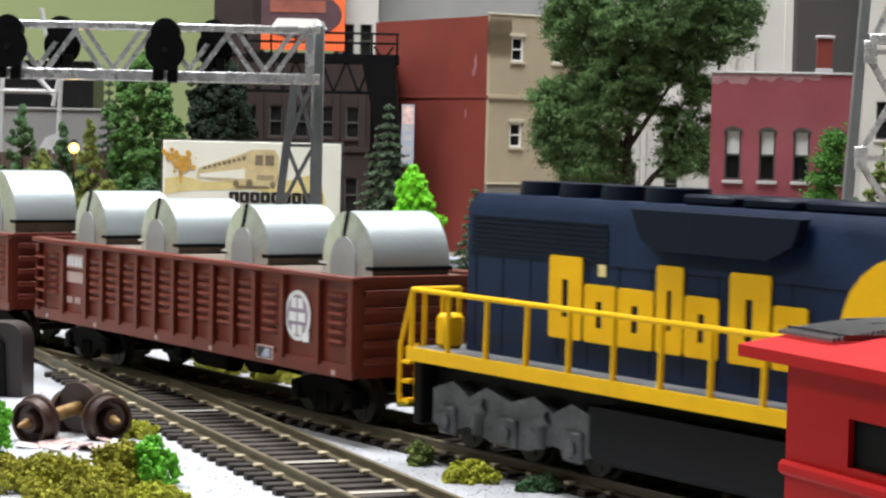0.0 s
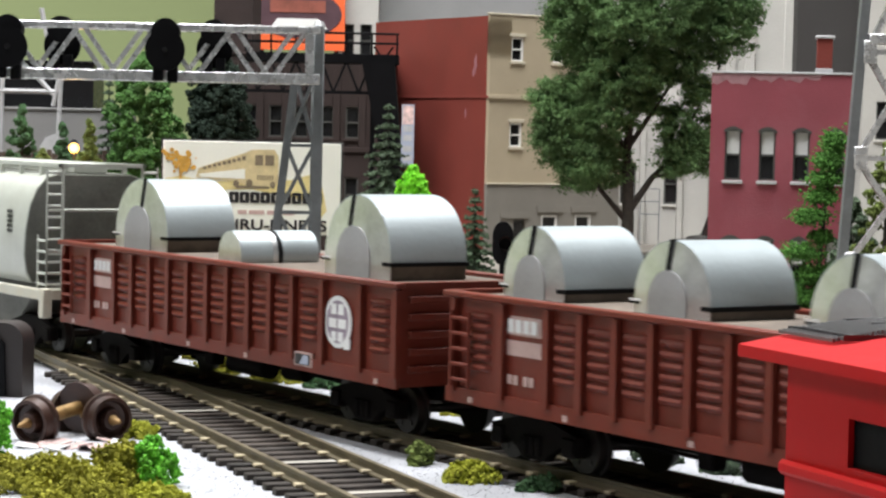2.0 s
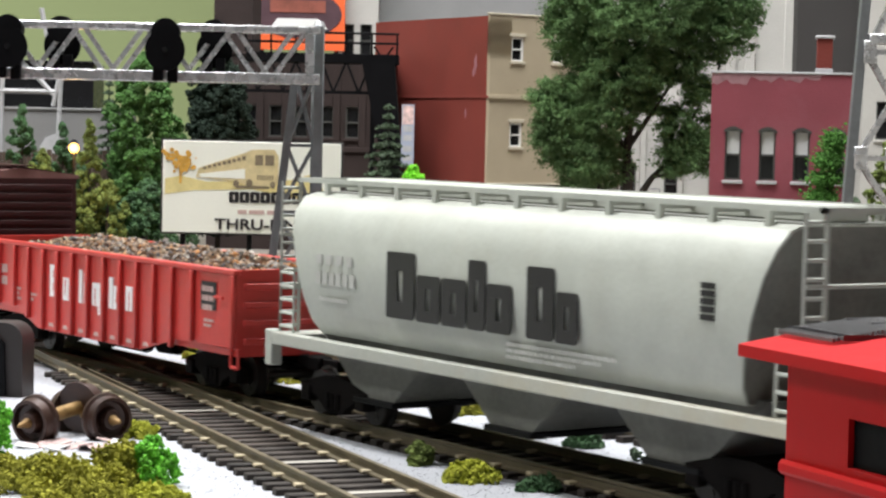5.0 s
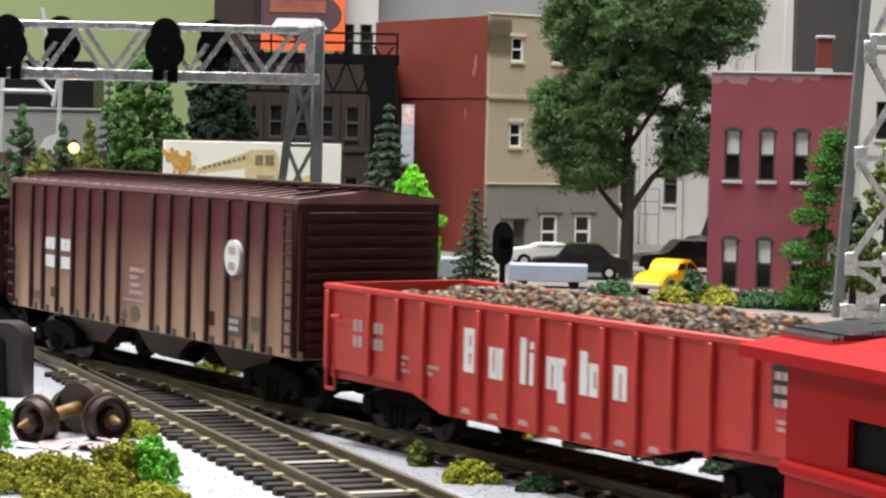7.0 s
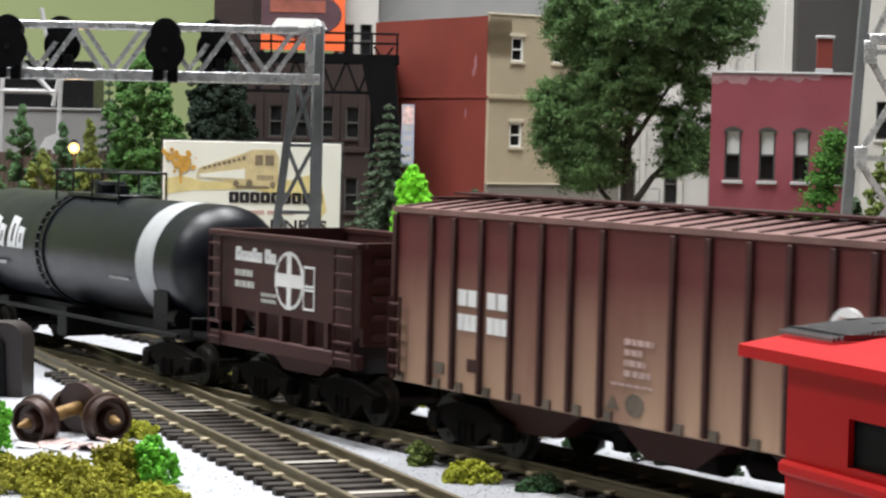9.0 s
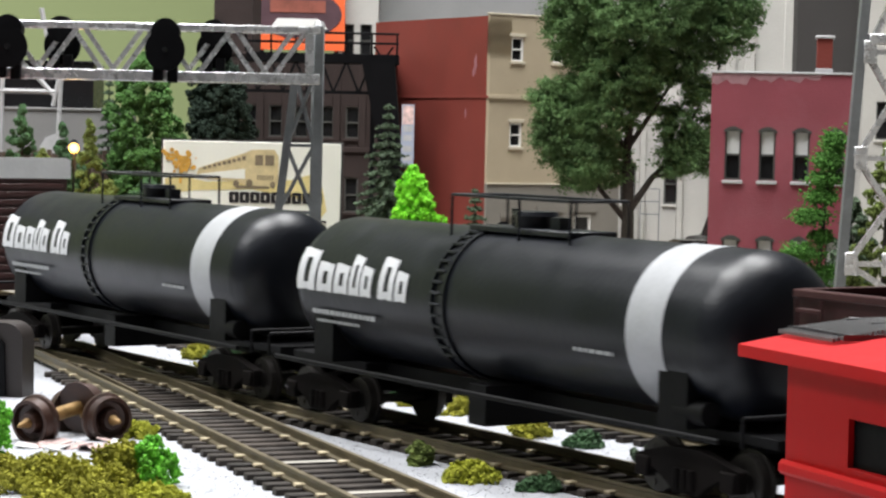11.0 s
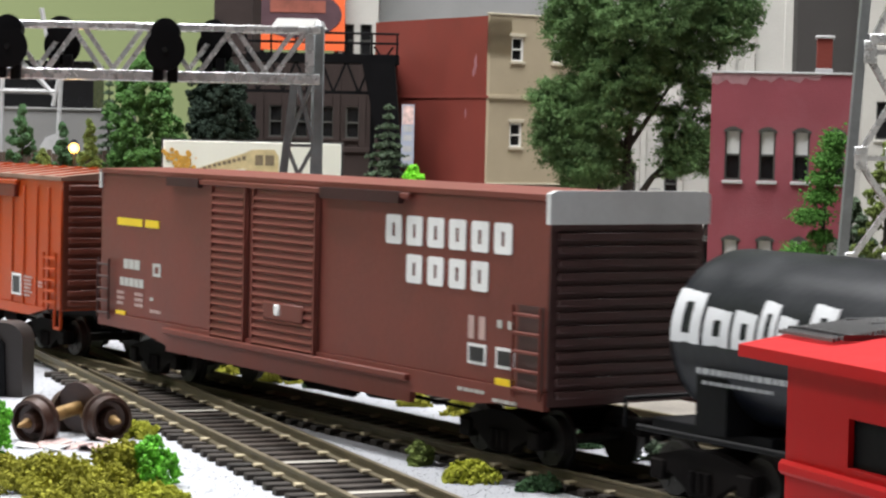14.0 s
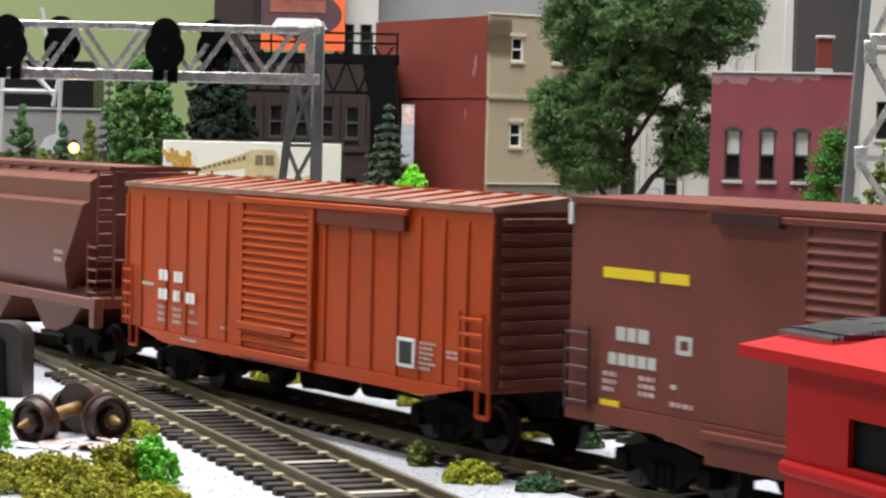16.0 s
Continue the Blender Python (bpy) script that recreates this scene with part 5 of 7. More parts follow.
bars(car, -86.5, 23.1, 25.2, [(2.3, 0, 1, 0.5)] * 5, M_LETTER_GREY, -18.35)
bars(car, -67.6, 26.5, 29.7, [(1.0, 0, 1, 0), (2.2, 0, 0.25, -2.2), (2.2, 0.75, 1, 0), (1.0, 0, 1, 0)], M_LETTER_GREY, -18.35)
text_rows(car, -88.1, 21.7, [4, 4, 4], M_LETTER_FADED, -18.35, 0.8)
text_rows(car, -77.8, 21.8, [4.5, 4.5, 4.5], M_LETTER_FADED, -18.35, 0.8)
text_rows(car, -69, 21.2, [2], M_LETTER_GREY, -18.35, 0.8)
text_rows(car, -69, 18.2, [6], M_LETTER_FADED, -18.35, 0.8)
part("yellow_plate", box(nb(), -88.5, -82.9, -18.6, -18.32, 13.9, 16.6), M_SIGN_YELLOW, car, "yellow stencil plate")
part("yellow_plate", box(nb(), 82.1, 88.2, -18.6, -18.32, 14.1, 16.9), M_SIGN_YELLOW, car, "yellow stencil plate")
for a in (72.4, 82.0):
    part("data_frame", box(nb(), a, a + 6.3, -18.5, -18.32, 18.8, 22.8), M_LETTER_WHITE, car)
    part("data_plate", box(nb(), a + 0.7, a + 5.6, -18.6, -18.45, 19.4, 22.2), M_LETTER_BLACK, car)
bars(car, 72.4, 23.7, 28.2, [(2.0, 0, 1, 1.6), (2.2, 0, 1, 1.0)], M_LETTER_FADED, -18.35)
bars(car, 82.3, 26.5, 28.0, [(1.5, 0, 1, 2.0), (2.2, 0, 1, 0)], M_LETTER_GREY, -18.35)
text_rows(car, 70, 14.0, [9], M_LETTER_GREY, -18.95, 0.7)
text_rows(car, 82, 13.0, [8], M_LETTER_GREY, -18.95, 0.7)
brake_gear(car, h)
running_gear(car, h, 22)


def orange_box(x0, x1):
    car, h = car_thing("box_car", x0, x1, "orange red box car with louvred sliding door", "box car")
    box_body(car, h, M_ORANGE, 13.4, 48.6, mat("dusty_silver_roof", (0.30, 0.17, 0.13), 0.5, var=0.3, metal=0.2))
    roof_ribs(car, h, M_ORANGE, 48.6, 16, False)
    part("side_sill", prism(nb(), [(-h + 8, 13.5), (h - 8, 13.5), (h - 22, 10.8), (-h + 22, 10.8)], "y", -18.8, -17.8), M_ORANGE, car)
    louvre_door(car, -h + 63, -h + 95, 13.6, 46.6, M_ORANGE, 17)
    part("door_post", box(nb(), -h + 94.2, -h + 96.0, -19.7, -18.3, 11, 47, 0.2), M_ORANGE, car)
    bm = nb()
    box(bm, -h + 60, -h + 134, -19.9, -18.3, 46.6, 47.9, 0.2)
    box(bm, -h + 62, -h + 96, -20.0, -18.3, 11.6, 13.5, 0.2)
    part("door_track", bm, M_ORANGE, car)
    # shadow of the recess beside the door, painted as a dark strip
    part("dark_track_strip", box(nb(), -h + 97.8, -h + 133, -19.7, -18.3, 43.2, 46.6, 0.2), M_OXIDE, car, "dark strip along the door track")
    part("door_latch", box(nb(), -h + 62, -h + 88, -20.1, -19.2, 17.5, 19.5, 0.3), M_ORANGE, car)
    for k in (0.6, 9, 22.9, 33.6, 44.2, 54.2, 62.4, 99.6, 109.3, 118.9, 129.1, 137.4, 146.3, 154.5, 162.8):
        part("side_post", box(nb(), -h + k - 0.5, -h + k + 0.5, -18.75, -18.25, 13.6, 46.4 if k < 60 or k > 135 else 45, 0.15), M_ORANGE, car)
    # end wall in darker orange brown, with shade built into the paint
    m_end = mat("shaded_orange_end", (0.13, 0.028, 0.014), 0.5, var=0.2)
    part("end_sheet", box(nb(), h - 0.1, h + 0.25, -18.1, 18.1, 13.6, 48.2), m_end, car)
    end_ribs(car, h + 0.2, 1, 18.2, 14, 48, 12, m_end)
    bars(car, -61.8, 26.0, 28.6, [(2.1, 0, 1, 0.5), (2.1, 0, 1, 3.4), (2.1, 0, 1, 0.4), (2.1, 0, 1, 0)], M_LETTER_WHITE, -18.8)
    bars(car, -62, 21.3, 23.9, [(2.1, 0, 1, 0.5), (2.1, 0, 1, 3.4), (2.1, 0, 1, 0.4), (0.9, 0, 1, 3.4), (2.1, 0, 1, 0.4), (2.1, 0, 1, 0)], M_LETTER_WHITE, -18.8)
    text_rows(car, -h + 10, 25.0, [6], M_LETTER_GREY, -18.5, 0.8)
    for a in (19, 27, 36):
        text_rows(car, -h + a, 19.8, [4.5, 4.5, 4.5] if a < 30 else [2.5], M_LETTER_FADED, -18.5, 0.9)
    text_rows(car, -h + 35, 17.2, [5], M_LETTER_FADED, -18.5, 0.6)
    text_rows(car, -h + 52, 17.2, [3], M_LETTER_FADED, -18.5, 0.6)
    text_rows(car, -h + 32, 12.8, [8], M_LETTER_GREY, -18.85, 0.6)
    part("data_frame", box(nb(), -h + 130.2, -h + 136.8, -18.95, -18.7, 15.8, 21.8), M_LETTER_WHITE, car)
    part("data_plate", box(nb(), -h + 131.1, -h + 135.9, -19.05, -18.9, 16.5, 21.1), M_LETTER_BLACK, car)
    text_rows(car, -h + 138, 21.5, [6, 5, 6, 5, 6, 4], M_LETTER_FADED, -18.5, 0.6)
    text_rows(car, -h + 148, 20.5, [5, 4], M_LETTER_FADED, -18.5, 0.6)
    for a, b in ((-h + 1, -h + 6), (h - 9, h - 1)):
        ladder(car, (a, b), -19.6, -19.6, 14, 29, 5, M_ORANGE)
    for a in (-h + 2, h - 5):
        bm = nb()
        tube(bm, (a, -18, 13.4), (a, -18, 8.5), 0.5, seg=6)
        tube(bm, (a + 4, -18, 13.4), (a + 4, -18, 8.5), 0.5, seg=6)
        tube(bm, (a, -18, 8.5), (a + 4, -18, 8.5), 0.5, seg=6)
        part("step", bm, M_ORANGE, car)
    part("centre_sill", box(nb(), -h + 3, h - 3, -5, 5, 8, 13.4), M_BLACK, car)
    brake_gear(car, h)
    running_gear(car, h, 22)


orange_box(-2135.0, -1971.8)


# ---- caboose on the siding ----
def caboose():
    sl = radians(SLOPE)
    d, nrm = Vector((math.cos(sl), math.sin(sl))), Vector((-math.sin(sl), math.cos(sl)))
    p = Vector((-176.2, -100.2)) + nrm * 17.0
    c = thing("caboose", p.x, p.y, 0, SLOPE, "bright red caboose with dark window and grey roof walk", "caboose")
    L = 96
    bm = nb()
    # near wall with a window opening
    for a, b, z0, z1 in ((0, 12, 11, 40), (12, 21, 11, 30.4), (12, 21, 35.4, 40), (21, 50, 11, 40), (50, 60, 11, 30.4), (50, 60, 35.4, 40), (60, L, 11, 40)):
        box(bm, a, b, -17, -16, z0, z1)
    bmesh.ops.remove_doubles(bm, verts=bm.verts, dist=0.001)
    part("side_wall", bm, M_CABOOSE, c)
    part("side_wall", box(nb(), 0, L, 16, 17, 11, 40), M_CABOOSE, c)
    part("end_wall", box(nb(), 0, 1, -16, 16, 11, 40), M_CABOOSE, c)
    part("end_wall", box(nb(), L - 1, L, -16, 16, 11, 40), M_CABOOSE, c)
    part("car_floor", box(nb(), 1, L - 1, -16, 16, 11, 12), M_CABOOSE, c)
    for a in (11.3, 49.3):
        part("window", box(nb(), a + 0.6, a + 9.9, -16.3, -15.9, 30.2, 35.6), M_SIGNAL, c, "dark window pane")
    part("belt_rail", box(nb(), -0.3, L, -17.9, -17.0, 28.0, 29.6, 0.4), M_CABOOSE, c)
    seg = 12
    top = [(-19.0 + 38 * i / seg, 41.2 + 2.0 * math.sin(math.pi * i / seg)) for i in range(seg + 1)]
    part("roof", prism(nb(), [(-19.0, 39.9)] + top + [(19.0, 39.9)], "x", -7.2, L + 9), M_CABOOSE, c)
    def roof_z(y):
        return 41.2 + 2.0 * math.sin(math.pi * (y + 19) / 38)
    bm = nb()
    for k in range(47):
        y = -14 + k * 0.6
        z = roof_z(y)
        box(bm, -7.0, 4.0, y - 0.14, y + 0.14, z + 0.35, z + 0.75)
    for k in range(12):
        box(bm, -6.9 + k, -6.7 + k, -13, -5, roof_z(-9) - 0.2, roof_z(-9) + 0.45)
    for x in (-6.5, -1.5, 3.5):
        box(bm, x - 0.3, x + 0.3, -6, 6, 43.2, 43.9)
    part("end_roof_walk", bm, M_GRATE, c, "grey end roof walk grating")["kind"] = "stuff"
    bm = nb()
    for k in range(int(L) + 5):
        box(bm, 4.2 + k, 4.6 + k, -5, 5, 44.0, 44.4)
    for y in (-5, -2.5, 0, 2.5, 5):
        box(bm, 4.2, L + 9, y - 0.2, y + 0.2, 43.9, 44.5)
    for k in range(7):
        box(bm, 6 + k * 14, 7 + k * 14, -4, 4, 42.8, 43.9)
    part("roof_walk", bm, M_GRATE, c, "grey roof walk grating")
    part("platform", box(nb(), -9, 0, -15, 15, 9, 11), M_BLACK, c)
    part("frame", box(nb(), 0, L, -13, 13, 8, 11), M_BLACK, c)
    for x in (18, L - 18):
        o = part("truck", TRUCK, None, c)
        o.location = (x * MM, 0, 0)
        for dx in (-11.6, 11.6):
            w = part("wheelset", WS, None, c)
            w.location = ((x + dx) * MM, 0, 5 * MM)


caboose()


# ---- greenery ----
def tufts(name, centres, radius, per, size, m, parent, seed):
    """Foliage: small tufts gathered round clump centres."""
    g = np.random.default_rng(seed)
    c = np.repeat(np.asarray(centres, float), per, 0)
    rad = np.repeat(np.asarray(radius, float) * np.ones(len(centres)), per)
    d = g.normal(size=c.shape)
    d /= np.linalg.norm(d, axis=1)[:, None]
    c = c + d * (rad * g.uniform(0.3, 1.0, len(c)) ** 0.6)[:, None]
    return blobs(name, c, g.uniform(size[0], size[1], len(c)), m, parent, 0.4, True)


def bush(u, w, r, hgt, m, label, n=220, size=(0.9, 1.9), z=GZ, name="bush"):
    x, y = town(u, w)
    t = thing(name, x, y, z, 0, label, "bush", "scenic bushes")
    seed = int(abs(u * 13 + w * 7)) + n
    g = np.random.default_rng(seed)
    k = max(14, int(n * 0.3))
    a, q = g.uniform(0, 2 * math.pi, k), g.uniform(0.05, 1, k) ** 0.5
    lobes = 1 + 0.25 * np.sin(a * 3 + u) + 0.15 * np.sin(a * 7)
    el = g.uniform(0, 1, k)
    rr = r * 0.9 * q * lobes * np.sqrt(np.maximum(0.08, 1 - el ** 1.8))
    cr = np.maximum(1.0, r * 0.2)
    tufts("foliage", np.stack([rr * np.cos(a), rr * np.sin(a), el * max(1.0, hgt - cr) * g.uniform(0.8, 1.05, k)], -1), cr, 38, (size[0] * 0.45, size[1] * 0.55), m, t, seed)
    return t


def foam_tree(u, w, r, hgt, m, label, n=700, size=(1.6, 3.4), z=GZ, point=1.3, trunk=True, low=0.12):
    x, y = town(u, w)
    t = thing("tree", x, y, z, 0, label, "tree", "town trees")
    if trunk:
        part("trunk", tube(nb(), (0, 0, 0), (0, 0, hgt * 0.7), 1.6, 0.5, seg=8), M_BARK, t)
    seed = int(abs(u * 11 + w * 3)) + n
    g = np.random.default_rng(seed)
    k = int(n * 0.22)
    el = g.uniform(low, 1, k)
    a = g.uniform(0, 2 * math.pi, k)
    prof = r * np.clip(1 - ((el - low) / (1 - low)) ** point, 0.05, 1) * np.clip((el - low) * 9 + 0.55, 0, 1)
    prof *= 1 + 0.18 * np.sin(a * 3 + el * 9) + 0.12 * np.sin(a * 5 - el * 17)
    rr = prof * g.uniform(0.15, 1.0, k) ** 0.45 * 0.92
    tufts("crown", np.stack([rr * np.cos(a), rr * np.sin(a), el * (hgt - size[1])], -1), g.uniform(size[0], size[1], k) * (1.15 - 0.45 * el), 55, (0.5, 1.25), m, t, seed)
    return t


def conifer(u, w, r, hgt, label, z=GZ, tiers=17, m=M_LEAF_DARK):
    """Spruce: whorls of drooping needle branches round a thin trunk."""
    x, y = town(u, w)
    t = thing("conifer", x, y, z, 0, label, "conifer tree", "town conifers")
    part("trunk", tube(nb(), (0, 0, 0), (0, 0, hgt), 1.3, 0.2, seg=8), M_BARK, t)
    g = np.random.default_rng(int(abs(u * 5 + w)))
    c, s = [], []
    for i in range(tiers):
        f = i / (tiers - 1)
        rad = r * (1 - f) ** 0.9 + 0.6
        zz = hgt * (0.10 + 0.88 * f)
        nb_ = int(7 + 8 * (1 - f))
        for k in range(nb_):
            a = 2 * math.pi * k / nb_ + g.uniform(-0.25, 0.25) + i
            ln = rad * g.uniform(0.75, 1.12)
            steps = max(3, int(ln / 0.85))
            for q in range(steps):
                d = ln * (q + 1) / steps
                for _ in range(4):
                    c.append((d * math.cos(a) + g.normal(0, 0.55), d * math.sin(a) + g.normal(0, 0.55), zz - 0.3 * d + g.normal(0, 0.4)))
                    s.append(g.uniform(0.45, 1.1))
    blobs("needles", c, s, m, t, 0.4, True)
    return t


def big_tree(u, w):
    x, y = town(u, w)
    t = thing("tree", x, y, GZ, TOWN, "tall broadleaf tree with dark trunk and dense green crown", "tree", "town trees")
    bm = nb()
    limbs = [((0, 0, 0), (0.5, 0, 30), 3.6, 2.9), ((0.5, 0, 30), (-1, 0, 62), 2.9, 2.2), ((-1, 0, 62), (4, 2, 105), 2.2, 1.3), ((4, 2, 105), (2, 0, 150), 1.3, 0.5),
             ((0, 0, 27), (-13, -2, 42), 1.6, 1.1), ((-13, -2, 42), (-30, -4, 66), 1.1, 0.6), ((0.5, 0, 32), (12, 2, 49), 2.0, 1.4), ((12, 2, 49), (24, 3, 60), 1.4, 0.8), ((12, 2, 49), (30, 5, 52), 0.9, 0.5),
             ((24, 3, 60), (36, 4, 90), 0.8, 0.4), ((-1, 0, 62), (-28, 5, 100), 1.3, 0.5), ((-1, 0, 62), (28, -5, 108), 1.4, 0.5), ((4, 2, 105), (40, 4, 140), 1.0, 0.4), ((2, 0, 100), (-30, 0, 140), 1.0, 0.4)]
    for a, b, r0, r1 in limbs:
        tube(bm, a, b, r0, r1, seg=10, caps=False)
    part("trunk", bm, M_BARK, t)
    g = np.random.default_rng(12)
    lobes = [(0, 0, 130, 40, 28), (-25, 0, 122, 19, 22), (42, 0, 125, 21, 20), (20, 0, 150, 38, 16), (-25, 0, 148, 20, 14), (-6, -4, 97, 25, 15), (18, 0, 106, 20, 12),
             (-30, 0, 76, 17, 17), (-20, -3, 58, 16, 13), (-8, 2, 55, 10, 11), (-12, -4, 80, 18, 15), (28, 2, 72, 15, 15), (33, 0, 60, 13, 10), (22, 0, 57, 9, 8), (-22, 0, 92, 18, 10), (8, 0, 86, 10, 7), (36, 0, 92, 11, 7), (-24, -2, 49, 12, 9), (-36, 0, 64, 11, 11), (-38, 0, 86, 11, 9)]
    cc, ss = [], []
    for lx, ly, lz, rx, rz in lobes:
        for k in range(int(rx * rz * 0.55)):
            v = g.normal(size=3)
            v /= np.linalg.norm(v)
            v *= g.uniform(0.35, 1.0) ** 0.5
            p0 = np.array((lx + v[0] * rx, ly + v[1] * rx * 0.75, lz + v[2] * rz))
            tr = g.uniform(2.0, 5.0)
            q = g.normal(size=(76, 3)) * (1, 1, 0.58) * tr * 0.55
            cc.append(p0 + q)
            ss.append(g.uniform(0.5, 1.0, 76))
    blobs("crown", np.concatenate(cc), np.concatenate(ss), M_LEAF, t, 0.5, "leaf")
    # heart of the crown in darker green, its shade put into the colour
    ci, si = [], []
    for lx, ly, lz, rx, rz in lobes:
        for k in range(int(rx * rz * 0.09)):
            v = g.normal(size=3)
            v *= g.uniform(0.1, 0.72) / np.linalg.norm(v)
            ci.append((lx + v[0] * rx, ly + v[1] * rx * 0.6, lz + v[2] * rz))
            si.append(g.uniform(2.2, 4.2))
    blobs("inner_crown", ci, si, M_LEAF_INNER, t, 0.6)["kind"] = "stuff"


big_tree(89, 1080)
conifer(-25.8, 1000, 24, 81, "dark green bottle-brush spruce beside the billboard", tiers=19)
conifer(13.5, 965, 11.5, 44, "small dark green bottle-brush spruce by the street", tiers=12)
foam_tree(-13.0, 935, 11.5, 56, M_LEAF_LIME, "lime green cone-shaped foam tree", 1500, (1.6, 3.0), point=4)
foam_tree(-156, 1150, 21, 108, M_LEAF_MID, "tall leafy green foam tree", 2900, (1.8, 4.0), point=7)
conifer(-179.5, 1185, 12, 97, "slim dark conifer between foam trees", tiers=20)
foam_tree(-121, 1190, 17.5, 112, M_LEAF_BLACK, "dark green foam tree before the brown building", 5200, (1.4, 3.4), point=9)
foam_tree(-150, 1120, 26, 44, M_LEAF_TEAL, "low dark foam shrub tree", 700, (1.6, 3.2), point=2.0)
foam_tree(-213, 1120, 15, 81, M_LEAF_TEAL, "thin dark green foam tree", 500, (1.2, 2.6), point=1.6)
foam_tree(-196, 1140, 11, 71, M_LEAF_TEAL, "small green foam tree by the lamp", 350, (1.2, 2.6), point=1.5)
foam_tree(-199, 1100, 15, 58, M_LEAF_MOSS, "olive foam shrub tree by the lamp", 420, (1.2, 2.8), point=2.2)
foam_tree(-175, 1095, 9, 74, M_LEAF_MOSS, "olive foam tree close behind the street lamp", 420, (1.2, 2.8), point=2.0)
foam_tree(-222, 1090, 16, 50, M_LEAF_TEAL, "dark foam shrub tree at the street", 420, (1.2, 2.8), point=2.2)
for u, w, r, hgt, m in ((-180, 1105, 15, 50, M_LEAF_TEAL), (-230, 1075, 14, 44, M_LEAF_MOSS), (-205, 1080, 14, 42, M_LEAF_TEAL), (-165, 1090, 14, 44, M_LEAF_MOSS)):
    foam_tree(u, w, r, hgt, m, "dense foam shrub before the pale shed", 420, (1.4, 3.0), point=3.0)
fence = town_thing("timber_fence", -250, 1150, GZ, 0, "dark brown timber fence before the pale shed", "fence")
for k in range(36):
    part("board", box(nb(), k * 2.6, k * 2.6 + 2.4, 0, 1.0, 0, 54 + 1.2 * math.sin(k * 2.3), 0.1), M_FENCE, fence)
# ivy-like tree in front of the rose brick house: foliage in shelves
x, y = town(150.5, 890)
t = thing("tree", x, y, GZ, TOWN, "upright bright green shelved foam tree before the brick house", "tree", "town trees")
part("trunk", tube(nb(), (-1, 0, 0), (4, 0, 68), 1.2, 0.5, seg=8), M_BARK, t)
g = np.random.default_rng(8)
cc, ss = [], []
for lx, lz, r, rz in ((4.5, 68, 4.5, 3.5), (2.5, 60.5, 6, 3), (1.5, 53, 6.5, 2.6), (0.5, 46, 6.5, 2.5), (-3.5, 38, 7.5, 2.8), (1, 30, 4.0, 2.0), (-6, 23.5, 8.5, 3), (-1, 15, 8, 4), (-5, 6, 9, 4)):
    for _ in range(1300):
        v = g.normal(size=3) * 0.46
        cc.append((lx + v[0] * r, v[1] * r, lz + v[2] * rz * 1.25))
        ss.append(g.uniform(0.4, 0.9))
blobs("crown", cc, ss, M_LEAF_SHELF, t, 0.4, True)
foam_tree(180, 905, 15, 70, M_LEAF_MOSS, "olive green tree behind the signal mast", 500, (1.3, 2.8), point=1.8)
foam_tree(172, 930, 12, 46, M_LEAF_DARK, "dark shrub tree behind the signal mast", 500, (1.0, 2.2), point=1.8)

# foreground bushes
for u, w, r, hgt, m, lab, n in (
        (-71, 405, 12.0, 8.0, M_LEAF_OLIVE, "olive green foam bush beside the siding", 420), (-59.5, 412, 8.0, 9.6, M_LEAF_OLIVE, "olive green foam bush beside the siding", 300),
        (-81, 415, 6, 6.0, M_LEAF_OLIVE, "olive green foam bush beside the siding", 220), (-51.5, 397, 6.0, 3.6, M_LEAF_YELLOW, "yellow green foam bush beside the siding", 260),
        (-88.5, 440, 4.6, 13.5, M_LEAF_BRIGHT, "fresh green foam bush at the layout edge", 260), (-53.6, 412, 5.4, 10.2, M_LEAF_BRIGHT, "fresh green foam bush beside the siding", 240),
        (-63, 394, 9.0, 5.2, M_LEAF_OLIVE, "olive green foam bush beside the siding", 260), (-65.5, 478, 5, 4.2, M_LEAF_YELLOW, "yellow grass tuft beside the wheel sets", 160),
        (-3.6, 447, 3.0, 5.6, M_LEAF_MOSS, "small moss green bush between the tracks", 130), (6.5, 428, 6.2, 4.6, M_LEAF_YELLOW, "olive yellow bush between the tracks", 240), (20.0, 418, 5.0, 3.6, M_LEAF_TEAL, "deep green bush between the tracks", 170)):
    bush(u, w, r, hgt, m, lab, n, (0.5, 1.25), z=-3.9)
# bushes behind the main track
for u, w, r, hgt, m in ((20.8, 493, 5, 5, M_LEAF_OLIVE), (32, 478, 5, 4, M_LEAF_TEAL), (46, 459, 5.5, 5, M_LEAF_DARK), (57, 445, 4.5, 4, M_LEAF_DARK), (-71, 646, 6, 5, M_LEAF_OLIVE), (-62, 641, 6, 5, M_LEAF_TEAL), (-22, 598, 5.5, 5.5, M_LEAF_OLIVE), (-6, 545, 4.5, 4, M_LEAF_OLIVE), (4.8, 530, 5, 4.5, M_LEAF_OLIVE), (-45, 590, 8, 6, M_LEAF_OLIVE), (-30, 580, 7, 5, M_LEAF_TEAL), (-60, 610, 8, 5, M_LEAF_OLIVE), (22, 530, 7, 5, M_LEAF_OLIVE), (34, 515, 6, 5, M_LEAF_TEAL), (44, 505, 6, 4, M_LEAF_DARK), (8, 545, 5, 4, M_LEAF_OLIVE), (-10, 560, 5, 4, M_LEAF_TEAL), (56, 500, 5, 4, M_LEAF_DARK)):
    bush(u, w, r, hgt, m, "low scenic bush behind the main track", 160, (0.6, 1.5), z=-3.9)
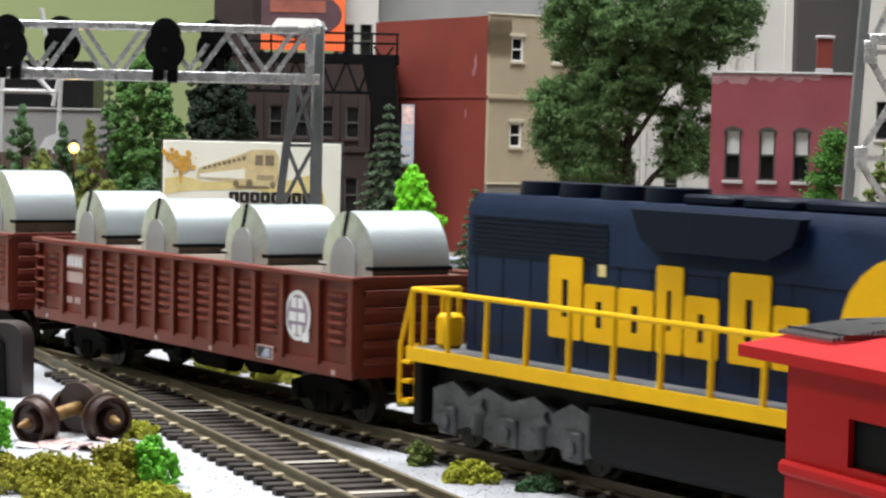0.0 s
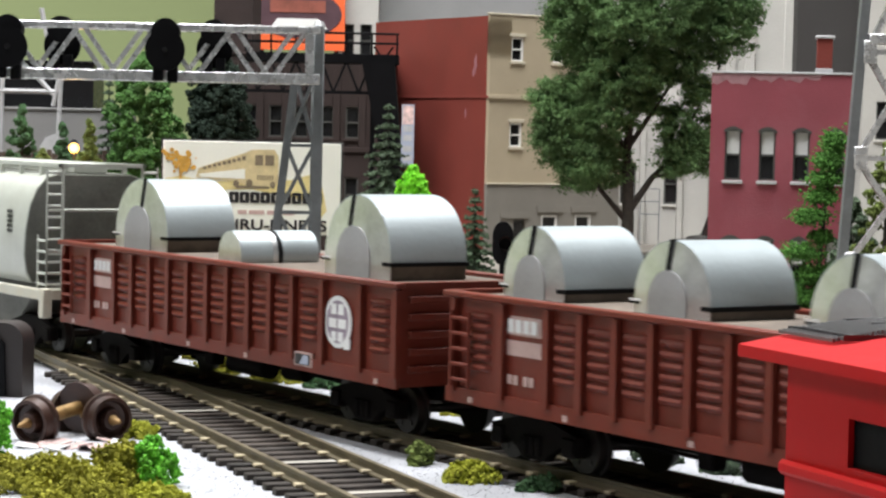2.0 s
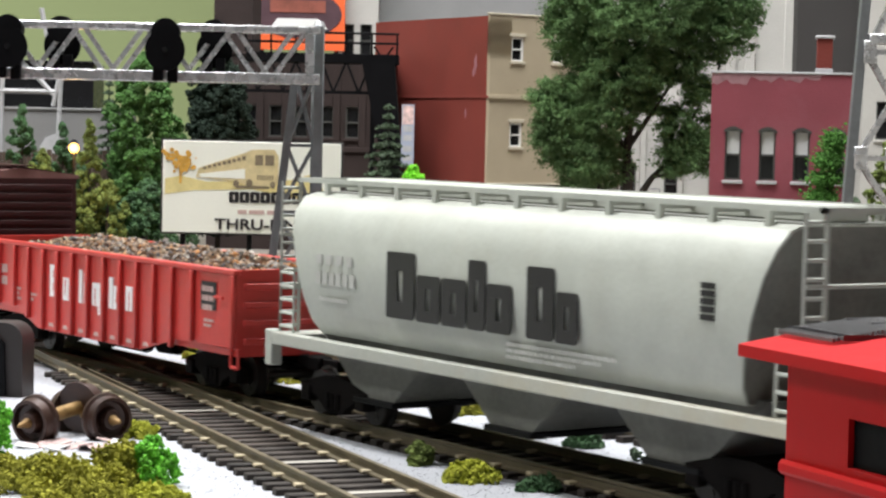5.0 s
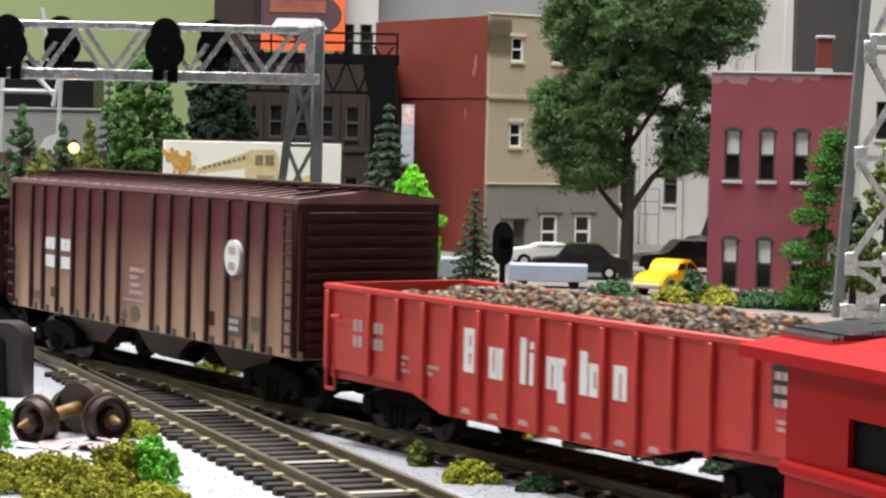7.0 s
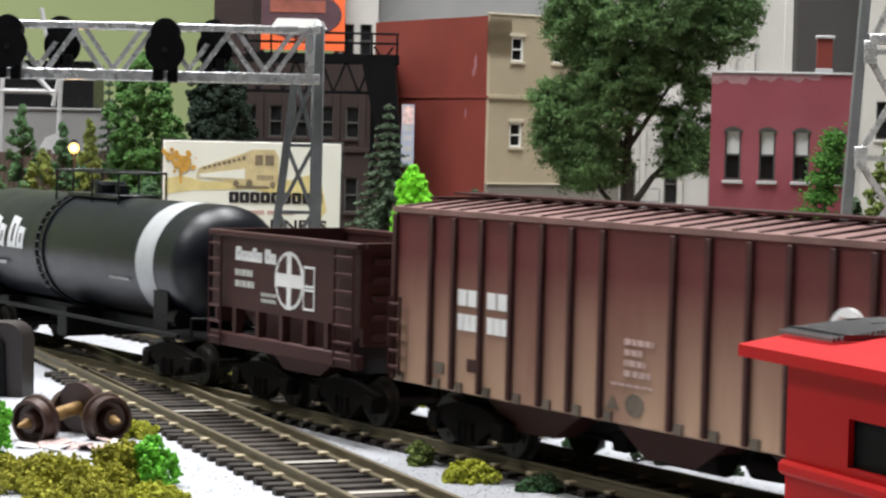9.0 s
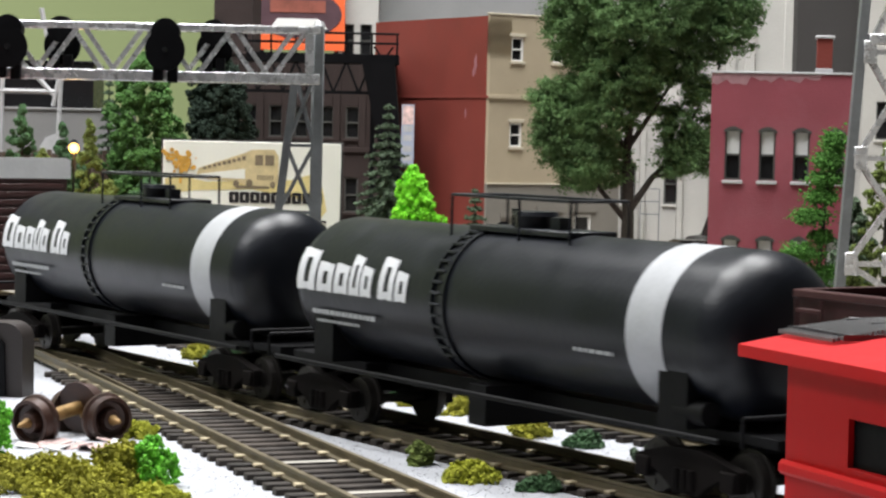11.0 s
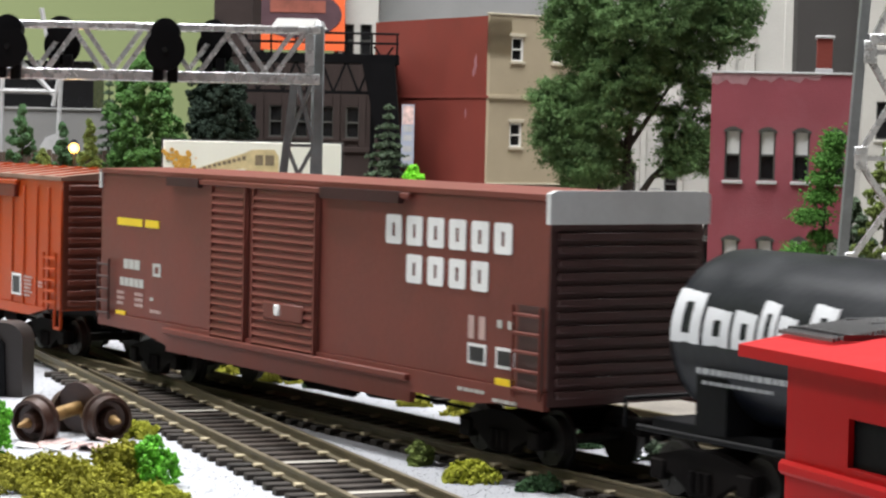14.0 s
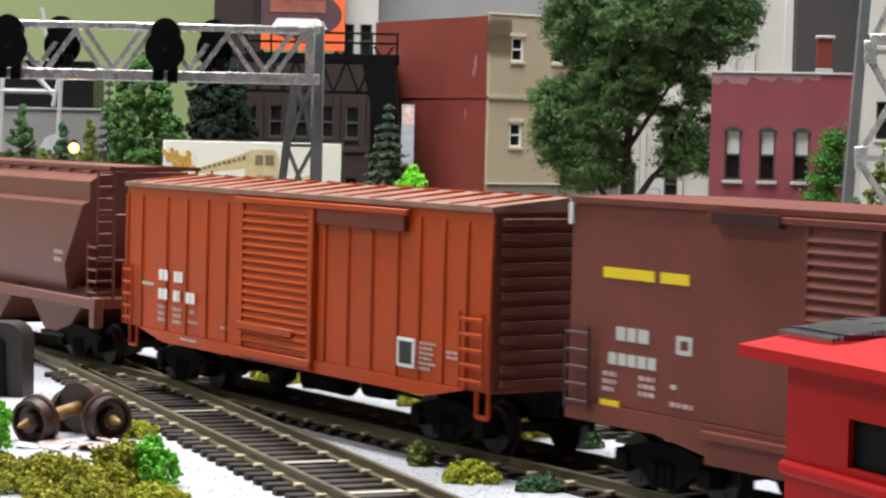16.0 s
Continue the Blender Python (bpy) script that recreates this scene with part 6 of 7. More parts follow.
for u, w, r, hgt, m in ((72, 930, 11, 9, M_LEAF_TEAL), (103, 925, 10, 14, M_LEAF_TEAL), (95, 915, 9, 8, M_LEAF_OLIVE), (115, 915, 10, 8, M_LEAF_OLIVE), (130, 905, 12, 8, M_LEAF_TEAL), (-3, 950, 8, 7, M_LEAF_TEAL), (25, 940, 8, 4, M_LEAF_OLIVE), (-40, 950, 12, 10, M_LEAF_DARK), (-70, 960, 14, 9, M_LEAF_OLIVE), (145, 900, 10, 9, M_LEAF_TEAL)):
    bush(u, w, r, hgt, m, "low green street-side bush", 200, (0.8, 2.2))

# ---- foreground debris ----
def wheel_set(u, w, z, turn, lean):
    x, y = town(u, w)
    t = new("wheel_set")
    t.matrix_basis = pose(x * MM, y * MM, z * MM, lean, 0, TOWN + turn)
    tagged(t, "rusty brown railway wheel set with brass axle lying on debris", "wheel set", "scrap wheel sets")
    bm = tube(nb(), (0, -9, 0), (0, 9, 0), 1.5, seg=14)
    for s in (-1, 1):
        tube(bm, (0, s * 9, 0), (0, s * 13.2, 0), 1.5, 0.35, seg=14)
    part("axle", bm, M_BRASS, t, "stained brass axle with pointed ends")
    for s in (-1, 1):
        bm = nb()
        # flange, tread, rim lip, dished face and hub as one turned shape
        prof = [(5.6, 6.4), (5.6, 7.2), (5.0, 7.6), (4.8, 9.9), (4.1, 9.9), (3.7, 8.7), (2.6, 8.3), (2.1, 10.2), (0.2, 10.2), (0.2, 6.6), (4.4, 6.6)]
        seg = 32
        rings = [[bm.verts.new((a * math.cos(2 * math.pi * k / seg), s * b, a * math.sin(2 * math.pi * k / seg))) for k in range(seg)] for a, b in prof]
        for r0, r1 in zip(rings, rings[1:] + rings[:1]):
            for k in range(seg):
                bm.faces.new((r0[k], r0[(k + 1) % seg], r1[(k + 1) % seg], r1[k]))
        bmesh.ops.recalc_face_normals(bm, faces=bm.faces)
        part("wheel", bm, M_RUST, t)


wheel_set(-81.8, 475.5, 1.4, -30, 6)
wheel_set(-76.0, 480.6, 0.6, 38, 0)
x, y = town(-78, 462)
deb = thing("debris_pile", x, y, -3.9, TOWN, "pile of pink and white scrap sheet", "debris")
g = np.random.default_rng(4)
for k in range(26):
    bm = box(nb(), -g.uniform(1.2, 3.2), g.uniform(1.2, 3.2), -g.uniform(0.8, 2.2), g.uniform(0.8, 2.2), 0, 0.35, 0.08)
    o = part("scrap_sheet", bm, (M_CARD, M_CARWHITE, M_CARD)[k % 3], deb)
    o.matrix_basis = pose(g.uniform(-8, 12) * MM, g.uniform(-9, 5) * MM, g.uniform(0.1, 1.0) * MM, g.uniform(-14, 14), g.uniform(-14, 14), g.uniform(0, 180))
x, y = town(-115, 545)
cast = thing("machine_casting", x, y, -3.9, TOWN - 8, "dark brown round-topped casting standing beside the siding", "machine part")
part("shell", prism(nb(), [(-22, 0), (-22, 18)] + [(8 + 4.5 * math.sin(a * math.pi / 16), 14 + 4.5 * math.cos(a * math.pi / 16)) for a in range(9)] + [(12.5, 0)], "y", 0, 9), M_DARKBOX, cast)
part("front_plate", prism(nb(), [(-20, 0.5), (-20, 16), (5, 16), (8, 13.5), (8.5, 0.5)], "y", -1.0, 0), M_BLACK, cast)


# ---- signal bridges ----
def beam_between(bm, a, b, w):
    """Square bar."""
    a, b = Vector(a), Vector(b)
    d = b - a
    m = Matrix.Translation((a + b) / 2) @ d.to_track_quat("Z", "Y").to_matrix().to_4x4() @ Matrix.Diagonal((w, w, d.length, 1))
    bmesh.ops.create_cube(bm, size=1.0, matrix=m)
    return bm


def signal_head(t, x, y, z, r, face):
    """Round target in front, hooded lamp case behind and above it, bracket below. face: -1 towards the street edge, 1 away."""
    f = face
    h_ = part("signal_head", disc(nb(), x, z, r, r * 1.05, min(y, y + f * 1.2), max(y, y + f * 1.2)), M_SIGNAL, t, "round black signal target")
    bm = nb()
    tube(bm, (x, y - 5 * f, z + r * 0.86), (x, y + 0.6 * f, z + r * 0.90), r * 0.72, seg=24)
    part("lamp_case", bm, M_SIGNAL, h_)
    a, b = sorted((y - 0.3 * f, y - 3.5 * f))
    part("bracket", box(nb(), x - r * 0.62, x - r * 0.1, a, b, z - r * 1.55, z - r * 0.5, 0.3), M_SIGNAL, h_)
    part("bracket", box(nb(), x + r * 0.12, x + r * 0.62, a, b, z - r * 1.62, z - r * 0.5, 0.3), M_SIGNAL, h_)
    part("lens", tube(nb(), (x, y, z), (x, y + f * 1.7, z), r * 0.2, r * 0.15, seg=14), M_GLASS, h_, "small glass lens")


def signal_bridge():
    x, y = town(-43.0, 728)
    t = thing("signal_bridge", x, y, GZ, TOWN + 1.5, "silver lattice signal bridge with round black signal heads", "signal bridge", "signal bridges")
    H, D, W, L = 101.5, 15.3, 9.0, 190
    for yy in (-W / 2, W / 2):
        for zz in (H, H - D):
            part("chord", box(nb(), -L, 1.5, yy - 1.1, yy + 1.1, zz - (2.2 if zz == H else 3.4), zz, 0.25), M_GALV, t)
        for i in range(8):
            q = -14.2 - 24.6 * i - (5.0 if yy > 0 else 0)
            for s in (-1, 1):
                if q + s * 10 < -L:
                    continue
                bm = nb()
                beam_between(bm, (q + s * 1.2, yy, H - D - 0.6), (q + s * 11.2, yy, H - 1.8), 1.5)
                part("lattice_bar", bm, M_GALV, t)
            if yy < 0:
                for bx, bz in ((q - 1.2, H - D - 0.8), (q + 1.2, H - D - 0.8), (q - 11, H - 1.2), (q + 11, H - 1.2)):
                    part("bolt", tube(nb(), (bx, yy - 1.1, bz), (bx, yy - 1.7, bz), 0.55, seg=8), M_GALV, t)
    bm = nb()
    for i in range(11):
        a = -L + (i + 0.5) * L / 11
        beam_between(bm, (a, -W / 2, H - 1), (a + 8, W / 2, H - 1), 0.9)
        beam_between(bm, (a, -W / 2, H - D - 1), (a + 8, W / 2, H - D - 1), 0.9)
    part("cross_bracing", bm, M_GALV, t)
    for yy in (-W / 2 - 1.2, W / 2 + 0.7):
        part("gusset", prism(nb(), [(-0.4, H - 2.4), (-3.4, H - 2.4), (-3.0, H - D + 0.4), (-0.4, H - D + 0.4)], "y", yy, yy + 0.5), M_GALV, t)
    part("post_cap", tube(nb(), (1.1, 0, H + 0.6), (1.1, 0, H + 2.0), 2.0, 1.2, seg=12), M_GALV, t)
    # right-hand tower: an upright post and a raking one, laced together
    part("post", box(nb(), -0.6, 2.8, -1.6, 1.6, 0, H + 0.6, 0.3), M_STEEL_GREY, t)
    part("post", box(nb(), -1.5, 1.2, 9, 11.6, 0, H - D, 0.3), M_STEEL_GREY, t)
    bm = nb()
    beam_between(bm, (-6.5, 4, H - D), (-16, 4, 0), 2.6)
    part("raking_post", bm, M_STEEL_GREY, t)
    zs = [0, 18, 41, 63, 86]
    for i in range(len(zs) - 1):
        z0, z1 = zs[i], zs[i + 1]
        xa, xb = -16 + 9.5 * z0 / 86, -16 + 9.5 * z1 / 86
        bm = nb()
        beam_between(bm, (xa, 3, z0), (0, 1, z1), 1.1)
        beam_between(bm, (0, 1, z0), (xb, 3, z1), 1.1)
        beam_between(bm, (xb, 3, z1), (0, 1, z1), 1.1)
        part("tower_lacing", bm, M_STEEL_GREY, t)
    for a in (-48.6, -99):
        signal_head(t, a + 0.5, -9.5, H - 8.8, 6.4, -1)
    for a in (-33.5, -83.5, -134):
        signal_head(t, a, 7, H - 7.5, 6.0, 1)


signal_bridge()


def signal_mast():
    x, y = town(153.5, 862)
    t = thing("signal_bridge", x, y, GZ, TOWN + 4, "grey lattice signal bridge tower with bright bolted bracing", "signal bridge", "signal bridges")
    H = 152
    for y0, w in ((0, 3.6), (7, 2.8)):
        bm = nb()
        beam_between(bm, (0 + y0 * 0.35, y0, 0), (9.2 + y0 * 0.25, y0, H), w)
        part("post", bm, M_STEEL_GREY, t)
        bm = nb()
        beam_between(bm, (36, y0, 0), (27, y0, H), w)
        part("post", bm, M_STEEL_GREY, t)
    zs = [-20, 21, 62, 103, 144]
    for i in range(len(zs) - 1):
        z0, z1 = zs[i], zs[i + 1]
        z0 = max(z0, 1)
        xl0, xl1 = 2 + 9.2 * z0 / H, 2 + 9.2 * z1 / H
        xr0, xr1 = 36 - 9 * z0 / H, 36 - 9 * z1 / H
        bm = nb()
        beam_between(bm, (xl0, -1.5, z0), (xr1, -1.5, z1), 2.2)
        beam_between(bm, (xr0, -1.0, z0), (xl1, -1.0, z1), 2.2)
        part("tower_lacing", bm, M_GALV, t)
        bm = nb()
        beam_between(bm, (xl0, -1.5, z0), (xr0, -1.5, z0), 2.0)
        part("girt", bm, M_GALV, t)
        bm = nb()
        for xx in (xl0 + 0.5, (xl0 + xr0) / 2):
            for dz in (-1.6, 1.6):
                tube(bm, (xx, -2, z0 + dz), (xx, -3.2, z0 + dz), 0.75, seg=8)
        part("bolt", bm, M_GALV, t)
        for xx in (xl0 + 1.2, (xl0 + xr0) / 2):
            part("gusset", box(nb(), xx - 2.6, xx + 2.6, -2.9, -2.3, z0 - 4.5, z0 + 4.5, 0.3), M_GALV, t)
    part("chord", box(nb(), 9, 120, -3, 3, 106, 110, 0.3), M_GALV, t)
    part("chord", box(nb(), 11, 120, -3, 3, 128, 132, 0.3), M_GALV, t)
    part("signal_head", disc(nb(), 28, 100, 6, 7, -5, -3.8), M_SIGNAL, t)


signal_mast()


# ---- buildings ----
def facade(bm, x0, x1, z0, z1, holes, y0=0.0, y1=2.5):
    """Wall sheet with rectangular openings (x0, x1, z0, z1) right through it."""
    xs = sorted({x0, x1, *[v for h_ in holes for v in h_[:2]]})
    zs = sorted({z0, z1, *[v for h_ in holes for v in h_[2:4]]})
    for i in range(len(xs) - 1):
        for j in range(len(zs) - 1):
            mx, mz = (xs[i] + xs[i + 1]) / 2, (zs[j] + zs[j + 1]) / 2
            if not any(a < mx < b and c < mz < d for a, b, c, d in holes):
                box(bm, xs[i], xs[i + 1], y0, y1, zs[j], zs[j + 1])
    bmesh.ops.remove_doubles(bm, verts=bm.verts, dist=0.001)


def sash_window(b, a0, a1, c0, c1, frame_m, sill_m, blind=0.0, lintel=True, arch=False):
    w = part("window", box(nb(), a0, a1, 1.9, 2.3, c0, c1), M_GLASS, b, "dark glazed sash window")
    bm = nb()
    fw = max(0.5, (a1 - a0) * 0.12)
    for p_, q_ in ((a0, a0 + fw), (a1 - fw, a1)):
        box(bm, p_, q_, 0.5, 1.9, c0, c1)
    mid = (c0 + c1) / 2
    for p_, q_ in ((c0, c0 + fw), (c1 - fw, c1), (mid - fw / 2, mid + fw / 2)):
        box(bm, a0 + fw, a1 - fw, 0.6, 1.8, p_, q_)
    part("frame", bm, frame_m, w)
    part("sill", box(nb(), a0 - 0.9, a1 + 0.9, -1.1, 0.8, c0 - 1.6, c0 - 0.1, 0.2), sill_m, w)
    if lintel:
        part("lintel", box(nb(), a0 - 1.1, a1 + 1.1, -0.8, 0.6, c1 + 0.1, c1 + 2.2, 0.2), sill_m, w)
    if blind:
        part("blind", box(nb(), a0 + fw, a1 - fw, 1.55, 1.7, c1 - (c1 - c0) * blind, c1 - fw), M_BLIND, w)
    if arch:
        n = 8
        part("arch_head", prism(nb(), [(a0 - 0.6, c1 - 1.4), (a0 - 0.6, c1 - 0.4)] + [(a0 - 0.6 + (a1 - a0 + 1.2) * i / n, c1 - 0.4 + 1.7 * math.sin(math.pi * i / n)) for i in range(n + 1)] + [(a1 + 0.6, c1 - 1.4)] + [(a1 - (a1 - a0) * i / n, c1 - 1.4 + 1.1 * math.sin(math.pi * i / n)) for i in range(n + 1)], "y", -0.35, 0.9), M_DARK_FRAME, w)
    return w


def rose_house():
    b = town_thing("brick_house", 115.1, 968.4, GZ, -9, "rose red painted brick house with white blinds and grey sills", "house")
    W, H, D = 60.4, 96.8, 60
    holes = []
    for x0 in (6.4, 21.2, 35.8, 50.6):
        for z0 in (50.6, 3.4):
            holes.append((x0, x0 + 7.0, z0, z0 + 22.0))
    bm = nb()
    facade(bm, 0, W, 0, H, holes)
    part("wall", bm, M_MAUVE, b)
    for q in ((0, 2.5, 2.5, D), (W - 2.5, W, 2.5, D), (2.5, W - 2.5, D - 2.5, D)):
        part("wall", box(nb(), *q, 0, H), M_MAUVE, b)
    part("roof", box(nb(), 2.5, W - 2.5, 2.5, D - 2.5, H - 6, H - 4), M_ROOF, b)
    part("coping", box(nb(), -0.6, W + 0.6, -0.6, 3.0, H, H + 1.0, 0.2), M_STONE_GREY, b)
    part("coping", box(nb(), -0.6, 3.0, 3.0, D, H, H + 1.0, 0.2), M_STONE_GREY, b)
    for a0, a1, c0, c1 in holes:
        sash_window(b, a0, a1, c0, c1, M_DARK_FRAME, M_STONE_GREY, 0.5, False, True)
    part("worn_paint", prism(nb(), [(0.2, H - 0.1)] + [(0.2 + 46 * i / 22, H - 2.6 - 1.6 * math.sin(i * 1.7) * math.sin(i * 0.6) - (1.6 if i < 8 else 0)) for i in range(23)] + [(47, H - 0.1)], "y", -0.12, 0.05), M_WORN, b, "worn pale paint under the coping")
    ch = part("chimney", box(nb(), 44.6, 51.4, 8, 17, H - 5, H + 16, 0.3), M_BRICK, b)
    part("chimney_cap", box(nb(), 43.9, 52.3, 7.2, 17.8, H + 16, H + 17.3, 0.3), M_STONE_GREY, ch)
    part("chimney_base", box(nb(), 44.3, 51.7, 7.6, 17.4, H - 5, H + 3, 0.3), M_STONE_GREY, ch)


rose_house()


def tan_house():
    # corner at u 26, w 1250; brick party wall runs back, tan front runs to the street
    b = town_thing("corner_building", 23.7, 1248.6, GZ, 31.9, "three-storey tan stucco building with red brick side wall", "building")
    H, W, D = 135, 92, 128
    up, base = [], []
    for x0 in (14.5, 42.5, 72.0):
        for z0 in (109.5, 61.3):
            up.append((x0, x0 + 8.2, z0, z0 + 13.5))
    for x0 in (37.4, 61.0):
        base.append((x0, x0 + 11.6, 3.4, 22.8))
    bm = nb()
    facade(bm, 0, W, 40.4, H, up)
    part("upper_wall", bm, M_TAN, b)
    bm = nb()
    facade(bm, 0, W, 0, 40.4, base + [(18.5, 26.6, 0, 20.2)])
    part("ground_floor_wall", bm, M_GREYWALL, b)
    for q in ((-0.02, 2.5, 2.5, D), (W - 2.5, W, 2.5, D), (2.5, W - 2.5, D - 2.5, D)):
        part("brick_wall", box(nb(), *q, 0, H - 0.5), M_BRICK, b, "dark red brick wall")
    part("roof", box(nb(), 2.5, W - 2.5, 2.5, D - 2.5, H - 4, H - 2.5), M_ROOF, b)
    part("belt_course", box(nb(), -0.5, W + 0.5, -1.2, 0, 88.0, 90.2, 0.2), M_TAN, b)
    part("belt_course", box(nb(), -0.6, W, -0.9, 0, 40.0, 41.0, 0.2), M_STONE, b)
    part("side_belt", box(nb(), -0.7, -0.05, 0, D, 88.4, 89.6, 0.1), M_BRICK, b)
    part("coping", box(nb(), -0.6, W + 0.6, -0.6, 3, H, H + 1.2, 0.2), M_STONE, b)
    for cy, cz, ry_, rz_ in ((14.5, 108, 2.0, 6.0), (16.5, 103, 1.5, 3.0), (24.0, 80, 1.2, 3.4)):
        part("paint_chip", prism(nb(), [(cy + ry_ * (0.7 + 0.3 * math.sin(i * 2.7)) * math.cos(2 * math.pi * i / 14), cz + rz_ * (0.75 + 0.25 * math.sin(i * 1.9)) * math.sin(2 * math.pi * i / 14)) for i in range(14)], "x", -0.1, 0.1), M_MAUVE_EDGE, b, "pale worn chip in the paint")
    for a0, a1, c0, c1 in up:
        sash_window(b, a0, a1, c0, c1, M_WHITE_FRAME, M_STONE)
    for a0, a1, c0, c1 in base:
        sash_window(b, a0, a1, c0, c1, M_WHITE_FRAME, M_GREYWALL, 0, False)
        part("lintel", prism(nb(), [(a0 - 3.0, 24.4), (a0 - 3.4, 27.8), (a1 + 3.4, 27.8), (a1 + 3.0, 24.4)], "y", -1.0, 0), M_GREYWALL, b)
    part("lintel", prism(nb(), [(9.6, 21.0), (9.2, 24.4), (28.8, 24.4), (28.4, 21.0)], "y", -1.0, 0), M_GREYWALL, b)
    d = part("door", box(nb(), 18.5, 26.6, 1.6, 2.2, 0, 20.2), M_DARK_FRAME, b, "dark street door")
    part("door_panel", box(nb(), 20.2, 24.9, 1.3, 1.6, 10.5, 18.4, 0.2), M_GLASS, d)


tan_house()


def plain_block(name, u, w, turn, W, D, H, m, label, windows=(), frame_m=None, z=GZ, coping=True):
    b = town_thing(name, u, w, z, turn, label, "building")
    bm = nb()
    facade(bm, 0, W, 0, H, [h_[:4] for h_ in windows])
    part("wall", bm, m, b)
    for q in ((0, 2.5, 2.5, D), (W - 2.5, W, 2.5, D), (2.5, W - 2.5, D - 2.5, D)):
        part("wall", box(nb(), *q, 0, H), m, b)
    part("roof", box(nb(), 2.5, W - 2.5, 2.5, D - 2.5, H - 4, H - 2), M_ROOF, b)
    if coping:
        part("coping", box(nb(), -0.8, W + 0.8, -0.8, 3, H, H + 1.5, 0.3), m, b)
    for a0, a1, c0, c1 in windows:
        sash_window(b, a0, a1, c0, c1, frame_m or M_DARK_FRAME, m, 0, False)
    return b


# brown warehouse behind the billboard and the coal tower
brown = plain_block("warehouse", -135, 1262, 0, 104, 90, 110, M_BROWN_BLDG, "dark brown brick warehouse with tall dark windows", [(20 + i * 14.5, 28 + i * 14.5, 64, 82) for i in range(5)] + [(20 + i * 14.5, 28 + i * 14.5, 22, 42) for i in range(5)])
part("belt_course", box(nb(), -0.5, 104.5, -1.2, 0, 56, 59, 0.3), M_BROWN_BLDG, brown)
for i in range(6):
    part("pilaster", box(nb(), 13 + i * 14.5, 17 + i * 14.5, -1.0, 0, 59.2, 106, 0.2), M_BROWN_BLDG, brown)
plain_block("warehouse_tower", -139.5, 1330, 0, 23, 60, 185, M_BROWN_BLDG, "tall narrow dark brown brick tower block")
# pale blocks behind
pale = plain_block("pale_warehouse", 100, 1420, 0, 72, 80, 190, M_PALE_BLDG, "pale grey concrete warehouse with shutters and steel stairs", [(12, 22, 26, 52), (40, 50, 26, 52)])
for a in (0, 24, 48, 68):
    part("pilaster", box(nb(), a, a + 4, -2.0, 0, 0, 188, 0.4), M_PALE_BLDG, pale)
bm = nb()
for z in (20, 28, 36):
    tube(bm, (24, -14, z), (36, -14, z), 0.35, seg=6)
for a in (24, 36):
    tube(bm, (a, -14, 0), (a, -14, 36), 0.35, seg=6)
part("stair_rail", bm, M_GREY_TRUCK, pale)
p2 = plain_block("pale_office", 174, 1395, 0, 46, 70, 190, M_PALE_BLDG, "pale grey pilastered office block")
for a in (0, 12, 36):
    part("pilaster", box(nb(), a, a + 6, -2.5, 0, 0, 188, 0.4), M_PALE_BLDG, p2)
part("cornice", box(nb(), -1, 47, -4, 0, 96, 101, 0.5), M_MID_BLDG, p2)
plain_block("charcoal_block", 205, 1310, 0, 37, 16, 190, M_DARK_BLDG, "plain charcoal grey building")
plain_block("grey_block", 241, 1290, 0, 60, 70, 190, M_PALE_BLDG, "pale grey building behind the signal mast", [(8, 16, 70, 92), (28, 36, 70, 92)])
gb = plain_block("grey_tower_block", -56, 1520, 0, 150, 80, 230, M_MID_BLDG, "mid grey concrete tower block")
bm = nb()
for i in range(9):
    beam_between(bm, (68 + i * 2.4, -4, 139), (72 + i * 2.4, -4, 143.5), 0.8)
part("roof_ladder", bm, M_PALE_BLDG, gb)
plain_block("white_block", -75, 1500, 0, 28, 60, 230, M_PALE_BLDG, "pale block behind the orange board", [(4, 12, 118, 140), (16, 24, 118, 140)])
low = plain_block("pale_shed", -262, 1230, 0, 84, 50, 76, M_MID_BLDG, "low grey shed with a white arched opening")
part("arched_opening", prism(nb(), [(38, 46), (38, 56), (41, 61), (46, 63), (51, 61), (54, 56), (54, 46)], "y", -0.6, 0.1), M_STONE_GREY, low)
blk = plain_block("black_shed", -300, 1300, 0, 94, 40, 104, M_CARBLACK, "black metal framed shed")
# grey pipe rack before the black shed
rk = town_thing("pipe_rack", -235, 1190, GZ, 0, "pale grey tube rack above the shed roofs", "pipe rack")
bm = nb()
for a, b in (((-4, 0, 0), (-2, 0, 112)), ((26, 0, 0), (29, 0, 98)), ((-6, 0, 85.6), (27, 0, 85.6)), ((18, 0, 130), (22, 0, 112)), ((12, 0, 98), (25, 0, 84)), ((29, 0, 98), (25, 0, 78))):
    tube(bm, a, b, 1.3, seg=8)
part("frame", bm, M_STONE_GREY, rk)

# orange roof board with a dark rounded emblem
ob_ = town_thing("roof_billboard", -132, 1490, 0, 0, "orange roof billboard with dark oval and white stripe", "billboard")
part("panel", box(nb(), 0, 63, 0, 3, 117, 170), M_ORANGE_BOARD, ob_)
part("oval", prism(nb(), [(31.5 + 29.5 * math.cos(2 * math.pi * i / 30), 141 + 16 * math.sin(2 * math.pi * i / 30)) for i in range(30)], "y", -0.3, 0), M_SIGN_DARK, ob_)
part("white_stripe", prism(nb(), [(13, 131), (18, 138), (45, 138), (52, 131)], "y", -0.7, -0.35), M_WHITE_FRAME, ob_)
part("orange_stripe", box(nb(), 13, 50, -0.7, -0.35, 142, 150), M_SIGN_RUST, ob_)
for a in (6, 56):
    part("leg", box(nb(), a, a + 3, 3, 6, GZ, 160), M_BLACK, ob_)

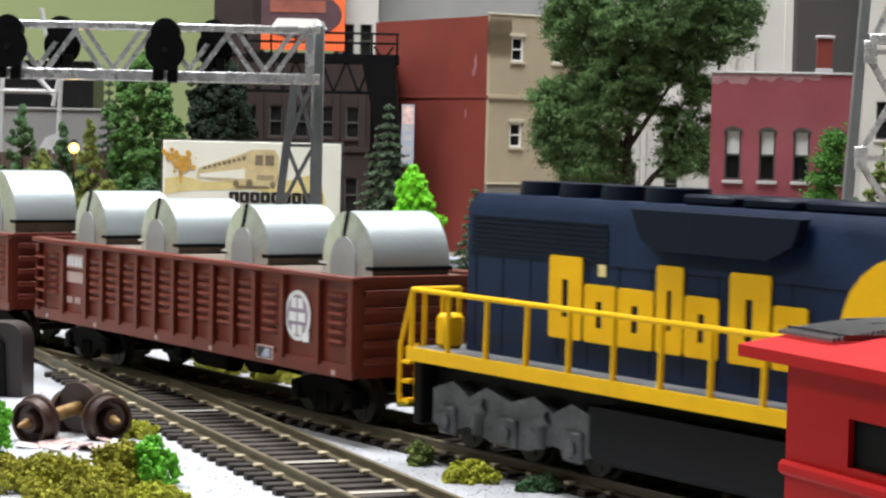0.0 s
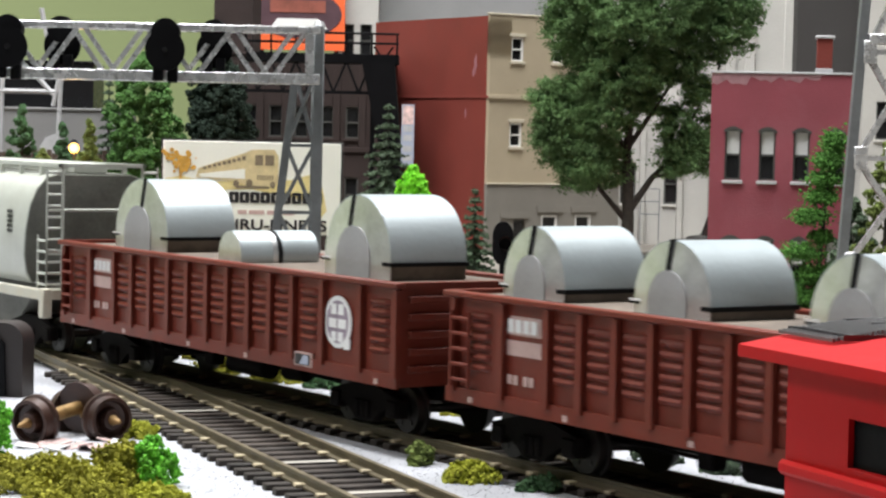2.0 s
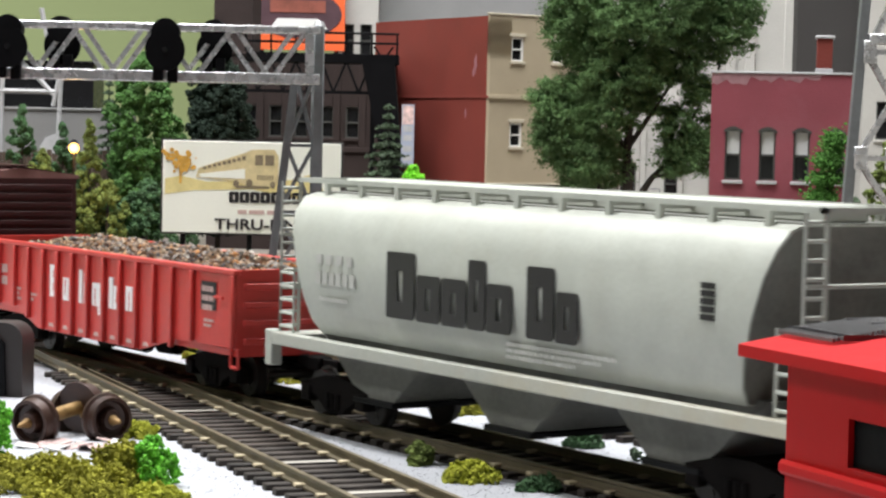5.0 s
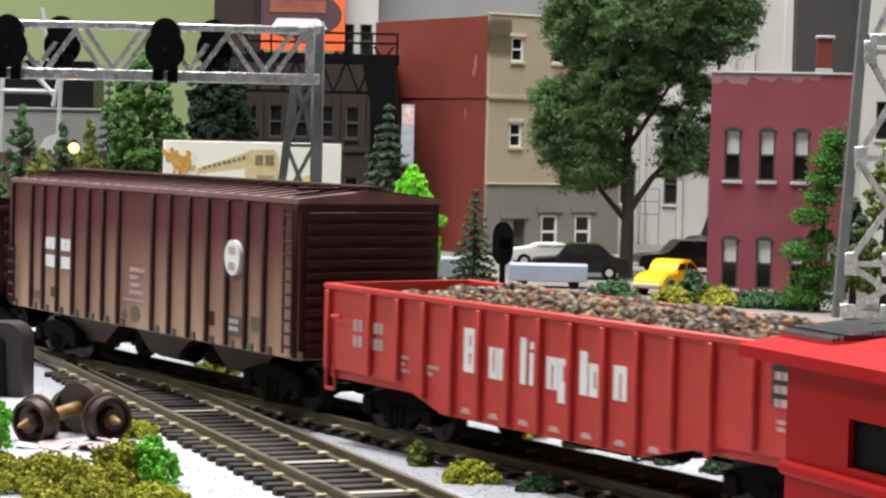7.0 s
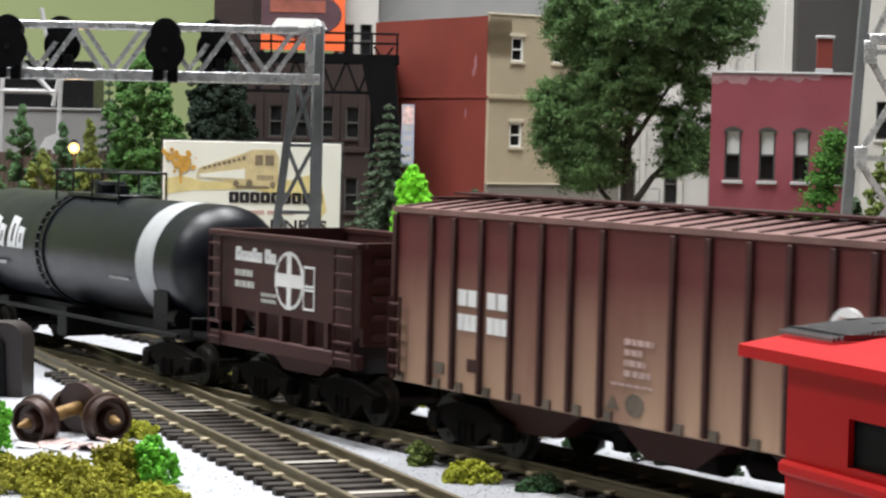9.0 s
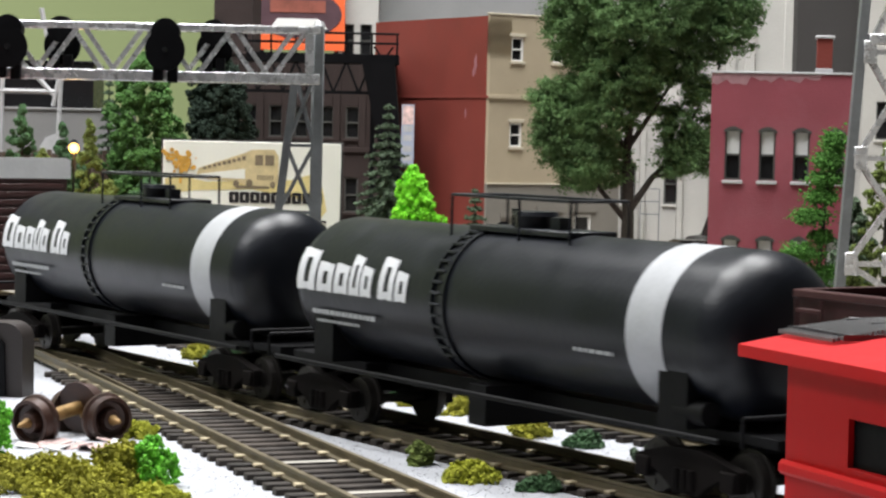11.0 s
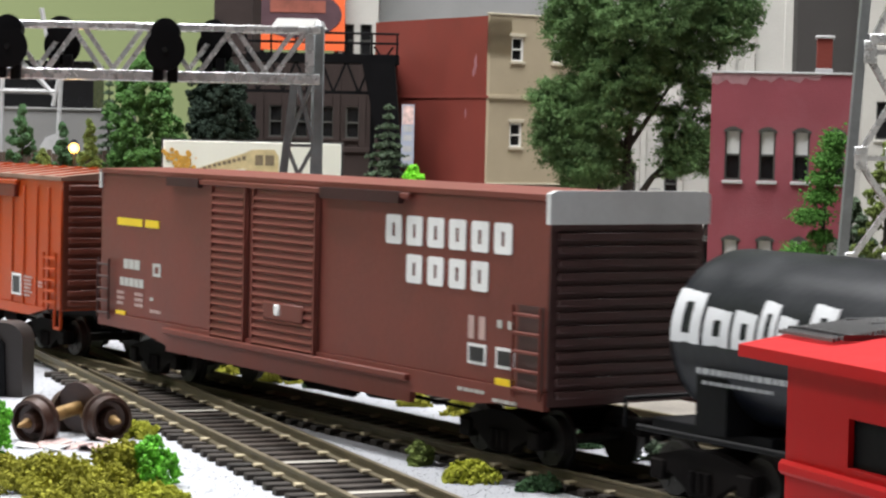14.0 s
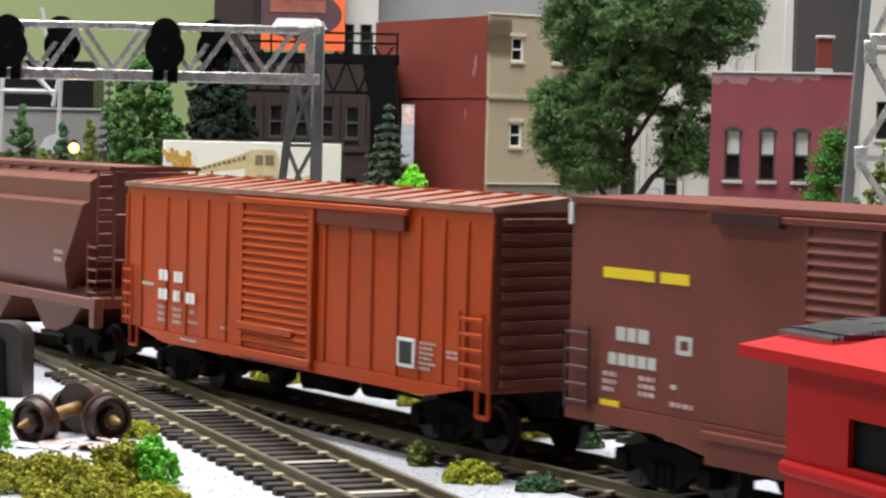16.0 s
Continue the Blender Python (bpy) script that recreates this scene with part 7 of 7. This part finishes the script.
# black coaling bridge
cb = town_thing("coal_bridge", -104, 1150, GZ, 0, "black steel coaling bridge with handrail and lattice legs", "steel bridge")
bm = nb()
box(bm, 0, 79, 0, 18, 103, 108, 0.3)
part("deck", bm, M_SIGNAL, cb)
bm = nb()
for z in (113.5, 118.5):
    tube(bm, (0, 0, z), (79, 0, z), 0.6, seg=6)
for i in range(7):
    tube(bm, (i * 13, 0, 108), (i * 13, 0, 118.5), 0.6, seg=6)
part("handrail", bm, M_SIGNAL, cb)
for a in (66,):
    bm = nb()
    beam_between(bm, (a, 2, 0), (a, 2, 104), 2.4)
    beam_between(bm, (a + 10, 2, 0), (a + 10, 2, 104), 2.4)
    for z in range(0, 100, 14):
        beam_between(bm, (a, 2, z), (a + 10, 2, z + 14), 1.0)
        beam_between(bm, (a + 10, 2, z), (a, 2, z + 14), 1.0)
    part("leg", bm, M_SIGNAL, cb)
for i in range(6):
    part("brace", beam_between(nb(), (i * 13, 1, 104), (i * 13 + 6.5, 1, 88), 1.2), M_SIGNAL, cb)
    part("brace", beam_between(nb(), (i * 13 + 6.5, 1, 88), (i * 13 + 13, 1, 104), 1.2), M_SIGNAL, cb)
part("bottom_chord", beam_between(nb(), (0, 1, 88), (79, 1, 88), 1.6), M_SIGNAL, cb)
part("chute", prism(nb(), [(60, 104), (77, 104), (81, 60), (70, 60)], "y", -6, 14), M_SIGNAL, cb)
part("chute_cone", prism(nb(), [(70, 60), (81, 60), (81, 0), (73, 0)], "y", -2, 10), M_SIGNAL, cb)
pb = town_thing("wall_poster", -25, 1225, 40, 0, "white vertical paper poster on the side wall", "poster")
part("sheet", box(nb(), 0.6, 7.6, 0, 0.6, 5, 39), M_CARBLUE, pb)
part("print_field", box(nb(), 1.0, 7.2, -0.12, 0, 28, 38.4), M_CARD, pb, "faded pink print")
for z_ in (8, 13, 19, 24):
    part("print_field", box(nb(), 1.6, 6.6, -0.12, 0, z_, z_ + 3.2), M_STONE_GREY, pb)

# ---- street billboard ----
def words(name, text, x0, z0, width, height, y, m, parent):
    """Flat raised words fitted into a width and cap height."""
    cu = bpy.data.curves.new(name, "FONT")
    cu.body, cu.size, cu.extrude, cu.offset = text, 1.0, 0.02, 0.022
    tmp = bpy.data.objects.new(name, cu)
    me = bpy.data.meshes.new_from_object(tmp)
    bpy.data.objects.remove(tmp)
    co = np.array([v.co[:] for v in me.vertices])
    lo, hi = co.min(0), co.max(0)
    for v in me.vertices:
        a, b, c = v.co
        v.co = ((x0 + (a - lo[0]) / (hi[0] - lo[0]) * width) * MM, (y - c * 5) * MM, (z0 + (b - lo[1]) / (hi[1] - lo[1]) * height) * MM)
    me.materials.clear()
    me.materials.append(m)
    return part(name, me, None, parent)


bb = town_thing("billboard", -126.8, 1000, GZ, 0, "cream billboard with a painted yellow bus and dark bars", "billboard")
BW = 80.0
part("panel", box(nb(), 0, BW, 0, 2, 21, 62.2, 0.2), M_BOARD, bb)
part("border", box(nb(), -0.9, BW + 0.9, 0.4, 2.4, 20.2, 62.9, 0.1), M_DARK_BLDG, bb)
for a in (8, 38, 68):
    part("leg", box(nb(), a, a + 2.2, 2.4, 4.4, 0, 50), M_BLACK, bb)
part("yellow_ground", prism(nb(), [(1, 38), (1, 45), (8, 46.5), (20, 44), (58, 45.5), (66, 48), (72, 42), (74, 32), (70, 27), (66, 36), (40, 41), (14, 40)], "y", -0.1, 0), M_BOARD_YELLOW, bb)
part("painted_bus", prism(nb(), [(15, 46), (16, 50), (36, 57.0), (40, 58.8), (50, 59), (52, 56), (52, 44.5), (50, 42.3), (38, 42.6), (34, 44)], "y", -0.25, -0.12), M_BUS, bb)
part("painted_bus_stripe", prism(nb(), [(16, 47.4), (37, 50.2), (37, 45.6), (17, 46)], "y", -0.33, -0.26), M_BOARD, bb)
bm = nb()
box(bm, 41.5, 45, -0.35, -0.26, 51.8, 56.4)
box(bm, 46, 50, -0.35, -0.26, 51.8, 56.4)
for i in range(9):
    box(bm, 18 + i * 2.2, 19.6 + i * 2.2, -0.35, -0.26, 49.6 + i * 0.55, 50.8 + i * 0.62)
for i in range(7):
    box(bm, 42.5 + i * 1.1, 43.1 + i * 1.1, -0.35, -0.26, 45.2, 47.4)
box(bm, 33, 48, -0.2, -0.13, 41.3, 42.6)
disc(bm, 33, 43.4, 1.3, 1.5, -0.36, -0.26, 14)
disc(bm, 39, 43.6, 1.5, 1.9, -0.36, -0.26, 14)
disc(bm, 49.5, 43.0, 1.2, 1.6, -0.36, -0.26, 14)
part("painted_bus_windows", bm, M_BUS_DARK, bb)
g = np.random.default_rng(9)
bm = nb()
for i in range(70):
    r = g.uniform(0.4, 1.25)
    disc(bm, 8 + g.normal(0, 2.7), 52.6 + g.normal(0, 2.3), r, r * 0.9, -0.3 - i * 0.002, -0.1, 7)
box(bm, 7.5, 8.5, -0.25, -0.1, 43, 51)
part("painted_tree", bm, M_BUS_ORANGE, bb)
letters_block(bb, 30.0, 34.8, 5.0, 5.0, [("C", 4.7)] * 9, M_LETTER_BLACK, -0.02, 0.2)
bars(bb, 34, 29.8, 31.6, [(4, 0, 1, 1), (7, 0, 1, 1.2), (6, 0, 1, 1), (5, 0, 1, 0)], M_LETTER_FADED, -0.02)
words("slogan", "THRU-LINERS", 23.6, 22.6, 50.5, 5.0, -0.3, M_LETTER_BLACK, bb)


def globe(z, r):
    bm = nb()
    bmesh.ops.create_uvsphere(bm, u_segments=20, v_segments=12, radius=r, matrix=Matrix.Translation((0, 0, z)))
    return bm


# ---- street lamp ----
lp = town_thing("street_lamp", -175.3, 1050, GZ, 0, "small glowing street lamp with warm yellow bulb", "street lamp")
part("post", tube(nb(), (0, 0, 0), (0, 0, 54), 0.7, 0.5, seg=8), M_SIGNAL, lp)
part("bulb", globe(57.2, 2.3), M_BULB, lp, "glowing warm bulb")
lamp_data = bpy.data.lights.new("street_lamp_light", "POINT")
lamp_data.energy, lamp_data.color, lamp_data.shadow_soft_size = 0.07, (1.0, 0.55, 0.18), 0.003
lamp_light = new("street_lamp_light", lamp_data)
lx_, ly_ = town(-175.3, 1045)
lamp_light.location = (lx_ * MM, ly_ * MM, 0.0525)
part("lamp_cap", tube(nb(), (0, 0, 59.9), (0, 0, 61.4), 2.4, 0.6, seg=16), M_SIGNAL, lp)


# ---- road vehicles ----
def road_car(u, w, turn, m, label, L=50, W=20, H=17, name="car", old=False):
    t = town_thing(name, u, w, GZ, turn, label, "car", "parked cars")
    if old:
        prof = [(0, 3.0), (0.3, 6), (2, 8.2), (5, 9.4), (L * 0.34, 10.2), (L * 0.40, 13.6), (L * 0.48, 15.2), (L * 0.68, 15.2), (L * 0.80, 12.6), (L * 0.92, 8.6), (L, 6), (L, 3.0)]
        H = 15.0
    else:
        prof = [(0, 3.5), (0, 8), (2, 9.5), (L * 0.27, 10.5), (L * 0.38, H), (L * 0.7, H), (L * 0.86, 10.5), (L - 0.5, 9.5), (L, 8), (L, 3.5)]
    bm = nb()
    prism(bm, prof, "y", -W / 2, W / 2)
    bmesh.ops.bevel(bm, geom=bm.edges[:], offset=0.7, segments=2, affect="EDGES", clamp_overlap=True)
    part("body", bm, m, t)
    for s in (-1, 1):
        y0, y1 = sorted((s * (W / 2 - 0.1), s * (W / 2 + 0.15)))
        part("window", prism(nb(), [(L * 0.36, 11), (L * 0.41, H - 1.2), (L * 0.54, H - 1.2), (L * 0.54, 11)], "y", y0, y1), M_GLASS, t)
        part("window", prism(nb(), [(L * 0.57, 11), (L * 0.57, H - 1.2), (L * 0.69, H - 1.2), (L * 0.79, 11)], "y", y0, y1), M_GLASS, t)
        for a in (L * 0.19, L * 0.8):
            wy = sorted((s * (W / 2 - 2.5), s * (W / 2 + 0.3)))
            wh = part("wheel", tube(nb(), (a, wy[0], 3.6), (a, wy[1], 3.6), 3.6, seg=20), M_BLACK, t)
            part("hub_cap", tube(nb(), (a, s * (W / 2 + 0.3), 3.6), (a, s * (W / 2 + 0.5), 3.6), 1.8, seg=14), M_STONE_GREY, wh)
    part("bumper", box(nb(), -0.8, 0.4, -W / 2 + 1, W / 2 - 1, 3.6, 5.2, 0.3), M_STONE_GREY, t)
    return t


road_car(88, 957, 52, M_CARYELLOW, "rounded yellow vintage taxi parked at the kerb", 36, 15, 14, "taxi", True)
road_car(42, 1065, -3, M_CARBLACK, "black parked sedan car under the tree", 47)
road_car(97, 1120, 8, M_CARBLACK, "black parked sedan car by the brick house", 54)
road_car(33.5, 1150, 4, M_CARWHITE, "white parked car before the tan building", 40, 18, 12.6)
road_car(150, 1330, 30, M_CARBLACK, "dark pickup truck parked at the warehouse", 44, 20, 22)
for u, w, wd, turn, hgt in ((29.5, 990, 35, -4, 10.5), (-7, 1000, 20, 30, 11.5)):
    bx = town_thing("utility_trailer", u, w, GZ, turn, "pale blue box trailer beside the street", "trailer", "pale blue trailers")
    part("body", box(nb(), 0, wd, 0, 16, 3, hgt, 0.4), M_CARBLUE, bx)
    for a in (6, wd - 6):
        part("wheel", tube(nb(), (a, 0.3, 2.4), (a, 3, 2.4), 2.4, seg=14), M_BLACK, bx)
# low crossing signal in front of the small spruce
sg = town_thing("dwarf_signal", 25.1, 935, GZ, 0, "black roadside signal with round hooded head", "signal")
part("post", tube(nb(), (0, 0, 0), (0, 0, 16), 1.3, seg=10), M_SIGNAL, sg)
part("head", prism(nb(), [(4.4 * -math.cos(math.pi * i / 12), 25.5 + 6.0 * math.sin(math.pi * i / 12)) for i in range(13)] + [(4.4 * math.cos(math.pi * i / 12), 19 - 6.0 * math.sin(math.pi * i / 12)) for i in range(13)], "y", -2, 2), M_SIGNAL, sg)
part("hood", tube(nb(), (1, -2, 22), (1, -5, 22.6), 2.6, 2.9, seg=14, caps=False), M_RUST, sg)


# ---- motion of the train ----
def motions():
    for t, x0 in CARS:
        y, z = t.location.y, t.location.z
        walk(t, [(k / 2, pose((x0 + RUN[k]) * MM, y, z)) for k in range(33)])
    for w, x, r in WHEELSETS:
        rows = []
        for i in range(241):
            s = i / 15.0
            rows.append((s, pose(x * MM, 0, r * MM, 0, math.degrees(run(s) / r) % 360, 0)))
        walk(w, rows)


motions()
